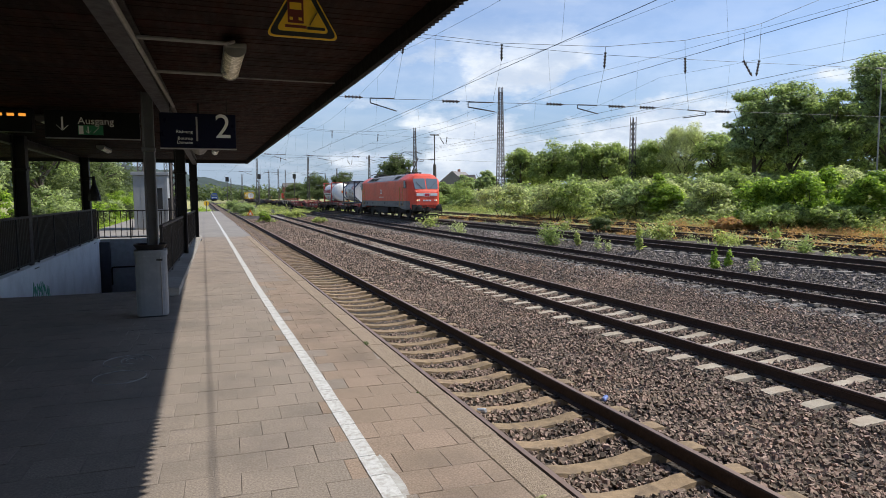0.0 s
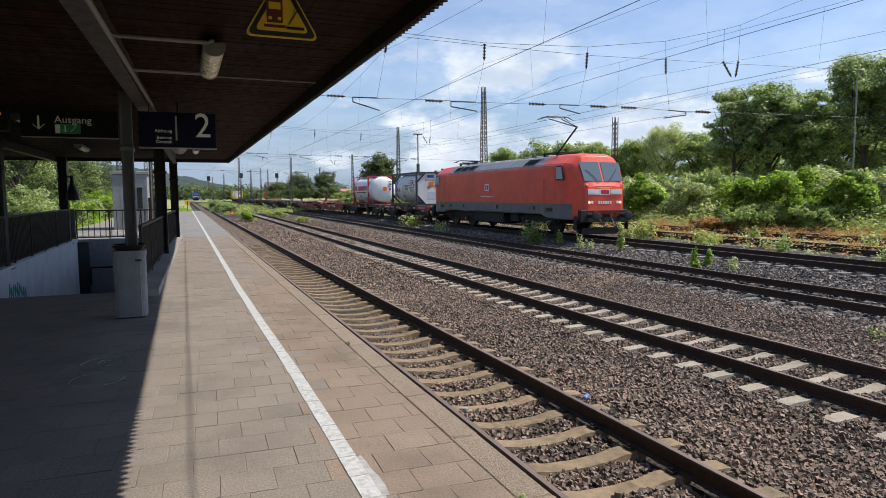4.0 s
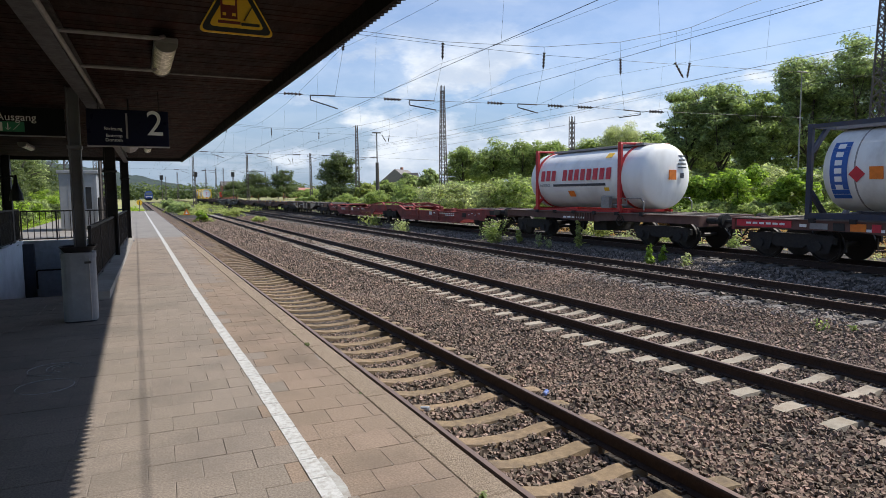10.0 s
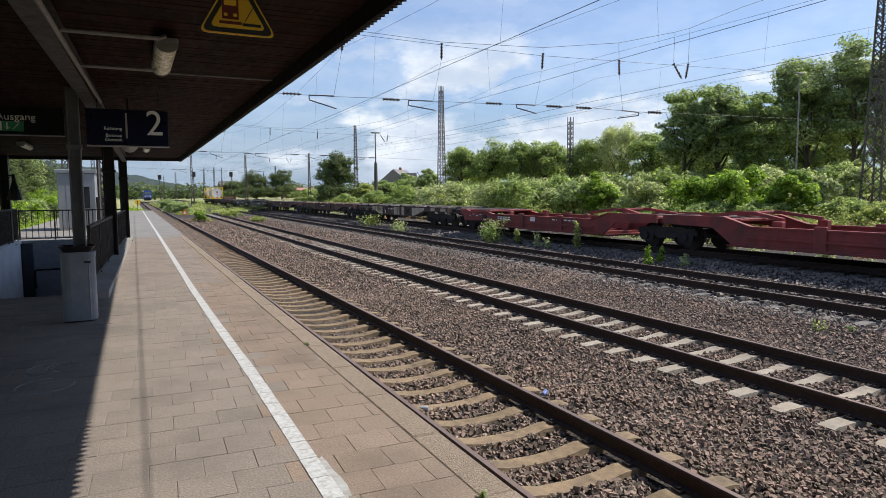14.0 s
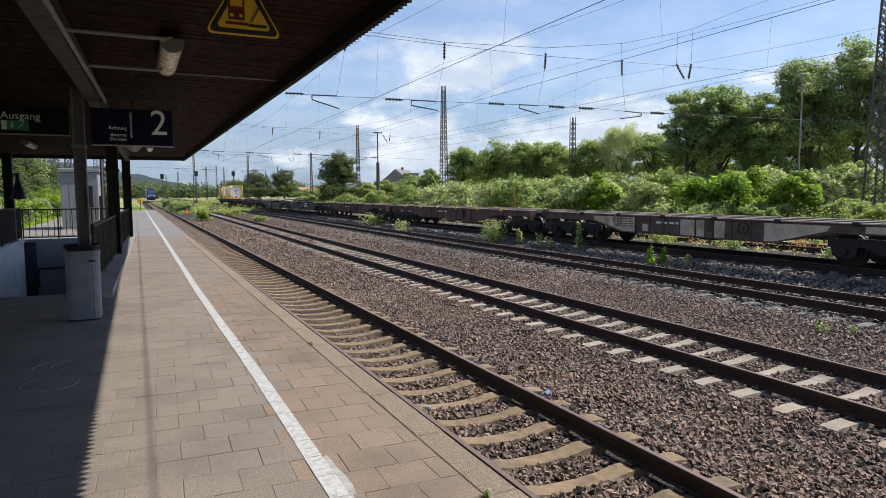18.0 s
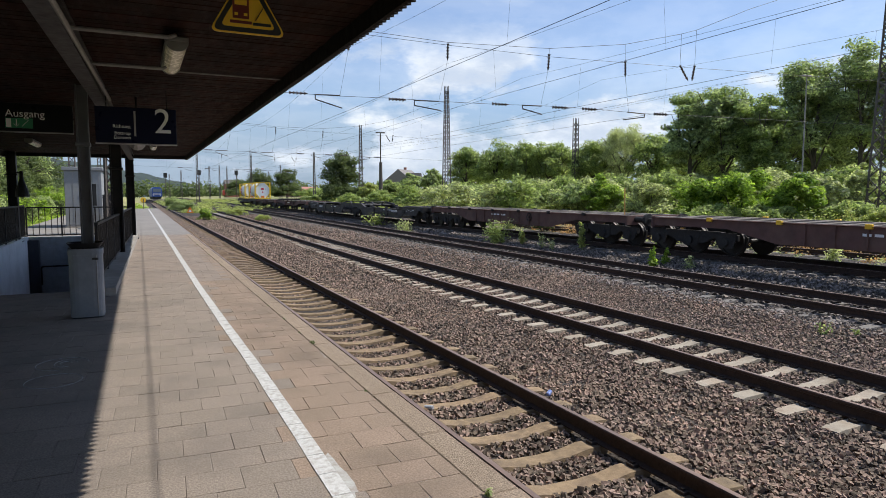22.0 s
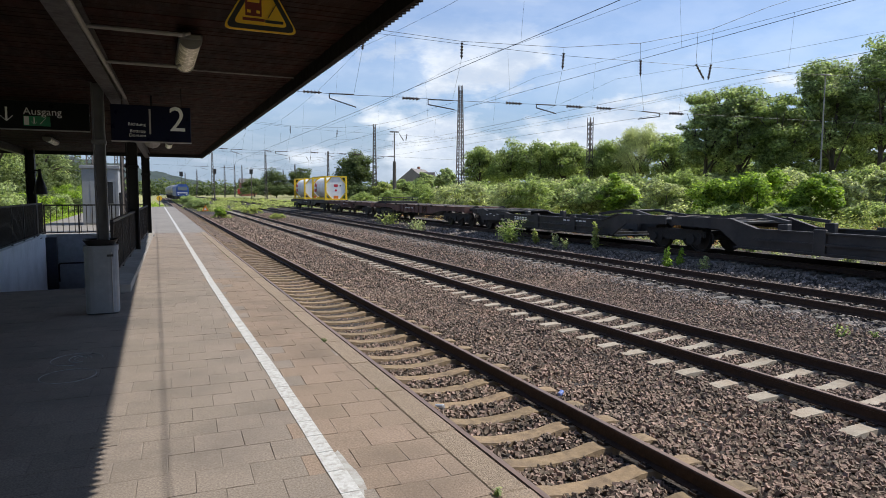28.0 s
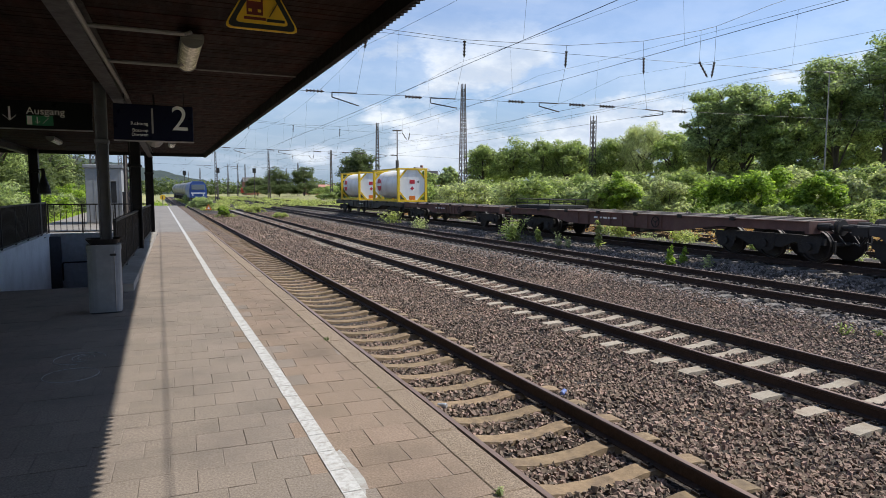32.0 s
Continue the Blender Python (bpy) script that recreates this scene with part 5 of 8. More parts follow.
    # raised trestle for a trailer's kingpin
    for yk in (mid - 0.5 - 2.4, mid + 0.5 + 2.4):
        bm = bmesh.new()
        box(bm, -0.7, 0.7, yk - 0.12, yk + 0.12, 1.29, 1.37, 0.01)
        trestle = part("trestle", bm, color, root)
        for side in (-1, 1):
            for a, b, w in (((side * 0.9, yk - 1.5, 1.16), (side * 0.6, yk - 0.3, 1.33), 0.12), ((side * 0.9, yk + 1.5, 1.16), (side * 0.6, yk + 0.3, 1.33), 0.12), ((side * 0.6, yk - 0.4, 1.33), (side * 0.6, yk + 0.4, 1.33), 0.14)):
                bm = bmesh.new()
                beam_between(bm, a, b, w, 0.10)
                part("trestle_leg", bm, color, trestle)
    for y, d in ((0.62, -1), (length - 0.62, 1)):
        bm = bmesh.new()
        box(bm, -1.32, 1.32, min(y, y - d * 0.12), max(y, y - d * 0.12), 0.86, 1.14, 0.01)
        part("headstock", bm, M_UNDER, root)
        buffers(root, y, d, 1.03)
    bm = bmesh.new()
    box(bm, -0.3, 0.3, mid - 0.5, mid + 0.5, 0.75, 1.05, 0.03)
    part("joint", bm, M_UNDER, root, "black articulation joint")
    for yc in (0.62 + 1.35, mid, length - 0.62 - 1.7):
        bogie(root, yc, (yc - 0.9, yc + 0.9), 0.46, 1.35)
    return root


def tank_body(bm, y0, y1, r, zc, dome=0.45, sides=40):
    prof = [(y0, 0.02)]
    for k in range(1, 8):
        a = k / 8 * math.pi / 2
        prof.append((y0 + dome * (1 - math.cos(a)), r * math.sin(a) ** 0.75))
    prof.append((y0 + dome, r))
    n = 8
    for k in range(1, n):
        prof.append((y0 + dome + (y1 - y0 - 2 * dome) * k / n, r))
    prof.append((y1 - dome, r))
    for k in range(7, 0, -1):
        a = k / 8 * math.pi / 2
        prof.append((y1 - dome * (1 - math.cos(a)), r * math.sin(a) ** 0.75))
    prof.append((y1, 0.02))
    lathe(bm, prof, "y", sides, (0, 0, zc))


def placard(root, name, y, z, w, h, r, zc, material, turn=0.0, label="", out=0.012):
    """A flat sign on the tank's near side, tangent to its skin."""
    a = math.asin(max(-1, min(1, (z - zc) / r)))
    x = -(r * math.cos(a) + out)
    bm = bmesh.new()
    box(bm, -w / 2, w / 2, -h / 2, h / 2, -0.004, 0.004)
    ob = part(name, bm, material, root, label)
    ob.matrix_basis = Matrix.Translation((x, y, z)) @ Matrix(((0, 0, -1, 0), (-1, 0, 0, 0), (0, 1, 0, 0), (0, 0, 0, 1))) @ pose(0, 0, 0, math.degrees(a) * -1) @ pose(0, 0, 0, 0, 0, turn)
    return ob


def side_m(y, z, x):
    """The frame for letters on a side that faces the platform."""
    return Matrix.Translation((x, y, z)) @ Matrix(((0, 0, -1, 0), (-1, 0, 0, 0), (0, 1, 0, 0), (0, 0, 0, 1)))


def container_frame(root, y0, y1, z0, z1, color, post=0.13, brace=True):
    w = 1.22
    for y in (y0, y1):
        for side in (-1, 1):
            bm = bmesh.new()
            box(bm, side * (w - post / 2) - post / 2, side * (w - post / 2) + post / 2, y if y == y0 else y - post, y + post if y == y0 else y, z0, z1, 0.012)
            part("corner_post", bm, color, root)
            for z in (z0, z1 - 0.12):
                bm = bmesh.new()
                box(bm, side * (w - 0.085) - 0.09, side * (w - 0.085) + 0.09, y - 0.005 if y == y0 else y - 0.165, y + 0.165 if y == y0 else y + 0.005, z - 0.003, z + 0.123, 0.01)
                part("corner_casting", bm, color, root)
        ya, yb = (y + 0.01, y + post - 0.01) if y == y0 else (y - post + 0.01, y - 0.01)
        for za, zb in ((z1 - 0.12, z1 - 0.01), (z0 + 0.01, z0 + 0.14)):
            bm = bmesh.new()
            box(bm, -w + post, w - post, ya, yb, za, zb)
            part("end_beam", bm, color, root)
        if brace:
            yc = (ya + yb) / 2
            for side in (-1, 1):
                for za, zb in ((z1 - 0.75, z1 - 0.08), (z0 + 0.75, z0 + 0.10)):
                    bm = bmesh.new()
                    beam_between(bm, (side * (w - post), yc, za), (side * 0.45, yc, zb), 0.10, 0.12)
                    part("brace", bm, color, root)
    for side in (-1, 1):
        bm = bmesh.new()
        box(bm, side * 1.15 - 0.06, side * 1.15 + 0.06, y0 + post, y1 - post, z1 - 0.125, z1 - 0.01)
        part("top_rail", bm, color, root)
        bm = bmesh.new()
        box(bm, side * 1.15 - 0.06, side * 1.15 + 0.06, y0 + post, y1 - post, z0 + 0.02, z0 + 0.17)
        part("bottom_rail", bm, color, root)


DZ = 1.20  # where containers rest


def framed_tank(back):
    root = vehicle("tank_container", "grimy white tank container in a dark blue frame", "tank container", back, "tank containers")
    z1 = DZ + 2.59
    container_frame(root, 0, 6.06, DZ, z1, M_NAVY)
    r, zc = 1.13, DZ + 1.34
    bm = bmesh.new()
    tank_body(bm, 0.14, 5.92, r, zc, 0.42)
    tank = part("tank", bm, M_TANKGREY, root, "grimy white barrel", smooth=True)
    for y in (0.9, 2.2, 3.5, 4.8):
        bm = bmesh.new()
        lathe(bm, [(y - 0.02, r - 0.02), (y - 0.018, r + 0.008), (y + 0.018, r + 0.008), (y + 0.02, r - 0.02)], "y", 40, (0, 0, zc))
        part("band", bm, M_PIPE, tank, "grey band")
    bm = bmesh.new()
    box(bm, -0.55, 0.55, 0.4, 5.7, zc + r - 0.04, zc + r + 0.06, 0.01)
    part("walkway", bm, M_PIPE, root, "grey walkway")
    # octagonal end shield
    bm = bmesh.new()
    oc = [(0.45, 0.05), (1.04, 0.62), (1.04, 1.95), (0.45, 2.50), (-0.45, 2.50), (-1.04, 1.95), (-1.04, 0.62), (-0.45, 0.05)]
    extrude(bm, [(x, DZ + z) for x, z in oc], "y", 0.075, 0.10)
    sh = part("end_shield", bm, M_TANKGREY, root, "white octagonal end plate")
    for nm, x, z, w, h, turn, m in (("placard", 0.05, 1.62, 0.42, 0.40, 0, M_ORANGE), ("placard", 0.52, 1.52, 0.30, 0.30, 45, M_REDPAINT), ("placard", -0.13, 1.42, 0.28, 0.28, 45, M_PIPE),
                                     ("sticker", 0.12, 0.78, 0.7, 0.55, 0, M_BLUEPALE), ("horse_mark", 0.0, 2.24, 0.55, 0.22, 0, M_BLUEPAINT)):
        bm = bmesh.new()
        box(bm, -w / 2, w / 2, -0.004, 0.004, -h / 2, h / 2)
        p = part(nm, bm, m, sh)
        p.matrix_basis = pose(x, 0.068, DZ + z, 0, turn, 0)
    bm = bmesh.new()
    for k in range(6):
        box(bm, -0.45 + 0.14 * k, -0.35 + 0.14 * k, 0.064, 0.072, DZ + 1.93, DZ + 2.0)
    part("number", bm, M_DARKPAINT, sh)
    # blue mark with white bars at the rear end of the barrel
    for k in range(12):
        z = zc - 0.72 + 0.125 * k
        placard(tank, "name_strip", 5.22, z, 0.46, 0.13, r, zc, M_BLUEPAINT, label="blue strip" if k == 0 else "")
    for k in range(6):
        z = zc + 0.60 - 0.215 * k
        placard(tank, "letter_bar", 5.22, z, 0.19, 0.14, r, zc, M_SIGNWHITE, label="white bar", out=0.03)
    placard(tank, "placard", 4.74, zc - 0.14, 0.30, 0.30, r, zc, M_REDPAINT, 45, "red diamond placard")
    placard(tank, "placard", 4.25, zc - 0.12, 0.34, 0.32, r, zc, M_ORANGE, 0, "orange placard")
    placard(tank, "placard", 1.25, zc + 0.42, 0.32, 0.32, r, zc, M_REDPAINT, 45, "red diamond placard")
    placard(tank, "placard", 0.80, zc + 0.20, 0.28, 0.32, r, zc, M_PIPE, 0, "grey placard")
    placard(tank, "placard", 2.35, zc - 0.05, 0.28, 0.28, r, zc, M_PIPE, 45, "grey diamond placard")
    placard(tank, "sticker", 3.2, zc + 0.12, 0.55, 0.20, r, zc, M_BLUEPALE, 0, "torn pale sticker")
    placard(tank, "placard", 1.3, zc - 0.22, 0.22, 0.22, r, zc, M_YELLOW, 0, "yellow warning sticker")
    for k in range(5):
        placard(tank, "lettering_bar", 1.75, zc + 0.62 - 0.13 * k, 0.5 - 0.06 * k, 0.05, r, zc, M_DARKPAINT)
    placard(tank, "lettering_bar", 2.75, zc + 0.24, 1.5, 0.05, r, zc, M_DARKPAINT)
    placard(tank, "sticker", 2.7, zc + 0.15, 1.3, 0.10, r, zc, M_PIPE, 0, "grey torn sticker")
    placard(tank, "placard", 2.62, zc - 0.02, 0.30, 0.20, r, zc, M_PIPE, 0, "grey placard")
    placard(tank, "mark", 3.5, zc - 0.62, 0.24, 0.20, r, zc, M_DARKPAINT, 20, "round dark mark")
    placard(tank, "placard", 1.48, zc + 0.28, 0.14, 0.24, r, zc, M_YELLOW, 0, "yellow sticker")
    for k in range(4):
        placard(tank, "lettering_bar", 1.35, zc + 0.06 - 0.09 * k, 0.75 - 0.1 * (k % 2), 0.035, r, zc, M_DARKPAINT)


def swap_tank(back):
    root = vehicle("swap_tank", "white swap tank with red frames and large red lettering", "tank container", back, "tank containers")
    r, zc = 1.22, DZ + 1.36
    bm = bmesh.new()
    tank_body(bm, 0.0, 7.7, r, zc, 0.36)
    tank = part("tank", bm, M_TANK, root, "clean white barrel", smooth=True)
    for y in (1.4, 6.9):
        bm = bmesh.new()
        for side in (-1, 1):
            box(bm, side * 1.19 - 0.06, side * 1.19 + 0.06, y - 0.09, y + 0.09, DZ, zc + r + 0.05, 0.012)
        box(bm, -1.25, 1.25, y - 0.08, y + 0.08, DZ, DZ + 0.13, 0.01)
        box(bm, -1.25, 1.25, y - 0.07, y + 0.07, zc + r + 0.02, zc + r + 0.10, 0.01)
        part("frame", bm, M_FRAMERED, root, "red steel frame")
        bm = bmesh.new()
        lathe(bm, [(y - 0.07, r - 0.02), (y - 0.065, r + 0.03), (y + 0.065, r + 0.03), (y + 0.07, r - 0.02)], "y", 40, (0, 0, zc))
        part("ring", bm, M_FRAMERED, root, "red ring")
    for side in (-1, 1):
        bm = bmesh.new()
        beam_between(bm, (side * 1.1, 6.6, DZ + 0.55), (side * 1.1, 7.25, DZ + 0.06), 0.09, 0.09)
        beam_between(bm, (side * 1.1, 6.5, DZ + 0.05), (side * 1.1, 7.3, DZ + 0.05), 0.09, 0.09)
        beam_between(bm, (side * 1.1, 1.0, DZ + 0.05), (side * 1.1, 6.5, DZ + 0.05), 0.10, 0.09)
        part("foot_brace", bm, M_FRAMERED, root)
        bm = bmesh.new()
        p = [(side * 1.2, 1.72, DZ + 0.55), (side * 1.2, 0.25, DZ + 0.55), (side * 1.2, 0.1, DZ + 0.40), (side * 1.2, 0.1, DZ + 0.12)]
        for a, b in zip(p, p[1:]):
            bar(bm, a, b, 0.025, 6)
        bar(bm, (side * 1.2, 1.72, DZ + 0.30), (side * 1.2, 1.0, DZ + 0.30), 0.025, 6)
        bar(bm, (side * 1.2, 1.0, DZ + 0.30), (side * 1.2, 1.0, DZ + 0.55), 0.025, 6)
        part("rail", bm, M_PIPE, root, "bent steel tube rail")
    bm = bmesh.new()
    box(bm, -0.5, 0.5, 0.9, 6.6, zc + r - 0.03, zc + r + 0.06, 0.01)
    part("walkway", bm, M_PIPE, root, "grey walkway")
    bm = bmesh.new()
    box(bm, -1.24, -1.08, 1.95, 2.45, DZ + 0.16, DZ + 0.62, 0.02)
    part("valve_box", bm, M_PIPE, root, "pale valve box")
    x = -(r + 0.015)
    for k in (0, 1, 2, 4, 5, 6, 7, 8, 9, 10, 11):
        placard(tank, "letter_bar", 6.42 - 0.40 * k, zc + 0.16, 0.27, 0.46, r, zc, M_REDPAINT, label="red bar", out=0.022)
    placard(tank, "underline", 3.95, zc - 0.26, 3.45, 0.10, r, zc, M_DARKPAINT, 0, "dark bar")
    text("lettering", "LOGISTICS", 0.16, M_DARKPAINT, tank, side_m(6.62, zc - 0.26, x) @ pose(0, 0, 0, 12), "small dark lettering", "LEFT", 0.95)
    placard(tank, "placard", 4.5, zc - 0.62, 0.40, 0.28, r, zc, M_ORANGE, 0, "orange placard")
    placard(tank, "placard", 2.35, zc + 0.88, 0.36, 0.26, r, zc, M_YELLOW, 0, "yellow placard")
    placard(tank, "placard", 2.2, zc - 0.45, 0.28, 0.14, r, zc, M_YELLOW, 0, "yellow strip")
    # marks on the domed end
    for nm, mx, z, w, h, m in (("placard", 0.05, 0.05, 0.34, 0.36, M_ORANGE), ("lettering_bar", 0.62, 0.75, 0.36, 0.05, M_DARKPAINT), ("lettering_bar", 0.60, 0.60, 0.3, 0.05, M_DARKPAINT),
                              ("lettering_bar", 0.55, 0.45, 0.4, 0.05, M_DARKPAINT), ("lettering_bar", 0.55, 0.32, 0.4, 0.05, M_DARKPAINT), ("placard", 0.55, 0.02, 0.14, 0.2, M_DARKPAINT)):
        rad = math.hypot(mx, z) / r
        bm = bmesh.new()
        box(bm, -w / 2, w / 2, -0.03, 0.004, -h / 2, h / 2)
        p = part(nm, bm, m, tank)
        p.matrix_basis = pose(mx, 0.36 * (1 - math.cos(math.asin(min(0.99, rad ** 1.333)))) - 0.014, zc + z)


def yellow_tank(back):
    root = vehicle("tank_container", "white tank container in a bright yellow frame", "tank container", back, "tank containers")
    container_frame(root, 0, 6.06, DZ, DZ + 2.59, M_FRAMEYELLOW, 0.19)
    r, zc = 1.12, DZ + 1.36
    bm = bmesh.new()
    tank_body(bm, 0.2, 5.86, r, zc, 0.42)
    tank = part("tank", bm, M_TANK, root, "white barrel", smooth=True)
    bm = bmesh.new()
    oc = [(0.45, 0.06), (1.04, 0.62), (1.04, 1.95), (0.45, 2.48), (-0.45, 2.48), (-1.04, 1.95), (-1.04, 0.62), (-0.45, 0.06)]
    extrude(bm, [(x, DZ + z) for x, z in oc], "y", 0.08, 0.11)
    sh = part("end_shield", bm, M_TANK, root, "white octagonal end plate")
    for nm, x, z, w, h, turn, m in (("emblem", 0, 1.55, 0.42, 0.30, 0, M_REDPAINT), ("emblem", 0, 1.05, 0.22, 0.22, 45, M_REDPAINT), ("placard", 0, 0.32, 0.5, 0.3, 0, M_ORANGE), ("placard", 0.5, 1.55, 0.14, 0.14, 45, M_DARKPAINT)):
        bm = bmesh.new()
        box(bm, -w / 2, w / 2, -0.004, 0.004, -h / 2, h / 2)
        p = part(nm, bm, m, sh)
        p.matrix_basis = pose(x, 0.073, DZ + z, 0, turn, 0)
    bm = bmesh.new()
    lathe(bm, [(-0.01, 0.02), (-0.01, 0.5), (0.01, 0.5), (0.01, 0.02)], "x", 20, (-(r + 0.004), 4.6, zc))
    part("emblem", bm, M_REDPAINT, tank, "round red emblem")
    bm = bmesh.new()
    box(bm, -(r + 0.035), -(r + 0.012), 4.15, 5.05, zc - 0.11, zc + 0.11)
    part("emblem_band", bm, M_SIGNWHITE, tank)


first_wagon = frame_wagon("container_wagon", "red-brown container wagon with bright red ends", 16.15, 12.0, M_WAGBROWN, depth=0.34, ends=M_WAGRED, bog=1.75)
frame_wagon("container_wagon", "weathered brown-grey flat wagon under a swap tank", 28.2, 13.1, M_WAGBROWN, depth=0.32, bog=1.9)
pocket_wagon("dull red articulated pocket wagon with low empty troughs", 41.3, 32.35, M_WAGRED)
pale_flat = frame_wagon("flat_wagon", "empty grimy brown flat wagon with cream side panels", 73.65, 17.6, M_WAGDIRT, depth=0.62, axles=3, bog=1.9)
frame_wagon("flat_wagon", "empty dark brown flat wagon with yellow twist locks", 91.25, 18.95, M_WAGBROWN, depth=0.60, axles=3, bog=1.9, spikes=1.7, locks=True)
frame_wagon("flat_wagon", "empty dark brown fish-bellied flat wagon", 110.2, 19.0, M_WAGBROWN, depth=0.62, axles=3, bog=1.9, spikes=0.4)
pocket_wagon("black articulated pocket wagon with low empty troughs", 129.2, 31.5, M_WAGBLACK)
railed_flat = frame_wagon("flat_wagon", "empty rusty brown flat wagon with a railed platform at its end", 160.7, 17.7, M_WAGBROWN, depth=0.5, axles=3, bog=1.9)
rear_flat = frame_wagon("flat_wagon", "empty rusty brown flat wagon", 178.4, 15.5, M_WAGBROWN, depth=0.5, bog=1.9)
frame_wagon("container_wagon", "dark container wagon carrying two yellow-framed tanks", 193.9, 19.4, M_WAGBLACK, depth=0.5, bog=1.9)
framed_tank(19.17)
swap_tank(31.35)
yellow_tank(195.0)
yellow_tank(205.2)


def dress_wagons():
    # the railed stand at the end of one flat wagon
    deck = 1.16
    bm = bmesh.new()
    box(bm, -1.1, 1.1, 13.9, 16.9, deck + 0.04, deck + 0.20, 0.02)
    part("stand", bm, M_UNDER, railed_flat, "low dark stand")
    for x in (-1.1, 1.1):
        for y in (13.9, 14.9, 15.9, 16.9):
            bm = bmesh.new()
            bar(bm, (x, y, deck), (x, y, deck + 0.48), 0.022, 6)
            part("rail_post", bm, M_UNDER, railed_flat)
        for z in (0.30, 0.48):
            bm = bmesh.new()
            bar(bm, (x, 13.9, deck + z), (x, 16.9, deck + z), 0.022, 6)
            part("guard_rail", bm, M_UNDER, railed_flat)
    for y in (13.9, 16.9):
        bm = bmesh.new()
        bar(bm, (-1.1, y, deck + 0.48), (1.1, y, deck + 0.48), 0.022, 6)
        part("guard_rail", bm, M_UNDER, railed_flat)
    # red plates and marks on the wagon behind the engine
    x = -1.305
    for y0, y1 in ((0.8, 2.5), (9.4, 11.2)):
        bm = bmesh.new()
        box(bm, x - 0.006, x + 0.006, y0, y1, deck - 0.22, deck - 0.02)
        plate = part("side_plate", bm, M_REDPAINT, first_wagon, "bright red plate with faded writing")
        for k in range(6):
            bm = bmesh.new()
            y = y0 + 0.2 + 0.22 * k
            box(bm, x - 0.010, x - 0.004, y, y + 0.16, deck - 0.15, deck - 0.09)
            part("lettering_bar", bm, M_SIGNWHITE, plate)
    for y, w, h, m in ((5.55, 0.5, 0.2, M_REDPAINT), (7.55, 0.4, 0.2, M_ORANGE), (7.1, 0.22, 0.2, M_REDPAINT), (8.6, 0.5, 0.16, M_PIPE), (8.05, 0.3, 0.2, M_BLACK), (3.3, 0.3, 0.08, M_SIGNWHITE), (9.05, 0.2, 0.08, M_SIGNWHITE)):
        bm = bmesh.new()
        box(bm, x - 0.008, x + 0.006, y - w / 2, y + w / 2, deck - 0.14 - h / 2, deck - 0.14 + h / 2)
        part("side_mark", bm, m, first_wagon)
    # cream panels, a ring and a square on the pale wagon's side
    x = -1.297
    for out in ([(11.3, 0.57), (12.0, 0.57), (13.6, 0.95), (13.7, 1.10), (11.3, 1.10)], [(8.1, 0.57), (9.1, 0.57), (9.1, 1.10), (8.1, 1.10)], [(7.3, 0.57), (7.7, 0.57), (7.7, 1.10), (7.3, 1.10)],
                [(10.55, 0.62), (10.9, 0.62), (10.9, 0.88), (10.55, 0.88)], [(4.0, 0.95), (5.6, 0.57), (5.9, 0.57), (5.9, 1.10), (3.9, 1.10)], [(2.4, 0.94), (3.0, 0.94), (3.0, 1.12), (2.4, 1.12)], [(0.9, 0.94), (1.6, 0.94), (1.6, 1.12), (0.9, 1.12)]):
        bm = bmesh.new()
        extrude(bm, out, "x", x - 0.008, x)
        part("side_panel", bm, M_WAGCREAM, pale_flat, "cream panel with dense small writing")
    for k in range(4):
        for c in range(4):
            bm = bmesh.new()
            y = 11.4 + 0.30 * c
            box(bm, x - 0.011, x - 0.008, y, y + 0.24, 1.02 - 0.09 * k, 1.05 - 0.09 * k)
            if y < 11.4 + (1.02 - 0.09 * k - 0.56) / 0.5 * 1.3:
                part("lettering_bar", bm, M_DARKPAINT, pale_flat)
            else:
                bm.free()
    bm = bmesh.new()
    ring_wheel(bm, x - 0.03, 12.2, 0.98, 0.22, 0.028)
    part("brake_wheel", bm, M_OCHREWHEEL, pale_flat, "weathered ochre ring-shaped brake wheel")


dress_wagons()
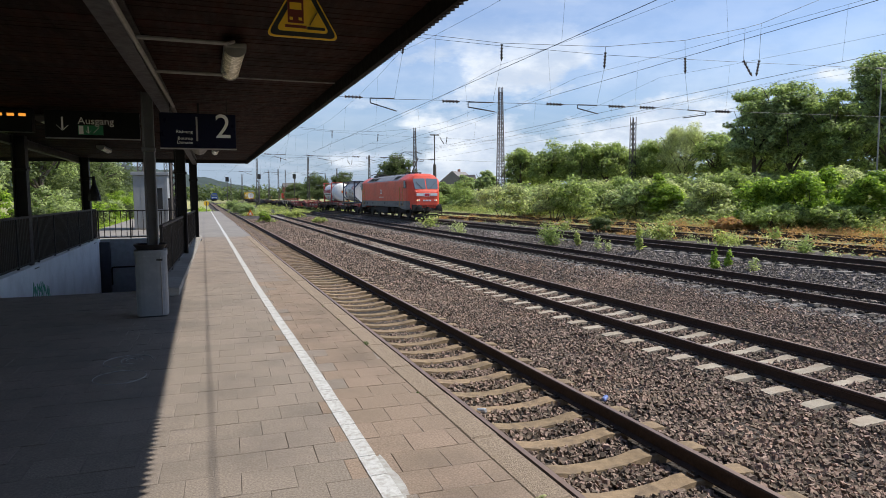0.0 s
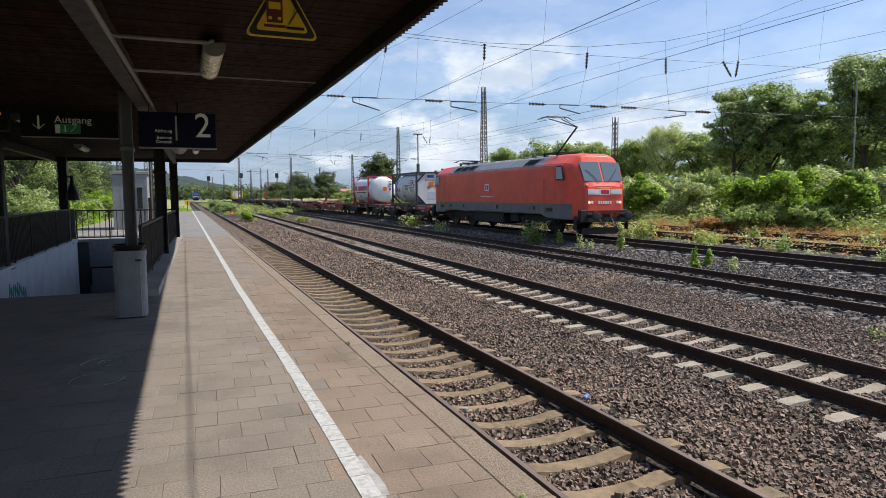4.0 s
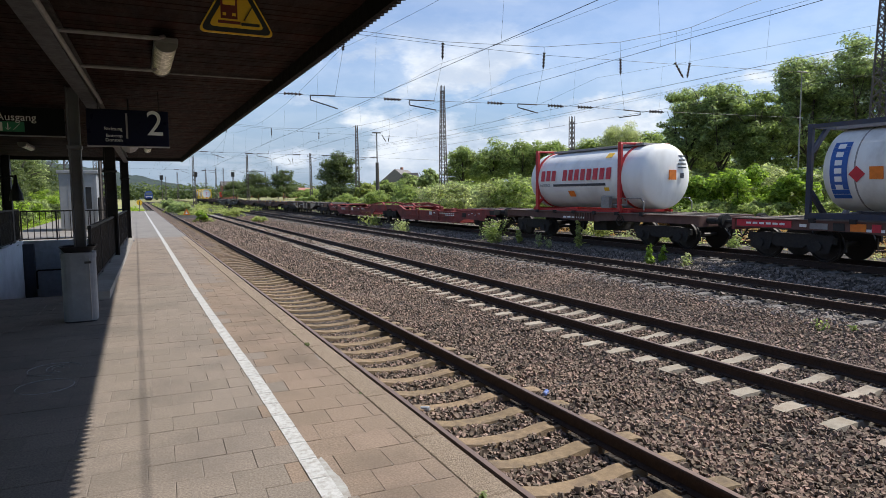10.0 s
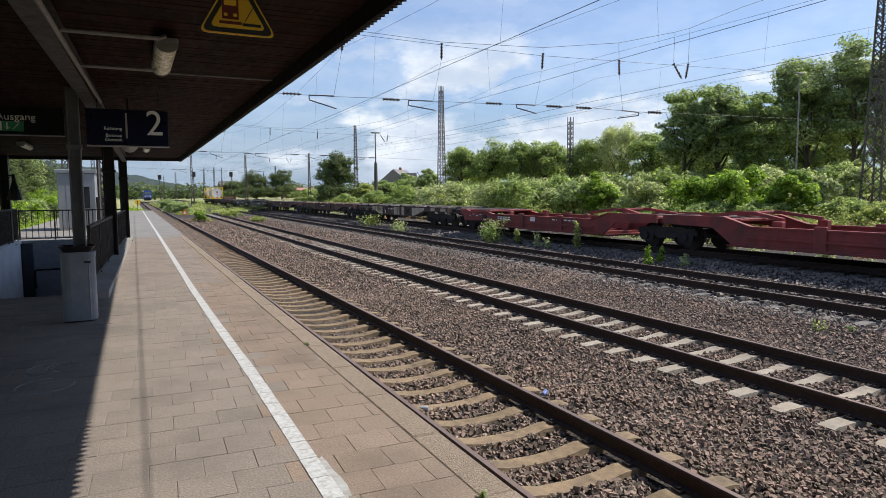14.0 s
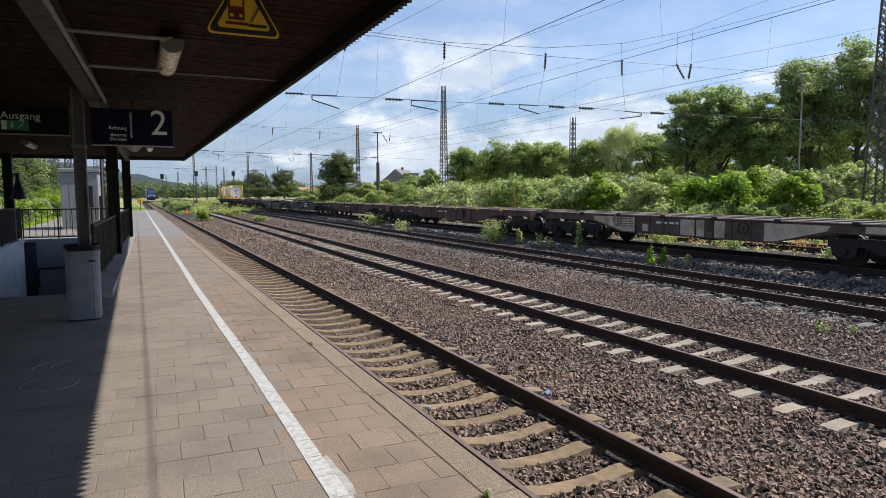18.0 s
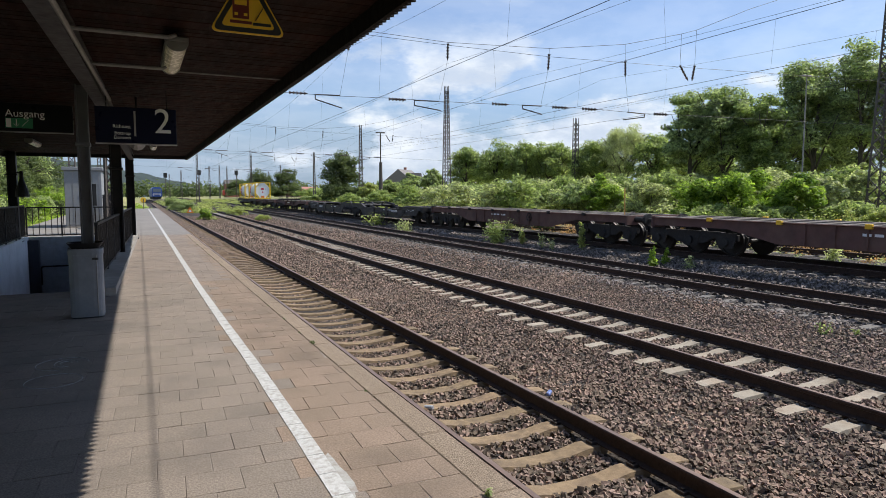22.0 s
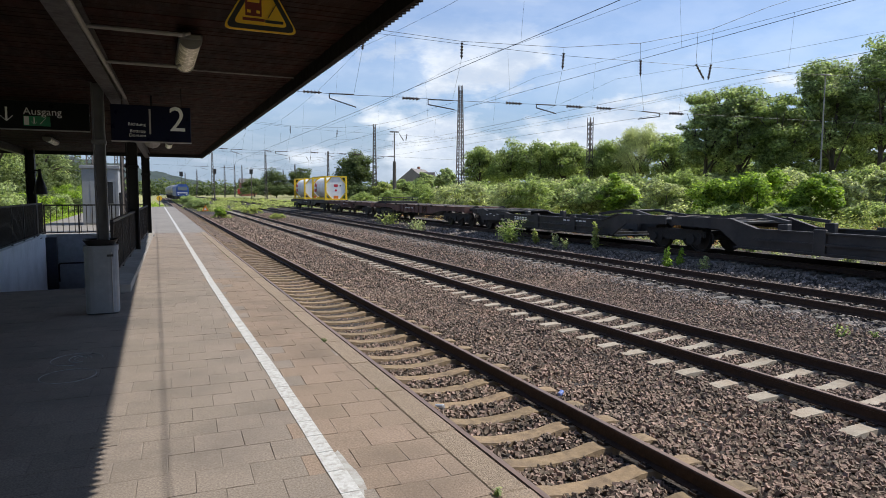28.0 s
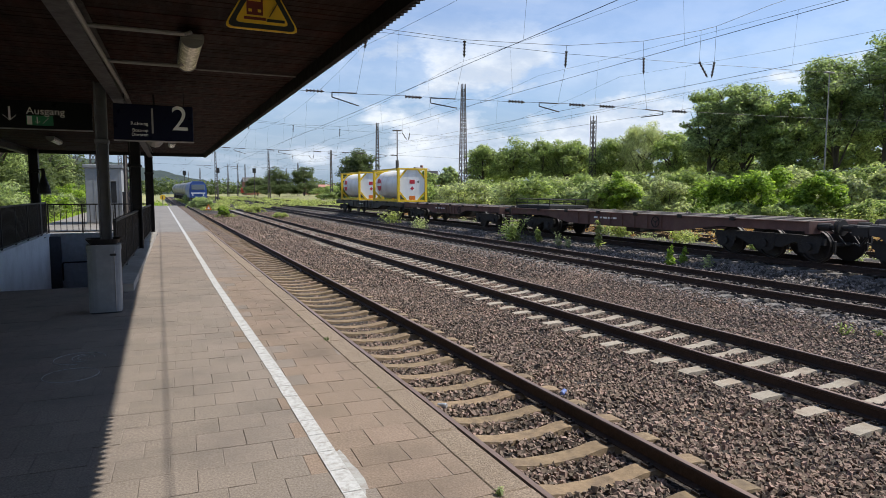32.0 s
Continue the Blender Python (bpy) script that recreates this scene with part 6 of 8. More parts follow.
# ---- plants ----
def leaf_cloud(name, centres, radii, count, size, material, parent=None, label="", flat=0.8, seed=0, stick=0.35, lift=1.1, droop=0.0, broad=False):
    """Many small leaves in clumps: each centre is a clump, leaves crowd its upper shell, thinner inside."""
    g = np.random.default_rng(seed)
    centres, radii = np.asarray(centres, float), np.asarray(radii, float)
    w = radii ** 2
    which = g.choice(len(centres), count, p=w / w.sum())
    d = g.normal(size=(count, 3))
    d /= np.linalg.norm(d, axis=1)[:, None]
    if not broad:
        d[:, 2] = np.where(d[:, 2] < 0, d[:, 2] * 0.55, d[:, 2])
    r = radii[which] * (1 - stick * g.random(count) ** 1.5) * (0.85 + 0.3 * g.random(count))
    p = centres[which] + d * r[:, None] * np.array([1, 1, flat])
    nrm = d * 0.9 + 0.7 * g.normal(size=(count, 3)) + np.array([0, 0, lift])
    nrm /= np.linalg.norm(nrm, axis=1)[:, None]
    t = np.cross(nrm, g.normal(size=(count, 3)))
    t /= np.linalg.norm(t, axis=1)[:, None]
    t[:, 2] -= droop
    t /= np.linalg.norm(t, axis=1)[:, None]
    b = np.cross(nrm, t)
    s = size * (0.6 + 0.8 * g.random(count))[:, None]
    if broad:
        v = np.stack([p - t * s, p - b * s * 0.45 + nrm * s * 0.1, p + t * s, p + b * s * 0.45 + nrm * s * 0.1], 1).reshape(-1, 3)
        return raw(name, v, np.arange(count * 4).reshape(-1, 4), material, parent, label)
    k = 0.6 - 0.35 * min(1.0, droop)
    v = np.stack([p + t * s, p - t * s * 0.8 + b * s * k, p - t * s * 0.8 - b * s * k], 1).reshape(-1, 3)
    return raw(name, v, np.arange(count * 3).reshape(-1, 3), material, parent, label)


def clumps(n, w, d, z0, z1, g, r0, r1, core=5, full=1.0):
    """Centres of leaf clumps that fill an uneven, lobed crown w wide and d deep, from z0 up to z1, and a few wide ones in its core."""
    lobes = g.normal(size=(9, 3))
    lobes /= np.linalg.norm(lobes, axis=1)[:, None]
    c, r = [], []
    zc, hz = (z0 + z1) / 2, (z1 - z0) / 2
    for i in range(n):
        u = g.normal(size=3)
        u /= np.linalg.norm(u)
        if u[2] < -0.6:
            u[2] *= -0.7
        k = (0.80 + 0.20 * max(0.0, float((lobes @ u).max())) ** 4) * (0.42 + 0.58 * g.random() ** 0.45)
        q = g.uniform(r0, r1)
        c.append((u[0] * max(0.1, w / 2 - q) * k, u[1] * max(0.1, d / 2 - q) * k, zc + u[2] * max(0.05, hz - q * 0.6) * k * full))
        r.append(q)
    for i in range(core):
        u = g.uniform(-0.4, 0.4, 3)
        c.append((u[0] * w / 2, u[1] * d / 2, zc + u[2] * hz))
        r.append(min(hz, w / 2) * 0.42)
    return c, r


def build_tree(x, y, h, w, material, label, leaves=16000, size=0.11, seed=1, trunk=0.25, z0=None, crown_from=0.2, droop=0.0):
    g = np.random.default_rng(seed)
    base = ground_height(x, y) if z0 is None else z0
    root = empty("tree", label, "tree", "trees behind the yard", m=pose(x, y, base))
    bm = bmesh.new()
    bend = (g.uniform(-0.3, 0.3), g.uniform(-0.3, 0.3))
    bar(bm, (0, 0, -0.3), (bend[0] * 0.4, bend[1] * 0.4, h * 0.3), trunk, 8, trunk * 0.75)
    bar(bm, (bend[0] * 0.4, bend[1] * 0.4, h * 0.3), (bend[0], bend[1], h * 0.7), trunk * 0.75, 8, trunk * 0.35)
    part("trunk", bm, M_BARK, root)
    for i in range(7):
        a = i * 0.9 + g.uniform(-0.3, 0.3)
        bm = bmesh.new()
        z = h * g.uniform(0.22, 0.5)
        mid = (math.cos(a) * w * 0.16, math.sin(a) * w * 0.16, z + h * 0.14)
        end = (math.cos(a) * w * 0.36, math.sin(a) * w * 0.36, z + h * g.uniform(0.2, 0.38))
        bar(bm, (bend[0] * 0.5, bend[1] * 0.5, z), mid, trunk * 0.42, 6, trunk * 0.3)
        bar(bm, mid, end, trunk * 0.3, 6, trunk * 0.1)
        twig = (mid[0] * 1.6 - mid[1] * 0.5, mid[1] * 1.6 + mid[0] * 0.5, mid[2] + h * 0.2)
        bar(bm, mid, twig, trunk * 0.2, 5, trunk * 0.07)
        part("limb", bm, M_BARK, root)
    c, r = clumps(int(85), w, w * 0.9, h * crown_from, h, g, w * 0.06, w * 0.135)
    leaf_cloud("crown", c, r, leaves, size, material, root, seed=seed, stick=0.5, droop=droop)
    return root


def build_bush(x, y, h, w, material, label, leaves=6000, size=0.06, seed=1, d=None, name="bush", group="bushes of the yard", droop=0.0):
    g = np.random.default_rng(seed)
    root = empty(name, label, name, group, m=pose(x, y, ground_height(x, y)))
    c, r = clumps(40, w, d or w, -0.15 * h, h, g, min(w, h * 2) * 0.06, min(w, h * 2) * 0.13, 3)
    bm = bmesh.new()
    for i in range(6):
        e = c[i * 3]
        bar(bm, (e[0] * 0.2, e[1] * 0.2, -0.1), e, 0.03, 5, 0.01)
    part("branchwork", bm, M_BARK, root)
    leaf_cloud("foliage", c, r, leaves, size, material, root, seed=seed, stick=0.5, droop=droop)
    return root


def polar(px_angle, dist):
    """A place seen under an angle to the right of the tracks' direction, so far off."""
    return dist * math.sin(radians(px_angle)), dist * math.cos(radians(px_angle))

# ---- railings, signs and booth on the platform ----
def tube(bm, pts, r, sides=5):
    """One connected tube along a line of points."""
    pts = [Vector(p) for p in pts]
    rings = []
    for i, p in enumerate(pts):
        d = (pts[min(i + 1, len(pts) - 1)] - pts[max(i - 1, 0)]).normalized()
        u = d.cross(Vector((0, 0, 1))).normalized() if abs(d.z) < 0.95 else Vector((1, 0, 0))
        v = d.cross(u)
        rings.append([bm.verts.new(p + r * (math.cos(a) * u + math.sin(a) * v)) for a in [2 * math.pi * k / sides for k in range(sides)]])
    for a, b in zip(rings, rings[1:]):
        for k in range(sides):
            bm.faces.new((a[k], a[(k + 1) % sides], b[(k + 1) % sides], b[k]))


M_RAILPANEL = mat("railing_bars", (0.035, 0.027, 0.023), (0.024, 0.019, 0.016), 4, 0.6, bump=0.1, stain=(0.06, 0.04, 0.025), sscale=2, samount=0.4)


def panel_fence(p0, p1, z0, height, n_posts, label, pitch=0.13, w=0.013, name="railing"):
    """A railing with upright bars between its posts."""
    root = empty(name, label, "railing", "railings round the stairwell")
    p0, p1 = Vector(p0), Vector(p1)
    for i in range(n_posts):
        p = p0.lerp(p1, i / (n_posts - 1))
        bm = bmesh.new()
        box(bm, p.x - 0.025, p.x + 0.025, p.y - 0.025, p.y + 0.025, z0, z0 + height, 0.004)
        part("post", bm, M_STEEL, root)
    bm = bmesh.new()
    beam_between(bm, (p0.x, p0.y, z0 + height), (p1.x, p1.y, z0 + height), 0.06, 0.05)
    part("handrail", bm, M_STEEL, root)
    bm = bmesh.new()
    beam_between(bm, (p0.x, p0.y, z0 + 0.06), (p1.x, p1.y, z0 + 0.06), 0.04, 0.04)
    part("bottom_rail", bm, M_STEEL, root)
    length = (p1 - p0).length
    n = int(length / pitch)
    bm = bmesh.new()
    box(bm, -w, w, -w, w, z0 + 0.06, z0 + height - 0.02)
    me = bpy.data.meshes.new("bar")
    bm.to_mesh(me)
    bm.free()
    me.materials.append(M_RAILPANEL)
    for k in range(1, n):
        q = p0.lerp(p1, k / n)
        place("bar", me, root, pose(q.x, q.y, 0))
    return root


panel_fence((-3.9, 12.8, 0), (-3.9, 28.0, 0), PLAT_Z + 0.09, 1.16, 9, "dark brown steel railing with close upright bars along the stairwell")
panel_fence((-0.74, 12.9, 0), (-0.29, 27.6, 0), PLAT_Z + 0.13, 1.03, 8, "dark brown steel railing with close upright bars on a concrete kerb")
panel_fence((-3.85, 28.12, 0), (-0.45, 28.12, 0), PLAT_Z + 0.08, 1.10, 4, "black steel railing with thin upright bars", 0.19, 0.012)


def build_subway_rail():
    root = empty("stair_handrail", "dark tubular handrail down the stairs", "handrail")
    bm = bmesh.new()
    p = [(-3.42, 27.85, -0.95), (-3.42, 27.85, -0.30), (-3.36, 27.85, -0.26), (-1.1, 27.85, -0.26)]
    for a, b in zip(p, p[1:]):
        bar(bm, a, b, 0.03, 8)
    part("rail", bm, M_STEEL, root)
    for x in (-2.9, -2.0, -1.1):
        bm = bmesh.new()
        bar(bm, (x, 27.85, -0.26), (x, 28.0, -0.30), 0.015, 6)
        part("bracket", bm, M_STEEL, root)
    gr = empty("graffiti", "green sprayed scrawl on the white stairwell wall", "graffiti")
    g = np.random.default_rng(5)
    for k in range(9):
        y = 17.35 + 0.19 * k
        z = 0.28 - 0.03 * k
        # each stroke is a bent line of its own
        bm = bmesh.new()
        q = [(y - 0.10 + g.uniform(-0.05, 0.05), z - 0.24), (y + g.uniform(-0.05, 0.05), z + g.uniform(0.1, 0.27)), (y + 0.10, z + g.uniform(-0.15, 0.05)), (y + 0.2, z - g.uniform(0.0, 0.22))]
        for a, b in zip(q, q[1:]):
            beam_between(bm, (-3.797, *a), (-3.797, *b), 0.008, 0.04)
        part("stroke", bm, M_GREENPAINT, gr)


M_GREENPAINT = mat("spray_green", (0.05, 0.42, 0.22), rough=0.6, bump=0.0)
build_subway_rail()


def hang_rods(root, xs, y, z0, z1):
    for x in xs:
        bm = bmesh.new()
        bar(bm, (x, y, z0), (x, y, z1), 0.006, 6)
        part("hanger", bm, M_STEEL, root)


FACE = Matrix(((1, 0, 0, 0), (0, 0, -1, 0), (0, 1, 0, 0), (0, 0, 0, 1)))


def build_signs():
    # platform number board
    root = empty("platform_sign", "dark blue hanging sign with a white platform number", "sign")
    bm = bmesh.new()
    box(bm, -0.54, 0.50, 10.10, 10.20, 3.17, 3.67, 0.008)
    board = part("board", bm, M_SIGNBLUE, root)
    bm = bmesh.new()
    box(bm, -0.545, 0.505, 10.095, 10.205, 3.155, 3.169)
    part("trim", bm, M_PIPE, root, "pale lower edge")
    y = 10.094
    text("number", "2", 0.50, M_SIGNWHITE, board, Matrix.Translation((0.20, y, 3.475)) @ FACE, "large white figure", squeeze=0.95)
    bm = bmesh.new()
    box(bm, -0.055, -0.03, y, y + 0.005, 3.27, 3.62)
    part("divider", bm, M_PIPE, board)
    for body, z in (("Richtung", 3.40), ("Bottrop", 3.305), ("Dorsten", 3.245)):
        text("lettering", body, 0.064, M_SIGNWHITE, board, Matrix.Translation((-0.10, y, z)) @ FACE, "small white lettering", "RIGHT")
    hang_rods(root, (-0.4, 0.38), 10.19, 3.66, 3.95)
    # way out board
    root = empty("exit_sign", "black hanging sign with white way-out lettering and a green pictogram", "sign")
    bm = bmesh.new()
    box(bm, -2.42, -0.98, 12.40, 12.50, 3.47, 3.92, 0.008)
    board = part("board", bm, M_SIGNBLACK, root)
    bm = bmesh.new()
    box(bm, -2.42, -0.98, 12.395, 12.505, 3.455, 3.468)
    part("trim", bm, M_PIPE, root)
    y = 12.394
    text("lettering", "Ausgang", 0.165, M_SIGNWHITE, board, Matrix.Translation((-1.93, y, 3.75)) @ FACE, "white lettering")
    bm = bmesh.new()
    box(bm, -2.175, -2.145, y, y + 0.005, 3.60, 3.81)
    for s in (-1, 1):
        beam_between(bm, (-2.16, y + 0.002, 3.585), (-2.16 + s * 0.09, y + 0.002, 3.675), 0.03, 0.006)
    part("arrow", bm, M_SIGNWHITE, board, "white down arrow")
    bm = bmesh.new()
    box(bm, -1.93, -1.55, y, y + 0.005, 3.52, 3.68)
    pic = part("pictogram", bm, M_GREEN, board, "green exit pictogram")
    bm = bmesh.new()
    box(bm, -1.92, -1.85, y - 0.003, y, 3.53, 3.67)
    part("door_mark", bm, M_SIGNWHITE, pic)
    bm = bmesh.new()
    box(bm, -1.785, -1.77, y - 0.003, y, 3.56, 3.66)
    for s in (-1, 1):
        beam_between(bm, (-1.777, y - 0.001, 3.545), (-1.777 + s * 0.04, y - 0.001, 3.59), 0.014, 0.004)
    beam_between(bm, (-1.70, y - 0.001, 3.55), (-1.61, y - 0.001, 3.65), 0.03, 0.004)
    part("arrow_mark", bm, M_SIGNWHITE, pic)
    # train display
    root = empty("train_display", "black train display with glowing amber characters", "display")
    bm = bmesh.new()
    box(bm, -4.3, -2.60, 12.40, 12.65, 3.55, 3.93, 0.01)
    part("housing", bm, M_SIGNBLACK, root)
    amber = glow("amber", (1.0, 0.38, 0.05), 0.8)
    for k in range(9):
        bm = bmesh.new()
        box(bm, -4.1 + 0.165 * k, -4.0 + 0.165 * k, 12.392, 12.40, 3.80, 3.845)
        part("amber_bar", bm, amber, root, "amber lit bar")
    hang_rods(root, (-4.1, -2.8), 12.5, 3.93, 3.95)
    # warning triangle
    root = empty("warning_sign", "yellow warning triangle with a black train symbol hung under the canopy", "warning sign")
    y = 4.90
    tri = [(0.465, 3.62), (1.015, 3.62), (0.74, 4.10)]

    def shrink(k, base=tri):
        cx, cz = sum(p[0] for p in base) / 3, sum(p[1] for p in base) / 3
        return [(cx + (p[0] - cx) * k, cz + (p[1] - cz) * k) for p in base]

    def rounded(pts, r=0.12):
        out = []
        for i in range(3):
            p, a, b = Vector(pts[i]), Vector(pts[i - 1]), Vector(pts[(i + 1) % 3])
            for k in range(5):
                t = k / 4
                q = (1 - t) ** 2 * p.lerp(a, r) + 2 * t * (1 - t) * p + t * t * p.lerp(b, r)
                out.append((q.x, q.y))
        return out

    for nm, k, d, m, lb in (("plate", 1.0, 0.0, M_YELLOW, "yellow plate"), ("border", 0.93, 0.003, M_BLACK, "black border"), ("field", 0.72, 0.006, M_YELLOW, "yellow field")):
        bm = bmesh.new()
        extrude(bm, rounded(shrink(k)), "y", y - d, y + 0.012 - d * 1.2)
        part(nm, bm, m, root, lb)
    bm = bmesh.new()
    box(bm, 0.630, 0.745, y - 0.012, y - 0.006, 3.725, 3.90)
    box(bm, 0.61, 0.765, y - 0.012, y - 0.006, 3.69, 3.71)
    part("train_mark", bm, mat("mark_dark_red", (0.16, 0.02, 0.015), rough=0.5, bump=0.0), root, "dark train symbol")
    bm = bmesh.new()
    box(bm, 0.645, 0.730, y - 0.015, y - 0.012, 3.82, 3.87)
    part("train_window", bm, M_YELLOW, root)
    for x in (0.655, 0.72):
        bm = bmesh.new()
        box(bm, x - 0.012, x + 0.012, y - 0.015, y - 0.012, 3.745, 3.765)
        part("train_light", bm, M_YELLOW, root)
    bm = bmesh.new()
    beam_between(bm, (0.79, y - 0.009, 3.72), (0.86, y - 0.009, 3.84), 0.03, 0.006)
    box(bm, 0.77, 0.90, y - 0.012, y - 0.006, 3.685, 3.705)
    part("slip_mark", bm, M_BLACK, root, "black slanting mark")
    # small round lamps and a loudspeaker behind the number board
    for yy in (13.6, 16.0):
        root = empty("round_lamp", "small round white lamp under the canopy", "lamp", "round lamps")
        bm = bmesh.new()
        lathe(bm, [(3.95, 0.11), (3.90, 0.11), (3.87, 0.10), (3.83, 0.06), (3.815, 0.01)], "z", 14, (0.5, yy, 0))
        part("globe", bm, M_LAMP, root, smooth=True)
    root = empty("loudspeaker", "grey horn loudspeaker on a bent bracket", "loudspeaker")
    bm = bmesh.new()
    lathe(bm, [(11.0, 0.05), (11.15, 0.06), (11.4, 0.13), (11.42, 0.13)], "y", 12, (-0.02, 0, 3.28))
    part("horn", bm, M_PIPE, root)
    bm = bmesh.new()
    bar(bm, (-0.02, 11.1, 3.30), (-0.02, 11.1, 3.95), 0.015, 6)
    part("bracket", bm, M_STEEL, root)


build_signs()


def build_booth():
    root = empty("service_booth", "light grey sheet-metal service booth with a flat roof", "booth")
    bm = bmesh.new()
    box(bm, -3.38, -1.72, 37.0, 40.0, PLAT_Z + 0.08, 3.62, 0.02)
    wall = part("wall", bm, M_BOOTH, root)
    bm = bmesh.new()
    box(bm, -3.47, -1.63, 36.92, 40.08, 3.622, 3.8, 0.02)
    part("roof", bm, M_BOOTH, root, "pale flat roof edge")
    bm = bmesh.new()
    box(bm, -3.38, -1.72, 37.0, 40.0, PLAT_Z, PLAT_Z + 0.078)
    part("plinth", bm, M_CONCRETE, root)
    bm = bmesh.new()
    box(bm, -2.23, -1.98, 36.985, 36.998, 1.85, 2.95)
    win = part("window", bm, M_BLACK, wall, "dark window")
    bm = bmesh.new()
    box(bm, -2.30, -1.93, 36.90, 36.984, 2.95, 3.02)
    part("window_hood", bm, M_BOOTH, win)
    for x in (-3.0, -2.45, -1.85):
        bm = bmesh.new()
        box(bm, x - 0.008, x + 0.008, 36.99, 36.999, PLAT_Z + 0.1, 3.58)
        part("seam", bm, M_PIPE, wall)
    root = empty("switch_cabinet", "dark grey switch cabinet on the platform", "cabinet")
    bm = bmesh.new()
    box(bm, -1.65, -0.85, 35.6, 36.3, PLAT_Z, 2.42, 0.015)
    body = part("body", bm, M_STEEL, root)
    bm = bmesh.new()
    box(bm, -1.62, -1.26, 35.585, 35.598, PLAT_Z + 0.1, 2.38)
    part("door", bm, M_STEEL, root)
    bm = bmesh.new()
    box(bm, -1.24, -0.88, 35.585, 35.598, PLAT_Z + 0.1, 2.38)
    part("door", bm, M_STEEL, root)


build_booth()


def build_chalk():
    root = empty("chalk_drawing", "faint white chalk ovals drawn on the pavers", "drawing")
    for cx, cy, rx, ry, turns in ((-0.79, 6.61, 0.23, 0.24, 1.0), (-0.78, 7.25, 0.23, 0.25, 0.75), (-0.75, 7.26, 0.10, 0.15, 0.8), (-0.75, 7.26, 0.05, 0.08, 0.7)):
        bm = bmesh.new()
        n = 26
        p = [(cx + rx * math.cos(2 * math.pi * turns * k / n), cy + ry * math.sin(2 * math.pi * turns * k / n), PLAT_Z + 0.002) for k in range(n + 1)]
        tube(bm, p, 0.004, 4)
        part("stroke", bm, M_CHALK, root)


M_CHALK = mat("chalk", (0.50, 0.49, 0.47), (0.2, 0.19, 0.18), 30, 0.95, bump=0.0)
build_chalk()


# ---- overhead line ----
def lattice_mast(x, y, z, h, w0, w1, label, pitch=1.0, name="lattice_mast", leg=0.10, lace=0.05):
    root = empty(name, label, "mast", "overhead line masts", m=pose(x, y, z))

    def half(t):
        return (w0 + (w1 - w0) * t / h) / 2

    for sx in (-1, 1):
        for sy in (-1, 1):
            bm = bmesh.new()
            beam_between(bm, (sx * half(0), sy * half(0), -0.5), (sx * half(h), sy * half(h), h), leg, leg)
            part("leg", bm, M_MAST, root)
    k = 0.3
    side = 1
    bm = bmesh.new()
    while k < h - pitch * 0.5:
        k2 = min(h, k + pitch * (0.6 + 0.4 * (1 - k / h)) * max(0.7, half(k) * 2))
        for f in range(4):
            c, s = ((1, 0), (0, 1), (-1, 0), (0, -1))[f]
            u0, u1 = half(k), half(k2)
            a = (c * u0 - s * side * u0, s * u0 + c * side * u0, k)
            b = (c * u1 + s * side * u1, s * u1 - c * side * u1, k2)
            beam_between(bm, a, b, lace, lace)
            a = (c * u0 + s * side * u0, s * u0 - c * side * u0, k)
            b = (c * u1 - s * side * u1, s * u1 + c * side * u1, k2)
            beam_between(bm, a, b, lace, lace)
        side = -side
        k = k2
    part("lattice", bm, M_MAST, root)
    bm = bmesh.new()
    box(bm, -w0 * 0.7, w0 * 0.7, -w0 * 0.7, w0 * 0.7, -0.6, 0.15, 0.02)
    part("foot", bm, M_CONCRETE, root)
    return root


def insulator(bm, a, b, r=0.09):
    a, b = Vector(a), Vector(b)
    n = 5
    for k in range(n):
        p, q = a.lerp(b, k / n), a.lerp(b, (k + 0.5) / n)
        bar(bm, p, q, r, 8, r * 0.55)
        bar(bm, q, a.lerp(b, (k + 1) / n), 0.03, 6)


SPAN_A, SPAN_B = Vector((-1.06, 31.1, 0)), Vector((39.3, 22.8, 0))
lattice_mast(SPAN_A.x, SPAN_A.y, PLAT_Z, 11.0, 0.48, 0.36, "slim lattice mast beside the service booth", 0.9)
lattice_mast(SPAN_B.x, SPAN_B.y, 0.75, 13.2, 1.25, 0.5, "tall brown lattice mast of the overhead line", 1.0)


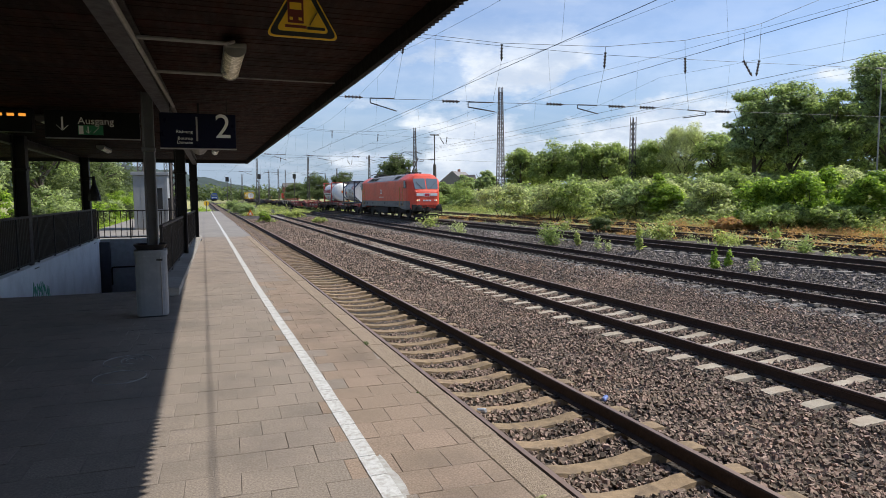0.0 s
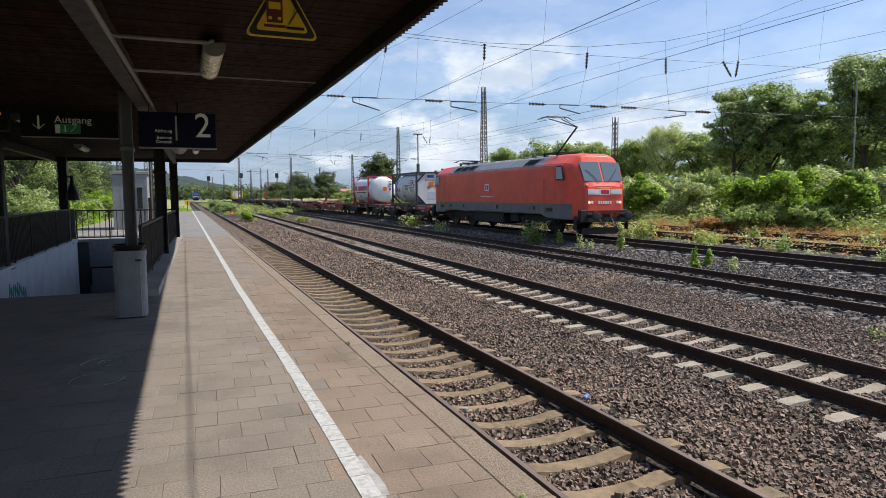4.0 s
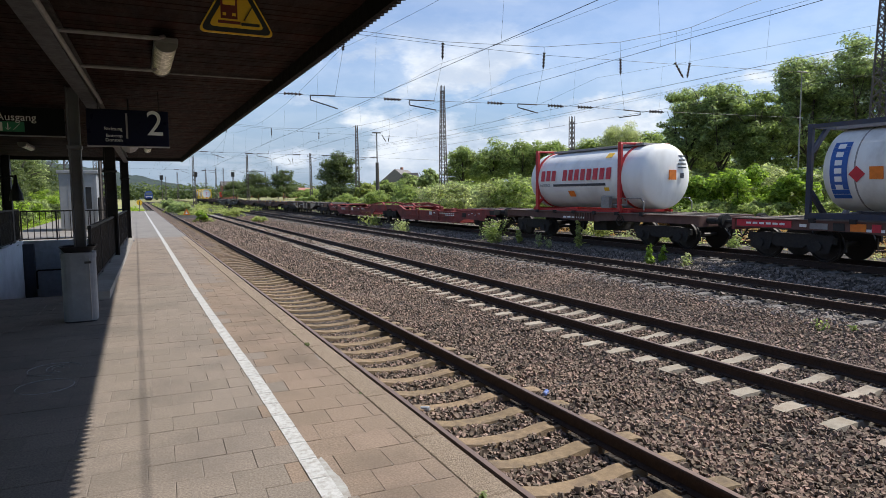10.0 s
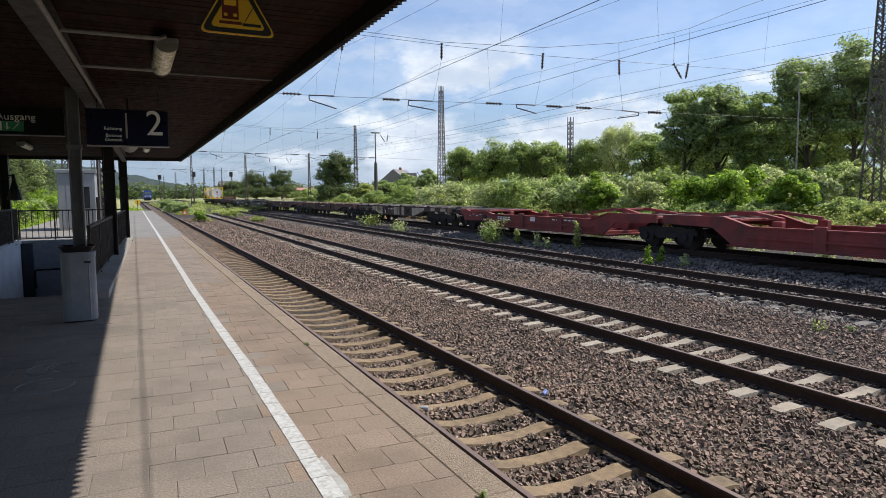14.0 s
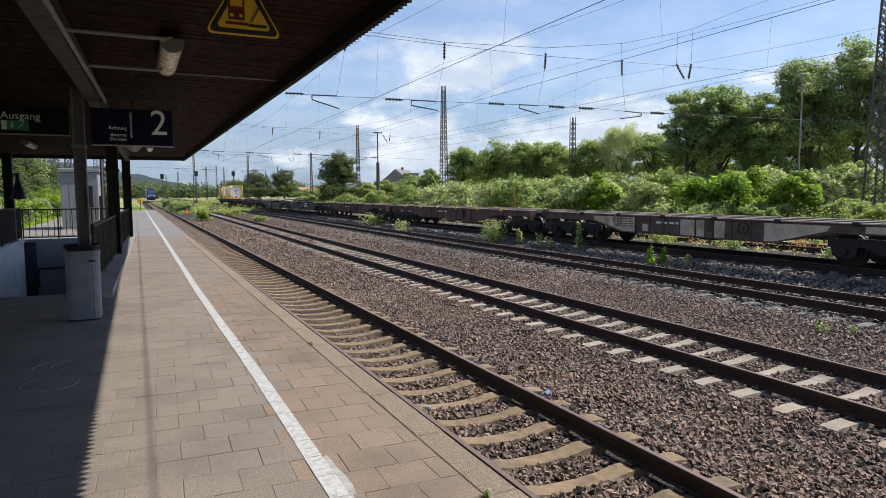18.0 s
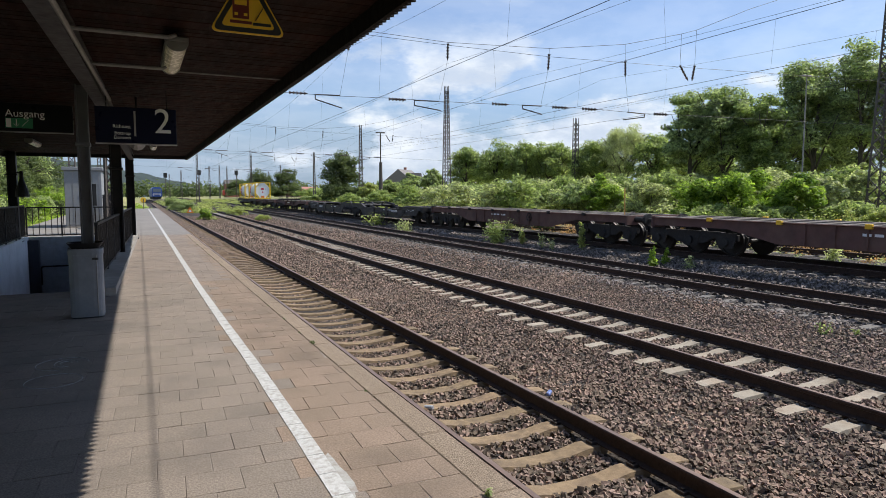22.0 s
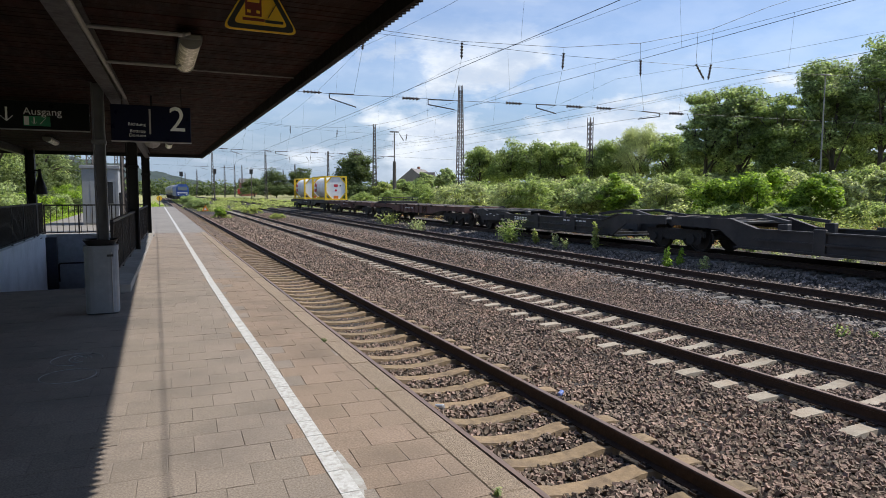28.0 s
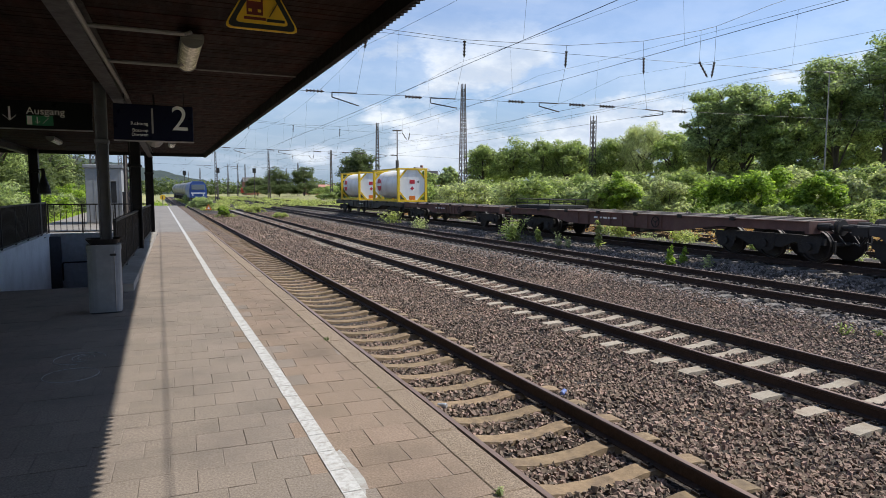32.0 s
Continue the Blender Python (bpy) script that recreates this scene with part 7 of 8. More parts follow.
def build_headspan(A, B):
    """Cross ropes between two masts, with insulators and steady arms over each track."""
    root = empty("headspan", "cross wires with insulators carrying the overhead lines", "overhead line", "headspans")

    def on(x, z):
        p = A.lerp(B, max(0.0, min(1.0, (x - A.x) / (B.x - A.x))))
        return Vector((p.x, p.y, z))

    def rope(name, pts, r):
        bm = bmesh.new()
        tube(bm, [on(*p) for p in pts], r)
        part(name, bm, M_WIRE, root)

    rope("upper_rope", [(A.x, 11.4), (4.5, 10.75), (9.92, 9.96), (13.58, 9.67), (18.67, 9.66), (22.75, 10.09), (25.93, 10.80), (26.8, 11.05), (29.96, 12.35), (B.x, 15.6 if B.x > 38 else 13.4)], 0.011)
    rope("middle_rope", [(A.x, 10.6), (9.92, 9.79), (13.58, 9.54), (18.67, 9.26), (25.98, 9.10), (B.x, 8.9)], 0.009)
    rope("lower_rope", [(A.x, 7.35), (6.04, 7.04), (8.34, 6.96), (10.96, 6.95), (13.18, 6.88), (16.12, 6.84), (18.28, 6.85), (21.3, 6.77), (23.69, 6.63), (25.2, 6.63), (B.x, 6.4)], 0.010)
    for x, z in ((6.7, 7.03), (11.17, 6.90), (16.18, 6.85), (19.3, 6.79), (20.9, 6.76), (24.9, 6.62)):
        bm = bmesh.new()
        insulator(bm, on(x - 0.40, z + 0.01), on(x + 0.40, z - 0.01), 0.085)
        part("insulator", bm, M_CERAMIC, root, "dark ribbed insulator")
    # upright insulators: rope, insulator top, insulator foot, foot of the wire below
    for (xr, zr), (xa, za), (xb, zb), low in (((8.95, 10.1), (8.98, 9.4), (8.93, 9.04), (8.54, 6.99)), ((13.58, 9.67), (13.58, 9.6), (13.56, 8.85), (13.15, 6.93)), ((18.67, 9.66), (18.67, 9.37), (18.62, 8.6), (18.28, 6.91)),
                                             ((22.75, 10.09), (22.78, 9.23), (22.80, 8.46), (23.03, 6.71)), ((25.93, 10.80), (25.89, 9.18), (26.38, 8.43), None), ((26.8, 11.05), (26.75, 9.2), (26.62, 8.43), None)):
        bm = bmesh.new()
        bar(bm, on(xr, zr), on(xa, za), 0.008, 5)
        insulator(bm, on(xa, za), on(xb, zb), 0.08)
        part("insulator", bm, M_CERAMIC, root, "dark ribbed insulator")
        if low:
            bm = bmesh.new()
            bar(bm, on(xb, zb), on(*low), 0.006, 5)
            part("dropper", bm, M_WIRE, root)
    # steady arms: top bar, stub, lower arm
    for (x0, z0), (x1, z1), (x2, z2), (x3, z3) in (((7.44, 6.99), (8.54, 6.99), (7.44, 6.78), (8.64, 6.41)), ((11.97, 6.89), (13.15, 6.88), (11.97, 6.65), (13.23, 6.45)),
                                                   ((17.31, 6.84), (18.28, 6.83), (17.31, 6.67), (18.34, 6.42)), ((23.93, 6.61), (22.97, 6.68), (23.94, 6.45), (22.74, 6.28))):
        bm = bmesh.new()
        bar(bm, on(x0, z0), on(x1, z1), 0.03, 6)
        bar(bm, on(x0, z0), on(x2, z2), 0.025, 6)
        bar(bm, on(x2, z2), on(x3, z3), 0.028, 6)
        part("registration_arm", bm, M_MAST, root)
    return root


for span_a, span_b in ((SPAN_A, SPAN_B), (Vector((-5.8, 72.0, 0)), Vector((33.39, 69.38, 0))), (Vector((-5.8, 121.0, 0)), Vector((39.14, 119.77, 0)))):
    build_headspan(span_a, span_b)
for y in (72.0, 121.0):
    lattice_mast(-5.8, y, ground_height(-5.8, y), 11.6, 0.6, 0.4, "slim lattice mast at the platform's far side", 1.2, leg=0.07, lace=0.04)


def build_wires():
    for no, (tr, off) in enumerate(((T1, 0.0), (T2, 0.1), (T3, -0.1), (T4, 0.0), (T5, 0.1))):
        root = empty("contact_line", "contact wire hung from its carrying wire over a track", "overhead line", "contact lines")
        z = tr.at(0, 0, 0).z
        lo, hi, near, far, lat = {0: (5.85, 8.75, 0.9, 0.9, -0.05), 1: (6.20, 9.0, 1.05, 1.0, 0.15), 2: (6.52, 8.7, 0.6, 0.5, -0.15), 3: (6.35, 8.4, 0.45, 1.0, 0.15), 4: (6.4, 8.7, 0.75, 1.6, 0.15)}[no]
        lo, hi = lo - z, hi - z
        sup = [-20.0, 28.5, 71.0, 120.0, 168.0, 216.0, 280.0]
        bm = bmesh.new()
        tube(bm, [tr.at(off if k % 2 else -off, a, lo) for k, a in enumerate(sup)], 0.0075)
        part("contact_wire", bm, M_WIRE, root)
        bm = bmesh.new()
        p = []
        for k, (a, b) in enumerate(zip(sup, sup[1:])):
            p += [tr.at(lat, a + (b - a) * t, hi - (far if k else near) * 4 * t * (1 - t)) for t in np.linspace(0, 0.9, 10)]
        tube(bm, p, 0.0052)
        part("carrying_wire", bm, M_WIRE, root)
        for j, (a, b) in enumerate(zip(sup[:3], sup[1:4])):
            for k in range(1, 6):
                t = (k - 0.5) / 5
                bm = bmesh.new()
                bar(bm, tr.at(lat, a + (b - a) * t, hi - (far if j else near) * 4 * t * (1 - t)), tr.at(0, a + (b - a) * t, lo), 0.0032, 4)
                part("dropper", bm, M_WIRE, root)
    # feeder lines above the yard
    for x, z, k in ((33.0, 9.2, 0.35), (36.0, 9.8, 0.35), (30.0, 8.4, 0.4)):
        root = empty("feeder_line", "thin feeder cable high over the yard", "overhead line", "feeder lines")
        bm = bmesh.new()
        p = []
        for a, b in ((-20, 28), (28, 90), (90, 160)):
            p += [Vector((x - 0.02 * (a + (b - a) * t), a + (b - a) * t, z - k * 4 * t * (1 - t))) for t in np.linspace(0, 0.9, 8)]
        tube(bm, p, 0.0055)
        part("cable", bm, M_WIRE, root)


build_wires()


def far_places():
    """Masts, signals and poles down the line: angle to the right of the tracks, distance, height."""
    for a, d, h, w in ((25.7, 77, 14.6, 0.86), (18.1, 126, 15.0, 0.78), (37.0, 75.6, 10.2, 0.52)):
        x, y = polar(a, d)
        lattice_mast(x, y, ground_height(x, y), h, w, w * (0.42 if w > 0.6 else 0.85), "brown lattice mast of the overhead line", 1.2, leg=0.075, lace=0.04)
    for a, d, h in ((4.45, 170, 12.5), (14.05, 172, 12.5), (8.75, 180, 13), (5.4, 240, 12), (6.2, 260, 13), (6.8, 300, 14), (11.2, 240, 12), (15.4, 210, 11.5), (10.2, 330, 13), (3.2, 250, 11), (2.3, 330, 12), (7.6, 400, 15), (12.4, 320, 13)):
        x, y = polar(a, d)
        lattice_mast(x, y, ground_height(x, y), h, 0.62, 0.28, "distant lattice mast of the overhead line", 1.8, leg=0.08, lace=0.05)
    for a, d, h in ((2.0, 190, 8.4), (4.6, 175, 8.6), (7.55, 185, 8.6)):
        x, y = polar(a, d)
        root = empty("railway_signal", "distant railway signal with a black head on a mast", "signal", "signals", m=pose(x, y, ground_height(x, y)))
        bm = bmesh.new()
        bar(bm, (0, 0, 0), (0, 0, h - 1), 0.09, 8)
        part("mast", bm, M_MAST, root)
        bm = bmesh.new()
        box(bm, -0.45, 0.45, -0.15, 0.15, h - 1.3, h, 0.05)
        part("head", bm, M_BLACK, root)
    x, y = polar(19.85, 112)
    root = empty("yard_lamp", "tall yard lamp pole with a crossbar of lights", "street lamp", m=pose(x, y, ground_height(x, y)))
    bm = bmesh.new()
    bar(bm, (0, 0, 0), (0, 0, 7.2), 0.38, 10, 0.28)
    part("base_mast", bm, M_MAST, root)
    bm = bmesh.new()
    bar(bm, (0, 0, 7.2), (0, 0, 12.2), 0.10, 8)
    part("pole", bm, M_MAST, root)
    bm = bmesh.new()
    box(bm, -0.8, 0.8, -0.15, 0.15, 12.2, 12.38, 0.03)
    part("lamp_head", bm, M_MAST, root)
    x, y = polar(54.6, 52)
    root = empty("street_lamp", "slim grey lamp pole in front of the trees", "street lamp", m=pose(x, y, ground_height(x, y)))
    bm = bmesh.new()
    bar(bm, (0, 0, 0), (0, 0, 9.8), 0.06, 8, 0.04)
    part("pole", bm, M_PIPE, root)
    bm = bmesh.new()
    box(bm, -0.45, 0.45, -0.08, 0.08, 9.8, 9.9, 0.02)
    part("lamp_head", bm, M_PIPE, root)
    # triangular board between the tracks
    root = empty("track_board", "orange triangular board on a short post between tracks", "railway sign", m=pose(6.1, 92, -0.28))
    bm = bmesh.new()
    extrude(bm, [(-0.45, 0.2), (0.45, 0.2), (0, 1.05)], "y", -0.02, 0.02)
    part("board", bm, M_ORANGE, root)
    bm = bmesh.new()
    extrude(bm, [(-0.2, 0.32), (0.2, 0.32), (0, 0.7)], "y", -0.026, -0.02)
    part("field", bm, M_SIGNWHITE, root)
    bm = bmesh.new()
    bar(bm, (0, 0.05, 0), (0, 0.05, 0.8), 0.04, 6)
    part("post", bm, M_MAST, root)
    # yellow post at the platform's end
    root = empty("marker_post", "small round yellow marker board at the platform end", "railway sign", m=pose(0.4, 79, PLAT_Z))
    bm = bmesh.new()
    bar(bm, (0, 0, 0), (0, 0, 1.0), 0.04, 6)
    part("post", bm, M_MAST, root)
    bm = bmesh.new()
    lathe(bm, [(-0.02, 0.02), (-0.02, 0.30), (0.02, 0.30), (0.02, 0.02)], "y", 18, (0, 0, 1.0))
    board = part("board", bm, M_YELLOW, root)
    bm = bmesh.new()
    box(bm, -0.04, 0.04, -0.026, -0.02, 0.85, 1.15)
    part("mark", bm, M_BLACK, board)


# ---- planting ----
far_places()


def plant_right():
    kinds = ((M_LEAF, "broad leafy green tree at the yard's far side"), (M_LEAF_DARK, "dense dark green tree at the yard's far side"), (M_LEAF_GREY, "loose grey-green willow at the yard's far side"))
    # the wall of trees behind the yard: angle, distance, height, width, kind
    # the tree at 65.5 stands out of view, kept for light and reflections
    rows = [(27.5, 85, 9.0, 6.6, 0), (30.1, 82, 8.7, 7.4, 0), (32.6, 80, 8.9, 7.4, 0), (34.9, 79, 8.8, 7.2, 0), (36.8, 82, 7.9, 7.4, 1), (38.6, 77, 8.6, 7.4, 0), (41.2, 75, 10.1, 7.4, 2), (43.6, 73, 8.8, 7.0, 0),
            (46.4, 64, 11.6, 6.8, 1), (49.0, 64, 12.6, 7.6, 1), (51.9, 62, 11.0, 6.4, 0), (55.2, 65, 14.2, 8.4, 1), (58.4, 65, 15.4, 8.8, 1), (61.6, 65, 14.6, 8.8, 1), (65.5, 66, 14.5, 9.5, 1)]
    for k, (a, d, h, w, c) in enumerate(rows):
        x, y = polar(a, d)
        build_tree(x, y, h, w, *kinds[c], leaves=24000 if h > 10 else 13000, size=0.13, seed=20 + k, trunk=0.24, crown_from=0.10, droop=1.0 if c == 2 else 0.0)
    # a second row behind closes the gaps
    for k, (a, d, h, w) in enumerate(((29.0, 93, 6.5, 8.0), (33.8, 92, 6.6, 8.0), (39.8, 90, 6.8, 8.0), (44.6, 84, 7.2, 8.0), (48.0, 76, 8.6, 8.5), (53.2, 75, 9.6, 8.5), (57.0, 77, 10.5, 9.0), (61.5, 77, 10.5, 9.0))):
        x, y = polar(a, d)
        build_tree(x, y, h, w, *kinds[1], leaves=8000, size=0.2, seed=330 + k, trunk=0.22, crown_from=0.05)
    # lower growth that closes the view under the crowns
    for k in range(26):
        a = 26 + 1.45 * k
        x, y = polar(a, 60 + 6 * math.sin(k * 1.3) - 0.12 * (a - 26))
        build_bush(x, y, 3.7 + 0.5 * math.sin(k * 2.1), 6.0, (M_LEAF_GREY, M_LEAF, M_LEAF_DARK)[k % 3], "tall dense green shrub under the trees", leaves=4000, size=0.13, seed=60 + k)
    # the belt of shrubs along the yard
    g = np.random.default_rng(3)
    y = 12.0
    k = 0
    while y < 150:
        x = 34.0 + g.uniform(-1.0, 2.2)
        h = g.uniform(1.1, 1.9) * (1.0 if y < 70 else 1.15)
        m = (M_LEAF_GREY, M_LEAF, M_LEAF_DARK, M_LEAF_YELLOW, M_LEAF)[k % 5]
        lb = ("grey-green shrub", "green shrub", "dense dark green shrub", "yellow-green shrub", "leafy green shrub")[k % 5] + " in the belt along the yard"
        build_bush(x, y, h, g.uniform(3.2, 4.6), m, lb, leaves=5500 if y < 60 else 3200, size=0.085 if y < 60 else 0.14, seed=100 + k)
        y += 2.3 if y < 60 else 4.0
        k += 1
    # shrubs that stand out: angle, distance, height, width, kind
    looks = {"b": (M_LEAF_BRIGHT, "bright green leafy shrub in front of the belt"), "g": (M_LEAF_GREY, "grey-green twiggy shrub in the belt"), "m": (M_LEAF, "dense green shrub in the belt"),
             "d": (M_LEAF_DRY, "dry reddish-brown withered shrub")}
    for k, (a, d, h, w, c) in enumerate(((47.4, 43, 3.4, 4.8, "b"), (50.6, 42, 3.8, 5.0, "b"), (54.2, 41, 3.2, 3.8, "b"), (48.5, 40.5, 1.8, 5.0, "m"), (52.5, 40, 1.7, 4.5, "m"), (44.9, 40.5, 1.0, 2.8, "d"),
                                         (39.4, 52, 3.6, 4.0, "b"), (36.0, 55, 3.2, 4.4, "g"), (33.0, 60, 3.4, 4.6, "m"), (43.2, 50, 3.1, 3.8, "g"), (58.4, 46, 4.0, 2.8, "g"), (56.3, 44, 3.2, 3.0, "g"),
                                         (22.4, 92, 4.2, 5.6, "m"), (19.6, 96, 3.0, 4.6, "m"), (24.5, 86, 3.0, 5.5, "g"), (27.0, 78, 3.4, 5.0, "g"), (30.2, 68, 3.2, 4.6, "g"), (17.0, 104, 2.6, 5.0, "m"))):
        x, y = polar(a, d)
        build_bush(x, y, h, w, *looks[c], leaves=8000 if c == "b" else 5500, size=0.105 if c == "b" else 0.095, seed=170 + k)
    # round trees and a hedge of poplars down the line
    for k, (a, d, h, w, c) in enumerate(((16.5, 130, 11.4, 10.5, 4), (9.6, 225, 10.8, 13.0, 4), (11.7, 225, 11.4, 11.0, 4), (22.6, 120, 6.0, 5.0, 1), (7.8, 280, 9.0, 13.0, 4), (14.2, 230, 4, 10, 0), (20.8, 118, 4.0, 6.0, 0), (18.8, 122, 4.0, 6.0, 3), (20.2, 126, 4.6, 6.5, 0), (22.0, 124, 4.2, 6.0, 1), (24.4, 112, 6.4, 5.0, 1))):
        x, y = polar(a, d)
        build_tree(x, y, h, w, (M_LEAF, M_LEAF_DARK, M_LEAF_GREY, M_LEAF_YELLOW, M_LEAF_SHADE)[c], "round green tree far down the yard", leaves=12000, size=0.2, seed=200 + k, crown_from=-0.12)


    for k, (a, d, h, w) in enumerate(((16.0, 127, 4.5, 9.0), (17.2, 126, 4.0, 8.0), (9.2, 220, 5.5, 13.0), (10.4, 220, 5.0, 12.0), (11.9, 220, 5.5, 13.0), (7.6, 270, 5.0, 14.0), (13.4, 210, 3.5, 12.0))):
        x, y = polar(a, d)
        build_bush(x, y, h, w, M_LEAF_SHADE if k != 6 else M_LEAF, "dense dark green undergrowth far down the yard", leaves=4000, size=0.22, seed=360 + k)


def plant_left():
    g = np.random.default_rng(11)
    for k in range(18):
        y = 24 + 3.6 * k
        x = -9.0 - g.uniform(0, 3.5) - 0.035 * max(0, 60 - y)
        build_tree(x, y, g.uniform(7.0, 9.5), g.uniform(5.5, 7.5), (M_LEAF_SHADE, M_LEAF_SHADE, M_LEAF_DARK)[k % 3], "leafy dark green tree beside the platform", leaves=9000, size=0.105, seed=240 + k, crown_from=0.03)
    for k in range(18):
        y = 30 + 3.0 * k
        x = -6.9 - g.uniform(0, 1.2)
        build_bush(x, y, g.uniform(1.6, 3.0), g.uniform(3.0, 4.2), (M_LEAF_BRIGHT, M_LEAF_SHADE, M_LEAF_DARK, M_LEAF_SHADE)[k % 4], "dense green shrub beside the platform", leaves=5000, size=0.075, seed=270 + k)
    # six more trees out of view, added to block sky light under the canopy
    for k in range(6):
        build_tree(-15.0 - k % 2, -14 + 6.5 * k, 8.0, 7.5, M_LEAF_SHADE, "unseen dark green tree added to block sky light from the left", leaves=6000, size=0.17, seed=300 + k, crown_from=0.05)


def weed(x, y, h, w, material, label, leaves, size, seed, flowers=False, z=None):
    """A single weed: several stems with leaves up their length."""
    g = np.random.default_rng(seed)
    root = empty("weed", label, "plant", "weeds between the tracks", m=pose(x, y, (bed_height(x, y) if x < 21 else ground_height(x, y)) if z is None else z))
    c, r = [], []
    bm = bmesh.new()
    n = max(2, int(5 * w))
    for i in range(n):
        a = g.uniform(0, 6.28)
        rr = g.uniform(0.1, 0.5) * w
        top = (rr * math.cos(a), rr * math.sin(a), h * g.uniform(0.7, 1.0))
        bar(bm, (top[0] * 0.2, top[1] * 0.2, -0.05), top, 0.010, 5, 0.004)
        for t in np.linspace(0.25, 1.0, 6):
            c.append((top[0] * (0.2 + 0.8 * t), top[1] * (0.2 + 0.8 * t), top[2] * t))
            r.append((0.30 * w * (1.3 - 0.7 * t) + 0.02) * g.uniform(0.45, 1.2))
    part("branchwork", bm, M_LEAF, root)
    leaf_cloud("leaves", c, r, int(leaves * 0.4), size * 1.3, material, root, seed=seed, stick=1.0, broad=True)
    if flowers:
        tops = c[5::6]
        leaf_cloud("flowers", tops, [0.10] * len(tops), 500, 0.022, M_FLOWER, root, "pale pinkish flower heads", seed=seed + 1, flat=0.5, stick=0.9)
    return root


M_FLOWER = leaf("flower_pale", (0.55, 0.47, 0.42), (0.45, 0.38, 0.33), 0.3, 0.2)


def plant_weeds():
    weed(15.6, 26.9, 1.15, 1.5, M_LEAF, "tall flowering weed on the stone bed", 2600, 0.05, 401, True)
    weed(16.0, 25.0, 0.75, 0.5, M_LEAF_YELLOW, "yellow-green sapling on the stone bed", 700, 0.06, 402)
    weed(16.2, 20.9, 1.34, 0.45, M_LEAF_YELLOW, "slim bright green sapling on the stone bed", 700, 0.062, 403)
    weed(15.4, 16.1, 0.66, 0.40, M_LEAF_BRIGHT, "low bright green sapling on the stone bed", 480, 0.055, 404)
    weed(15.9, 16.1, 0.56, 0.36, M_LEAF_BRIGHT, "low bright green sapling on the stone bed", 380, 0.052, 405)
    weed(15.8, 14.9, 0.40, 0.5, M_LEAF_GREY, "dry grey-green tuft on the stone bed", 350, 0.04, 406)
    weed(15.9, 23.3, 0.6, 0.5, M_LEAF_GREY, "dry grey-green tuft on the stone bed", 420, 0.04, 407)
    weed(15.8, 22.4, 0.5, 0.4, M_LEAF_GREY, "dry grey-green tuft on the stone bed", 300, 0.04, 408)
    weed(11.4, 7.5, 0.26, 0.34, M_LEAF, "small sparse green weed among the stones", 110, 0.03, 409)
    weed(11.75, 7.1, 0.12, 0.2, M_LEAF, "small sparse green weed among the stones", 60, 0.03, 410)
    weed(12.2, 6.3, 0.12, 0.2, M_LEAF, "small sparse green weed among the stones", 60, 0.03, 411)
    weed(15.4, 38.0, 0.8, 1.6, M_LEAF_GREY, "dry grass tuft on the stone bed", 900, 0.06, 412)
    weed(15.8, 45.0, 0.9, 2.0, M_LEAF_YELLOW, "dry grass tuft on the stone bed", 1000, 0.07, 413)
    weed(1.70, 2.98, 0.035, 0.07, M_LEAF_DARK, "tiny green weed in the platform edge joint", 50, 0.015, 451, z=PLAT_Z)
    weed(1.70, 7.06, 0.035, 0.08, M_LEAF_SHADE, "tiny green weed in the platform edge joint", 50, 0.014, 452, z=PLAT_Z)
    build_bush(6.0, 69.0, 1.45, 1.5, M_LEAF_BRIGHT, "bright green bush between two tracks", leaves=4420, size=0.050, seed=414)
    build_bush(6.1, 69.3, 0.6, 2.6, M_LEAF_YELLOW, "low yellow-green weeds round a bush between two tracks", leaves=2860, size=0.043, seed=424)
    build_bush(6.2, 100.0, 1.9, 3.2, M_LEAF_DARK, "green bush between two tracks", leaves=6500, size=0.074, seed=415)
    build_bush(5.8, 112.0, 2.1, 4.2, M_LEAF_DARK, "green bush between two tracks", leaves=6500, size=0.087, seed=416)
    build_bush(6.0, 135.0, 2.4, 5.0, M_LEAF_DARK, "green bush between two tracks", leaves=6500, size=0.099, seed=417)
    build_bush(10.6, 80.0, 1.0, 3.0, M_LEAF_YELLOW, "yellow-green bush between two tracks", leaves=3900, size=0.056, seed=418)
    build_bush(10.9, 64.0, 0.8, 2.0, M_LEAF_YELLOW, "yellow-green bush between two tracks", leaves=3120, size=0.050, seed=419)
    for k, (x, y, h) in enumerate(((20.6, 13.5, 0.6), (20.9, 17.5, 0.7), (20.5, 21.0, 0.8), (25.2, 17.0, 0.7), (25.0, 22.5, 0.6), (30.2, 19.0, 1.9), (21.2, 27.0, 0.7), (25.6, 31.0, 0.8), (20.7, 34.0, 0.8))):
        weed(x, y, h, 0.9, (M_LEAF_GREY, M_LEAF, M_LEAF_YELLOW)[k % 3], "yellow-green weed beside a disused track", 700, 0.05, 430 + k)
    build_bush(21.6, 31.5, 1.25, 1.9, M_LEAF_SHADE, "small dark green bush beside a disused track", leaves=2600, size=0.06, seed=441)
    weed(20.7, 25.1, 0.85, 1.3, M_LEAF_YELLOW, "yellow-green weed beside a disused track", 1500, 0.06, 442)
    weed(21.4, 21.4, 0.5, 1.2, M_LEAF_YELLOW, "low yellow-green tuft beside a disused track", 1000, 0.045, 443)
    weed(21.5, 18.6, 0.45, 0.9, M_LEAF_GREY, "low dry tuft beside a disused track", 700, 0.04, 444)
    # joined low growth that nobody could count

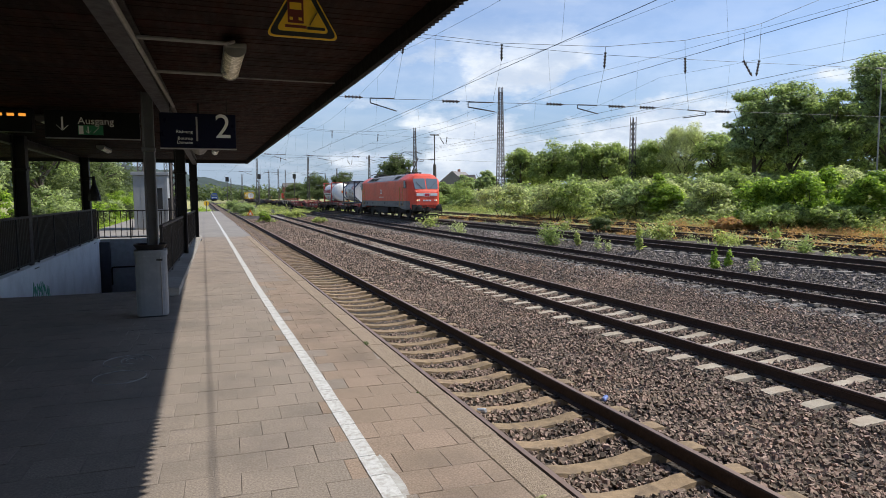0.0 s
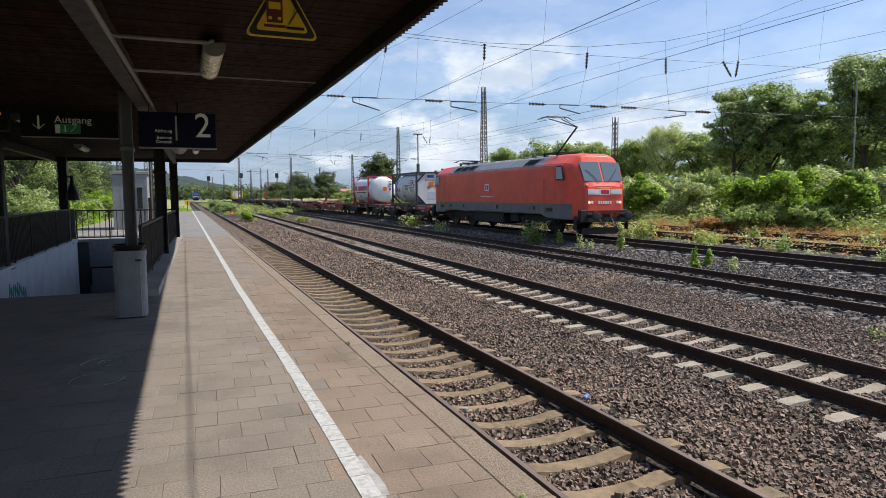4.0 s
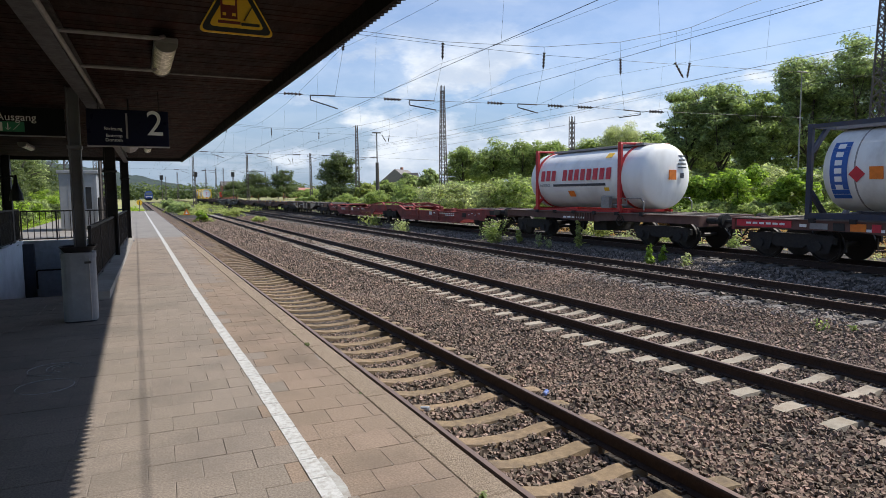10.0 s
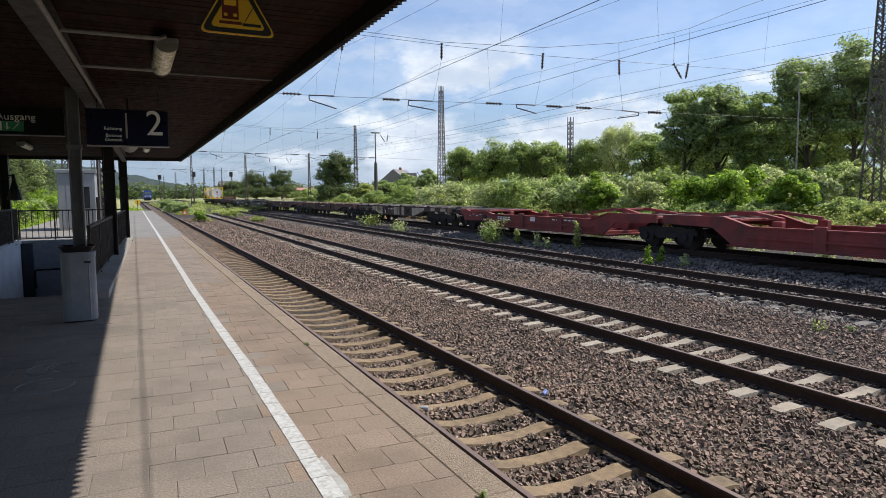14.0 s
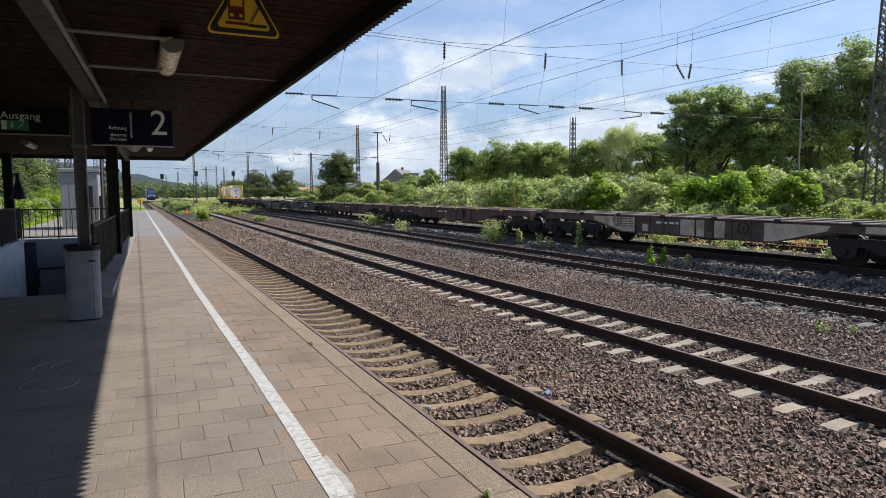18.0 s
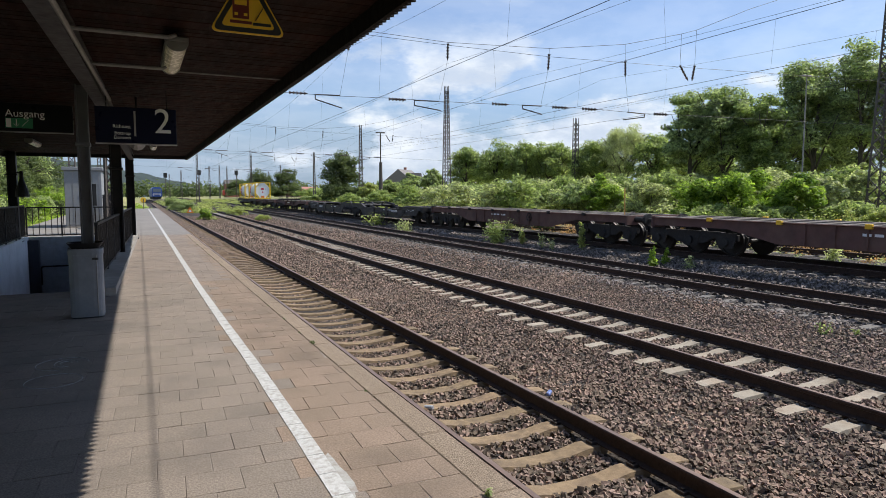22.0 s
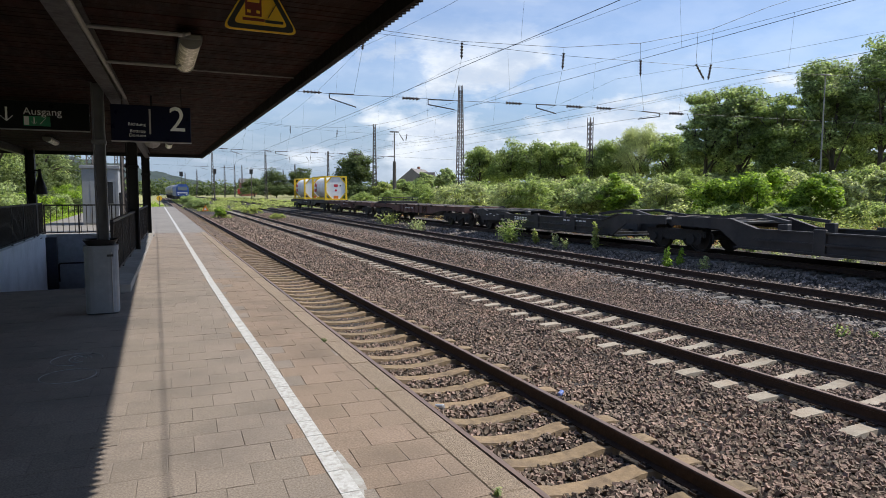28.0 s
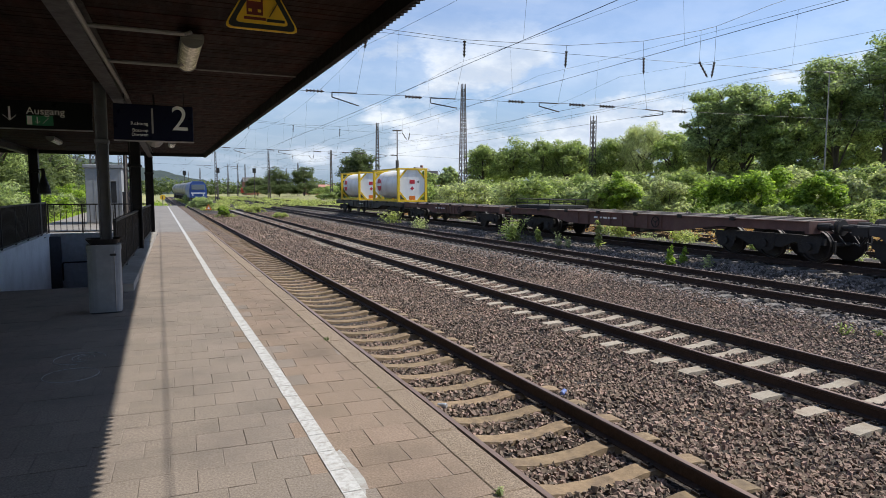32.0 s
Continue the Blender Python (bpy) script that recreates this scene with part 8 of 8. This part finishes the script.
    def carpet(name, label, n, x0, x1, y0, y1, h, size, material, seed, r=0.5):
        u = np.random.default_rng(seed)
        xs, ys = u.uniform(x0, x1, n), y0 + (y1 - y0) * u.random(n) ** 1.5
        c = [(x, y, (PLAT_Z if -5.2 < x < 1.9 and y < 82 else bed_height(x, y) if 2 < x < 21 else ground_height(x, y)) + h * 0.3 * u.random()) for x, y in zip(xs, ys)]
        ob = leaf_cloud(name, c, u.uniform(0.4, 1.0, n) * r, n * 55, size, material, None, seed=seed, flat=h / (2 * r) + 0.2, stick=0.9)
        tagged(ob, label, "weeds", kind="stuff")

    carpet("weeds", "yellow-green low weeds along the yard's far side", 300, 30.2, 33.5, 10, 120, 1.0, 0.075, M_LEAF, 501, 0.9)
    carpet("weeds", "yellow-green brambles sloping down to the yard", 380, 30.8, 34.5, 10, 120, 1.7, 0.075, M_LEAF_YELLOW, 509, 1.0)
    carpet("weeds", "pale green low brambles along the yard's far side", 420, 31.6, 36, 10, 130, 1.9, 0.08, M_LEAF_YELLOW, 502, 0.9)
    carpet("dry_grass", "dry brown grass among the disused tracks", 520, 21.2, 30.8, 10, 60, 0.5, 0.05, M_LEAF_DRY, 503, 0.5)
    carpet("dry_grass", "thick reddish-brown dry grass before the brambles", 520, 28.0, 32.0, 12, 36, 0.8, 0.042, M_LEAF_DRY, 510, 0.55)
    carpet("grass", "grey-green grass among the disused tracks", 420, 20.4, 30.5, 9, 110, 0.4, 0.04, M_LEAF_GREY, 504, 0.45)
    carpet("grass", "green grass beside the platform", 420, -9.5, -5.6, 30, 95, 0.5, 0.06, M_LEAF_BRIGHT, 505, 0.5)
    carpet("grass", "yellow-green growth far down the line", 420, 4.5, 30, 95, 240, 0.9, 0.16, M_LEAF_YELLOW, 506, 1.2)
    carpet("grass", "green growth at the platform end", 160, -9, 1.5, 83, 150, 1.0, 0.12, M_LEAF_BRIGHT, 507, 1.0)
    carpet("moss", "moss and grass in the joint of the platform edge", 16, 1.675, 1.695, 5, 29, 0.015, 0.006, M_LEAF_SHADE, 508, 0.018)


plant_right()
plant_left()
plant_weeds()


# ---- distance ----
def build_distance():
    # wooded hill
    xs = np.linspace(-420, 160, 60)
    ys = np.linspace(620, 1150, 24)
    v = []
    for y in ys:
        for x in xs:
            t = (y - 620) / 530
            prof = float(np.interp(x, (-420, -250, -120, -30, 20, 70, 120, 160), (78, 70, 52, 38, 27, 14, 5, 0)))
            v.append((x, y, prof * math.sin(min(1, t * 1.3) * math.pi / 2) + 4.5 * noise.noise((x * 0.06, y * 0.05, 0)) + 3.0 * noise.noise((x * 0.17, y * 0.15, 2)) - 1.0))
    w = len(xs)
    f = [(j * w + i, j * w + i + 1, (j + 1) * w + i + 1, (j + 1) * w + i) for j in range(len(ys) - 1) for i in range(w - 1)]
    hill = raw("hill", v, f, mat("far_woods", (0.030, 0.048, 0.040), (0.016, 0.028, 0.025), 0.15, 0.95, bump=1.0, bscale=0.3), smooth=True)
    tagged(hill, "low wooded hill on the horizon", "hill", kind="structure")
    g = np.random.default_rng(31)
    # a far band of trees right round the horizon
    c, r = [], []
    for k in range(330):
        a = radians(-35 + 0.36 * k)
        d = 430 + 60 * g.random()
        c.append((d * math.sin(a), d * math.cos(a), 3 + 3 * g.random()))
        r.append(5 + 4 * g.random())
    ob = leaf_cloud("far_trees", c, r, 45000, 1.1, M_LEAF_SHADE, None, seed=32, flat=0.8)
    tagged(ob, "distant band of dark green trees", "trees", kind="stuff")
    # house behind the trees
    x, y = polar(22.0, 172)
    root = empty("house", "grey-roofed house with a gable behind the shrubs", "house", m=pose(x, y, 0.6, 0, 0, 48))
    bm = bmesh.new()
    box(bm, -5, 5, -4, 4, 0, 5.0)
    wall = part("wall", bm, mat("house_render", (0.44, 0.39, 0.34), (0.36, 0.32, 0.28), 2, 0.9), root, "brownish rendered walls")
    bm = bmesh.new()
    extrude(bm, [(-4.4, 4.8), (4.4, 4.8), (0, 8.3)], "x", -5.3, 5.3)
    roof = part("roof", bm, mat("slate_roof", (0.21, 0.195, 0.19), (0.15, 0.14, 0.14), 6, 0.8, bump=0.4, bscale=8), root, "dark slate roof")
    bm = bmesh.new()
    extrude(bm, [(-1.6, 5.0), (1.6, 5.0), (0, 7.4)], "y", -4.6, 0)
    part("dormer", bm, M_ROOF, roof)
    bm = bmesh.new()
    box(bm, 2.0, 2.7, 0.5, 1.1, 7.0, 9.0)
    part("chimney", bm, mat("far_brick", (0.30, 0.13, 0.09), (0.24, 0.1, 0.07), 5, 0.9), roof, "brick chimney")
    for wx in (-3.2, -0.6, 2.2):
        bm = bmesh.new()
        box(bm, wx - 0.5, wx + 0.5, -4.03, -3.98, 2.6, 4.0)
        part("window", bm, M_GLASS, wall)
    # low halls and a brick signal box far down the yard
    for nm, a, d, wd, h, m, lb in (("brick_building", 7.2, 330, 7, 8.5, mat("far_brick", (0.30, 0.13, 0.09), (0.24, 0.1, 0.07), 5, 0.9), "distant dark brick railway building"),
                                   ("hall", 13.0, 330, 15, 5.2, mat("hall_red_roof", (0.42, 0.20, 0.15), (0.36, 0.17, 0.13), 3, 0.8), "distant low hall with a reddish roof"),
                                   ("hall", 3.2, 520, 34, 7.0, mat("hall_dark", (0.12, 0.13, 0.14), (0.09, 0.10, 0.11), 3, 0.8), "distant dark low hall")):
        x, y = polar(a, d)
        root = empty(nm, lb, "building", m=pose(x, y, 0.8))
        bm = bmesh.new()
        box(bm, -wd / 2, wd / 2, -4, 4, 0, h * 0.75, 0.05)
        body = part("wall", bm, m, root)
        bm = bmesh.new()
        extrude(bm, [(-4.4, h * 0.75), (4.4, h * 0.75), (0, h)], "x", -wd / 2 - 0.3, wd / 2 + 0.3)
        part("roof", bm, M_ROOF if nm != "hall" else m, root)
        for k in range(3):
            bm = bmesh.new()
            xx = -wd / 2 + wd * (k + 0.5) / 3
            box(bm, xx - 0.8, xx + 0.8, -4.04, -3.98, h * 0.3, h * 0.55)
            part("window", bm, M_GLASS, body)
    # parked red railcar
    x, y = polar(7.8, 330)
    root = empty("railcar", "distant parked red railcar with white window band", "railcar", m=pose(x, y, 0.6))
    bm = bmesh.new()
    box(bm, -8, 8, -1.4, 1.4, 0.9, 3.7, 0.25)
    body = part("body", bm, M_RED, root)
    for k in range(7):
        bm = bmesh.new()
        box(bm, -7.2 + 2.1 * k, -5.7 + 2.1 * k, -1.45, -1.38, 2.2, 3.0)
        part("window", bm, M_SIGNWHITE if k % 2 else M_GLASS, body)
    bm = bmesh.new()
    for k in (-6, -4, 4, 6):
        bar(bm, (k, -1.0, 0.45), (k, 1.0, 0.45), 0.45, 12)
    part("wheels", bm, M_UNDER, root)


build_distance()

# ---- the blue train far off ----
FAR_TRAIN = []


def build_far_train():
    blue = mat("far_blue", (0.03, 0.08, 0.30), (0.025, 0.07, 0.26), 2, 0.4, bump=0.0)
    root = empty("blue_locomotive", "distant blue electric locomotive coming up the line", "locomotive")
    bm = bmesh.new()
    out = [(-1.45, 1.0), (1.45, 1.0), (1.48, 2.4), (1.3, 3.4), (0.9, 3.9), (-0.9, 3.9), (-1.3, 3.4), (-1.48, 2.4)]
    extrude(bm, out, "y", 0.2, 18.0)
    body = part("body", bm, blue, root)
    bm = bmesh.new()
    box(bm, -1.1, 1.1, 0.12, 0.22, 2.4, 3.3, 0.04)
    part("windscreen", bm, M_GLASS, body)
    bm = bmesh.new()
    box(bm, -1.2, 1.2, 0.15, 0.22, 1.7, 1.9)
    part("band", bm, M_SIGNWHITE, body)
    bm = bmesh.new()
    box(bm, -1.2, 1.2, 0.5, 17.5, 0.25, 1.0, 0.05)
    part("running_gear", bm, M_UNDER, root)
    for s in (-0.9, 0.9):
        bm = bmesh.new()
        bar(bm, (s, 0.14, 1.45), (s, 0.2, 1.45), 0.14, 10)
        part("headlight", bm, M_SIGNWHITE, body)
    FAR_TRAIN.append((root, 0.0, 0))
    for k in range(5):
        root = empty("tank_wagon", "distant grey tank wagon behind a blue locomotive", "freight wagon", "far tank wagons")
        bm = bmesh.new()
        tank_body(bm, 0.4, 12.4, 1.45, 2.55, 0.5, 20)
        part("tank", bm, mat("far_tank_grey", (0.26, 0.26, 0.25), (0.20, 0.20, 0.19), 2, 0.6, bump=0.02), root, smooth=True)
        bm = bmesh.new()
        box(bm, -1.2, 1.2, 0.1, 12.7, 0.95, 1.2, 0.03)
        part("frame", bm, M_UNDER, root)
        bm = bmesh.new()
        for y in (1.3, 3.1, 9.7, 11.5):
            bar(bm, (-1.0, y, 0.46), (1.0, y, 0.46), 0.46, 12)
        part("wheels", bm, M_UNDER, root)
        FAR_TRAIN.append((root, 19.0 + 13.2 * k, k + 1))


build_far_train()

# ---- loose stones of the bed ----
def build_stones():
    base = np.array([(x, y, z) for z in (-1, 1) for y in (-1, 1) for x in (-1, 1)], float)
    quads = np.array(((0, 2, 3, 1), (4, 5, 7, 6), (0, 1, 5, 4), (2, 6, 7, 3), (0, 4, 6, 2), (1, 3, 7, 5)))

    def scatter(name, label, n, x0, x1, y0, y1, power, size, material, seed, behind=False):
        u = np.random.default_rng(seed)
        y = y0 + (y1 - y0) * u.random(n) ** power
        x = x0 + (x1 - x0) * u.random(n)
        # the dense stretches lie ahead of a slanting line, a thinner one behind it
        keep = (y > np.maximum(0.55 * x - 0.3, 2.6)) != behind
        for tr in (T1, T2, T3, T4):
            lat = x - (tr.x + math.tan(tr.a) * y)
            keep &= ~((np.abs(np.abs(lat) - 0.7525) < 0.10))
            if tr in (T1, T2):
                ph = (y - (0.82 if tr is T1 else -2.5)) / 0.63
                on = (np.abs(ph - np.round(ph)) * 0.63 < 0.104) & (np.abs(lat) < 1.32)
                keep &= ~on
        x, y = x[keep], y[keep]
        n = len(x)
        hz = np.array([bed_height(a, b) for a, b in zip(x, y)])
        for tr in (T1, T2):
            lat = np.abs(x - (tr.x + math.tan(tr.a) * y))
            hz += np.where(lat < 0.7, 0.012 - 0.05 * np.clip((y - 8.0) / 5.0, 0.0, 1.0) * (1.0 if tr is T1 else 0.3), np.where(lat < 1.6, 0.02, 0.0))
        s = size * (0.55 + 0.75 * u.random(n))
        ax = u.normal(size=(n, 4))
        ax /= np.linalg.norm(ax, axis=1)[:, None]
        a, b, c, d = ax.T
        R = np.stack([1 - 2 * (c * c + d * d), 2 * (b * c - a * d), 2 * (b * d + a * c), 2 * (b * c + a * d), 1 - 2 * (b * b + d * d), 2 * (c * d - a * b),
                      2 * (b * d - a * c), 2 * (c * d + a * b), 1 - 2 * (b * b + c * c)], 1).reshape(n, 3, 3)
        shape = base[None] * (0.55 + 0.62 * u.random((n, 1, 3))) * (1 + 0.27 * u.normal(size=(n, 8, 3)).clip(-1.2, 1.2)) * 0.62
        p = np.einsum("nij,nkj->nki", R, shape * s[:, None, None])
        p += np.stack([x, y, hz + s * 0.15 + 0.01], 1)[:, None]
        f = (quads[None] + 8 * np.arange(n)[:, None, None]).reshape(-1, 4)
        ob = raw(name, p.reshape(-1, 3), f, material)
        tagged(ob, label, "ballast", kind="stuff")

    scatter("ballast_stones", "loose brown-grey crushed stones round the near tracks", 70000, 2.0, 12.2, 2.6, 17.0, 1.3, 0.032, M_STONE, 1)
    scatter("ballast_stones", "loose brown-grey crushed stones behind the near end of the tracks", 17000, 2.0, 20.6, -11.0, 11.0, 0.8, 0.062, M_STONE, 6, True)
    scatter("ballast_stones", "loose brown-grey crushed stones along the tracks", 30000, 2.0, 12.6, 15.0, 36.0, 1.3, 0.043, M_STONE, 2)
    scatter("ballast_stones", "loose brown-grey crushed stones far along the tracks", 15000, 2.0, 12.6, 35.0, 80.0, 1.3, 0.075, M_STONE, 4)
    scatter("ballast_stones", "loose grey crushed stones far along the yard", 9000, 11.8, 20.6, 33.0, 75.0, 1.3, 0.075, M_STONE_GREY, 5)
    scatter("ballast_stones", "loose dark grey crushed stones in the yard", 29000, 11.8, 20.6, 6.0, 34.0, 1.25, 0.043, M_STONE_GREY, 3)


build_stones()


# ---- litter ----
def build_can(x, y, z, turn, material, label):
    root = empty("drink_can", label, "can", "litter", m=pose(x, y, z, 0, 82, turn))
    bm = bmesh.new()
    lathe(bm, [(-0.060, 0.02), (-0.060, 0.024), (-0.052, 0.032), (0.048, 0.032), (0.060, 0.026), (0.060, 0.02)], "z", 14)
    part("body", bm, material, root, smooth=False)
    bm = bmesh.new()
    lathe(bm, [(0.0605, 0.001), (0.0605, 0.024), (0.064, 0.026), (0.064, 0.024)], "z", 14)
    part("lid", bm, M_PIPE, root, "bare metal lid")


build_can(4.79, 6.84, bed_height(4.79, 6.84) + 0.07, 35, mat("can_blue", (0.05, 0.12, 0.45), (0.3, 0.32, 0.4), 20, 0.35, metal=0.4, bump=0.05), "crushed blue drink can lying on the stones")
build_can(3.13, 7.03, bed_height(3.13, 7.03) + 0.06, -50, mat("can_pale", (0.55, 0.58, 0.60), (0.35, 0.38, 0.42), 20, 0.35, metal=0.4, bump=0.05), "crushed pale drink can between the rails")


# ---- pavers ----
def build_pavers():
    bm = bmesh.new()
    box(bm, -0.1555, 0.1555, -0.1513, 0.1513, -0.05, 0.0)
    top = [e for e in bm.edges if all(v.co.z > -0.01 for v in e.verts)]
    bmesh.ops.bevel(bm, geom=top, offset=0.002, segments=1, affect="EDGES")
    me = bpy.data.meshes.new("paver")
    bm.to_mesh(me)
    bm.free()
    me.materials.append(M_PAVER)
    # the rows lie a little aslant to the edge
    W, H = 0.3145, 0.306
    px, rest, cut = [], [], []
    g = np.random.default_rng(9)
    for row in range(-32, 82):
        yr = 3.68 + H * (row + 0.5)
        phase = (0.156 if row % 2 == 0 else 0.001) + 0.033 * (yr - 3.83)
        last = -9.0
        for col in range(-30, 8):
            x = phase + W * (col + 0.5)
            y = yr - 0.05 * (x - 0.4)
            if x > 1.53 or x < -7.8 or y > 28.8:
                continue
            last = max(last, x + W / 2)
            if -4.15 < x < kerb_x(y) - 0.2 and 12.6 < y < 28.3:
                continue
            if -1.1 < x < kerb_x(y) - 0.2 and 11.75 < y < 28.3:
                continue
            m = (x, y, PLAT_Z + g.uniform(-0.0022, 0.0015), g.uniform(-0.15, 0.15), g.uniform(-0.15, 0.15), -1.9 + g.uniform(-0.4, 0.4))
            if 2.7 < y < 13.2 and -1.0 < x < 1.6 and len(px) < 300:
                px.append(m)
            else:
                rest.append(m)
        if 1.0 < last < 1.66 and yr < 28.6:
            cut.append((last + 0.002, yr - 0.05 * 1.15))
    warm = me.copy()
    warm.materials[0] = M_PAVER_WARM
    for m in px:
        place("paver", warm if m[0] > 0.95 + g.normal() * 0.12 else me, platform, pose(*m))
    co = np.array([v.co[:] for v in me.vertices])
    polys = [list(p.vertices) for p in me.polygons if p.normal.z > -0.5]
    V, F = [], []
    TURN = np.array(Euler((0, 0, radians(-1.9))).to_matrix()).T
    for i, m in enumerate(rest):
        V.append(co @ TURN + np.array(m[:3]))
        F += [[k + len(co) * i for k in p] for p in polys if len(p) == 4]
    ob = raw("pavers", np.concatenate(V), F, M_PAVER_REST, platform, "far buff concrete pavers")
    tagged(ob, kind="stuff")
    # half pavers that close the rows at the edge slabs
    bm = bmesh.new()
    for x, y in cut:
        box(bm, x, 1.683, y - 0.150, y + 0.150, PLAT_Z - 0.05, PLAT_Z - 0.001)
    ob = part("cut_pavers", bm, M_PAVER_WARM, platform, "cut pavers beside the edge slabs")
    tagged(ob, kind="stuff")


M_PAVER_REST = mat("paver_concrete_far", (0.258, 0.210, 0.172), (0.175, 0.140, 0.115), 55, 0.9, bump=0.3, bscale=120, stain=(0.125, 0.105, 0.09), sscale=1.1, samount=0.55, island=0.06, world=True)
build_pavers()

def motions():
    """The goods train rolls past at six to seven metres a second; a blue train draws near far off."""
    for thing, back in TRAIN:
        walk(thing, [(t, T4.spot(s + back)) for t, s in TRAIN_ROWS])
    ts, ss = zip(*TRAIN_ROWS)
    for wheels, y, r in WHEELS:
        rows = []
        for k in range(356):
            t = min(32.0, 0.0902 * k)
            rows.append((t, pose(0, y, r, math.degrees((ss[0] - float(np.interp(t, ts, ss))) / r))))
        walk(wheels, rows)
    for thing, back, k in FAR_TRAIN:
        walk(thing, [(t, far_spot(s + back)) for t, s in ((0, 330), (8, 293), (13, 264), (20, 224), (26, 186), (29, 160), (32, 123))])


def far_spot(s):
    """The far line swings gently to the left and back."""
    def x(d):
        return float(np.interp(d, (80, 120, 140, 160, 180, 200, 230, 270, 330, 420), (6.6, 6.5, 6.45, 6.3, 5.9, 5.3, 4.7, 4.8, 5.4, 6.0)))
    return Matrix.Translation((x(s), s, float(np.interp(s, (100, 200), (0.25, 0.6))))) @ Euler((0, 0, math.atan((x(s - 6) - x(s + 12)) / 18))).to_matrix().to_4x4()


motions()
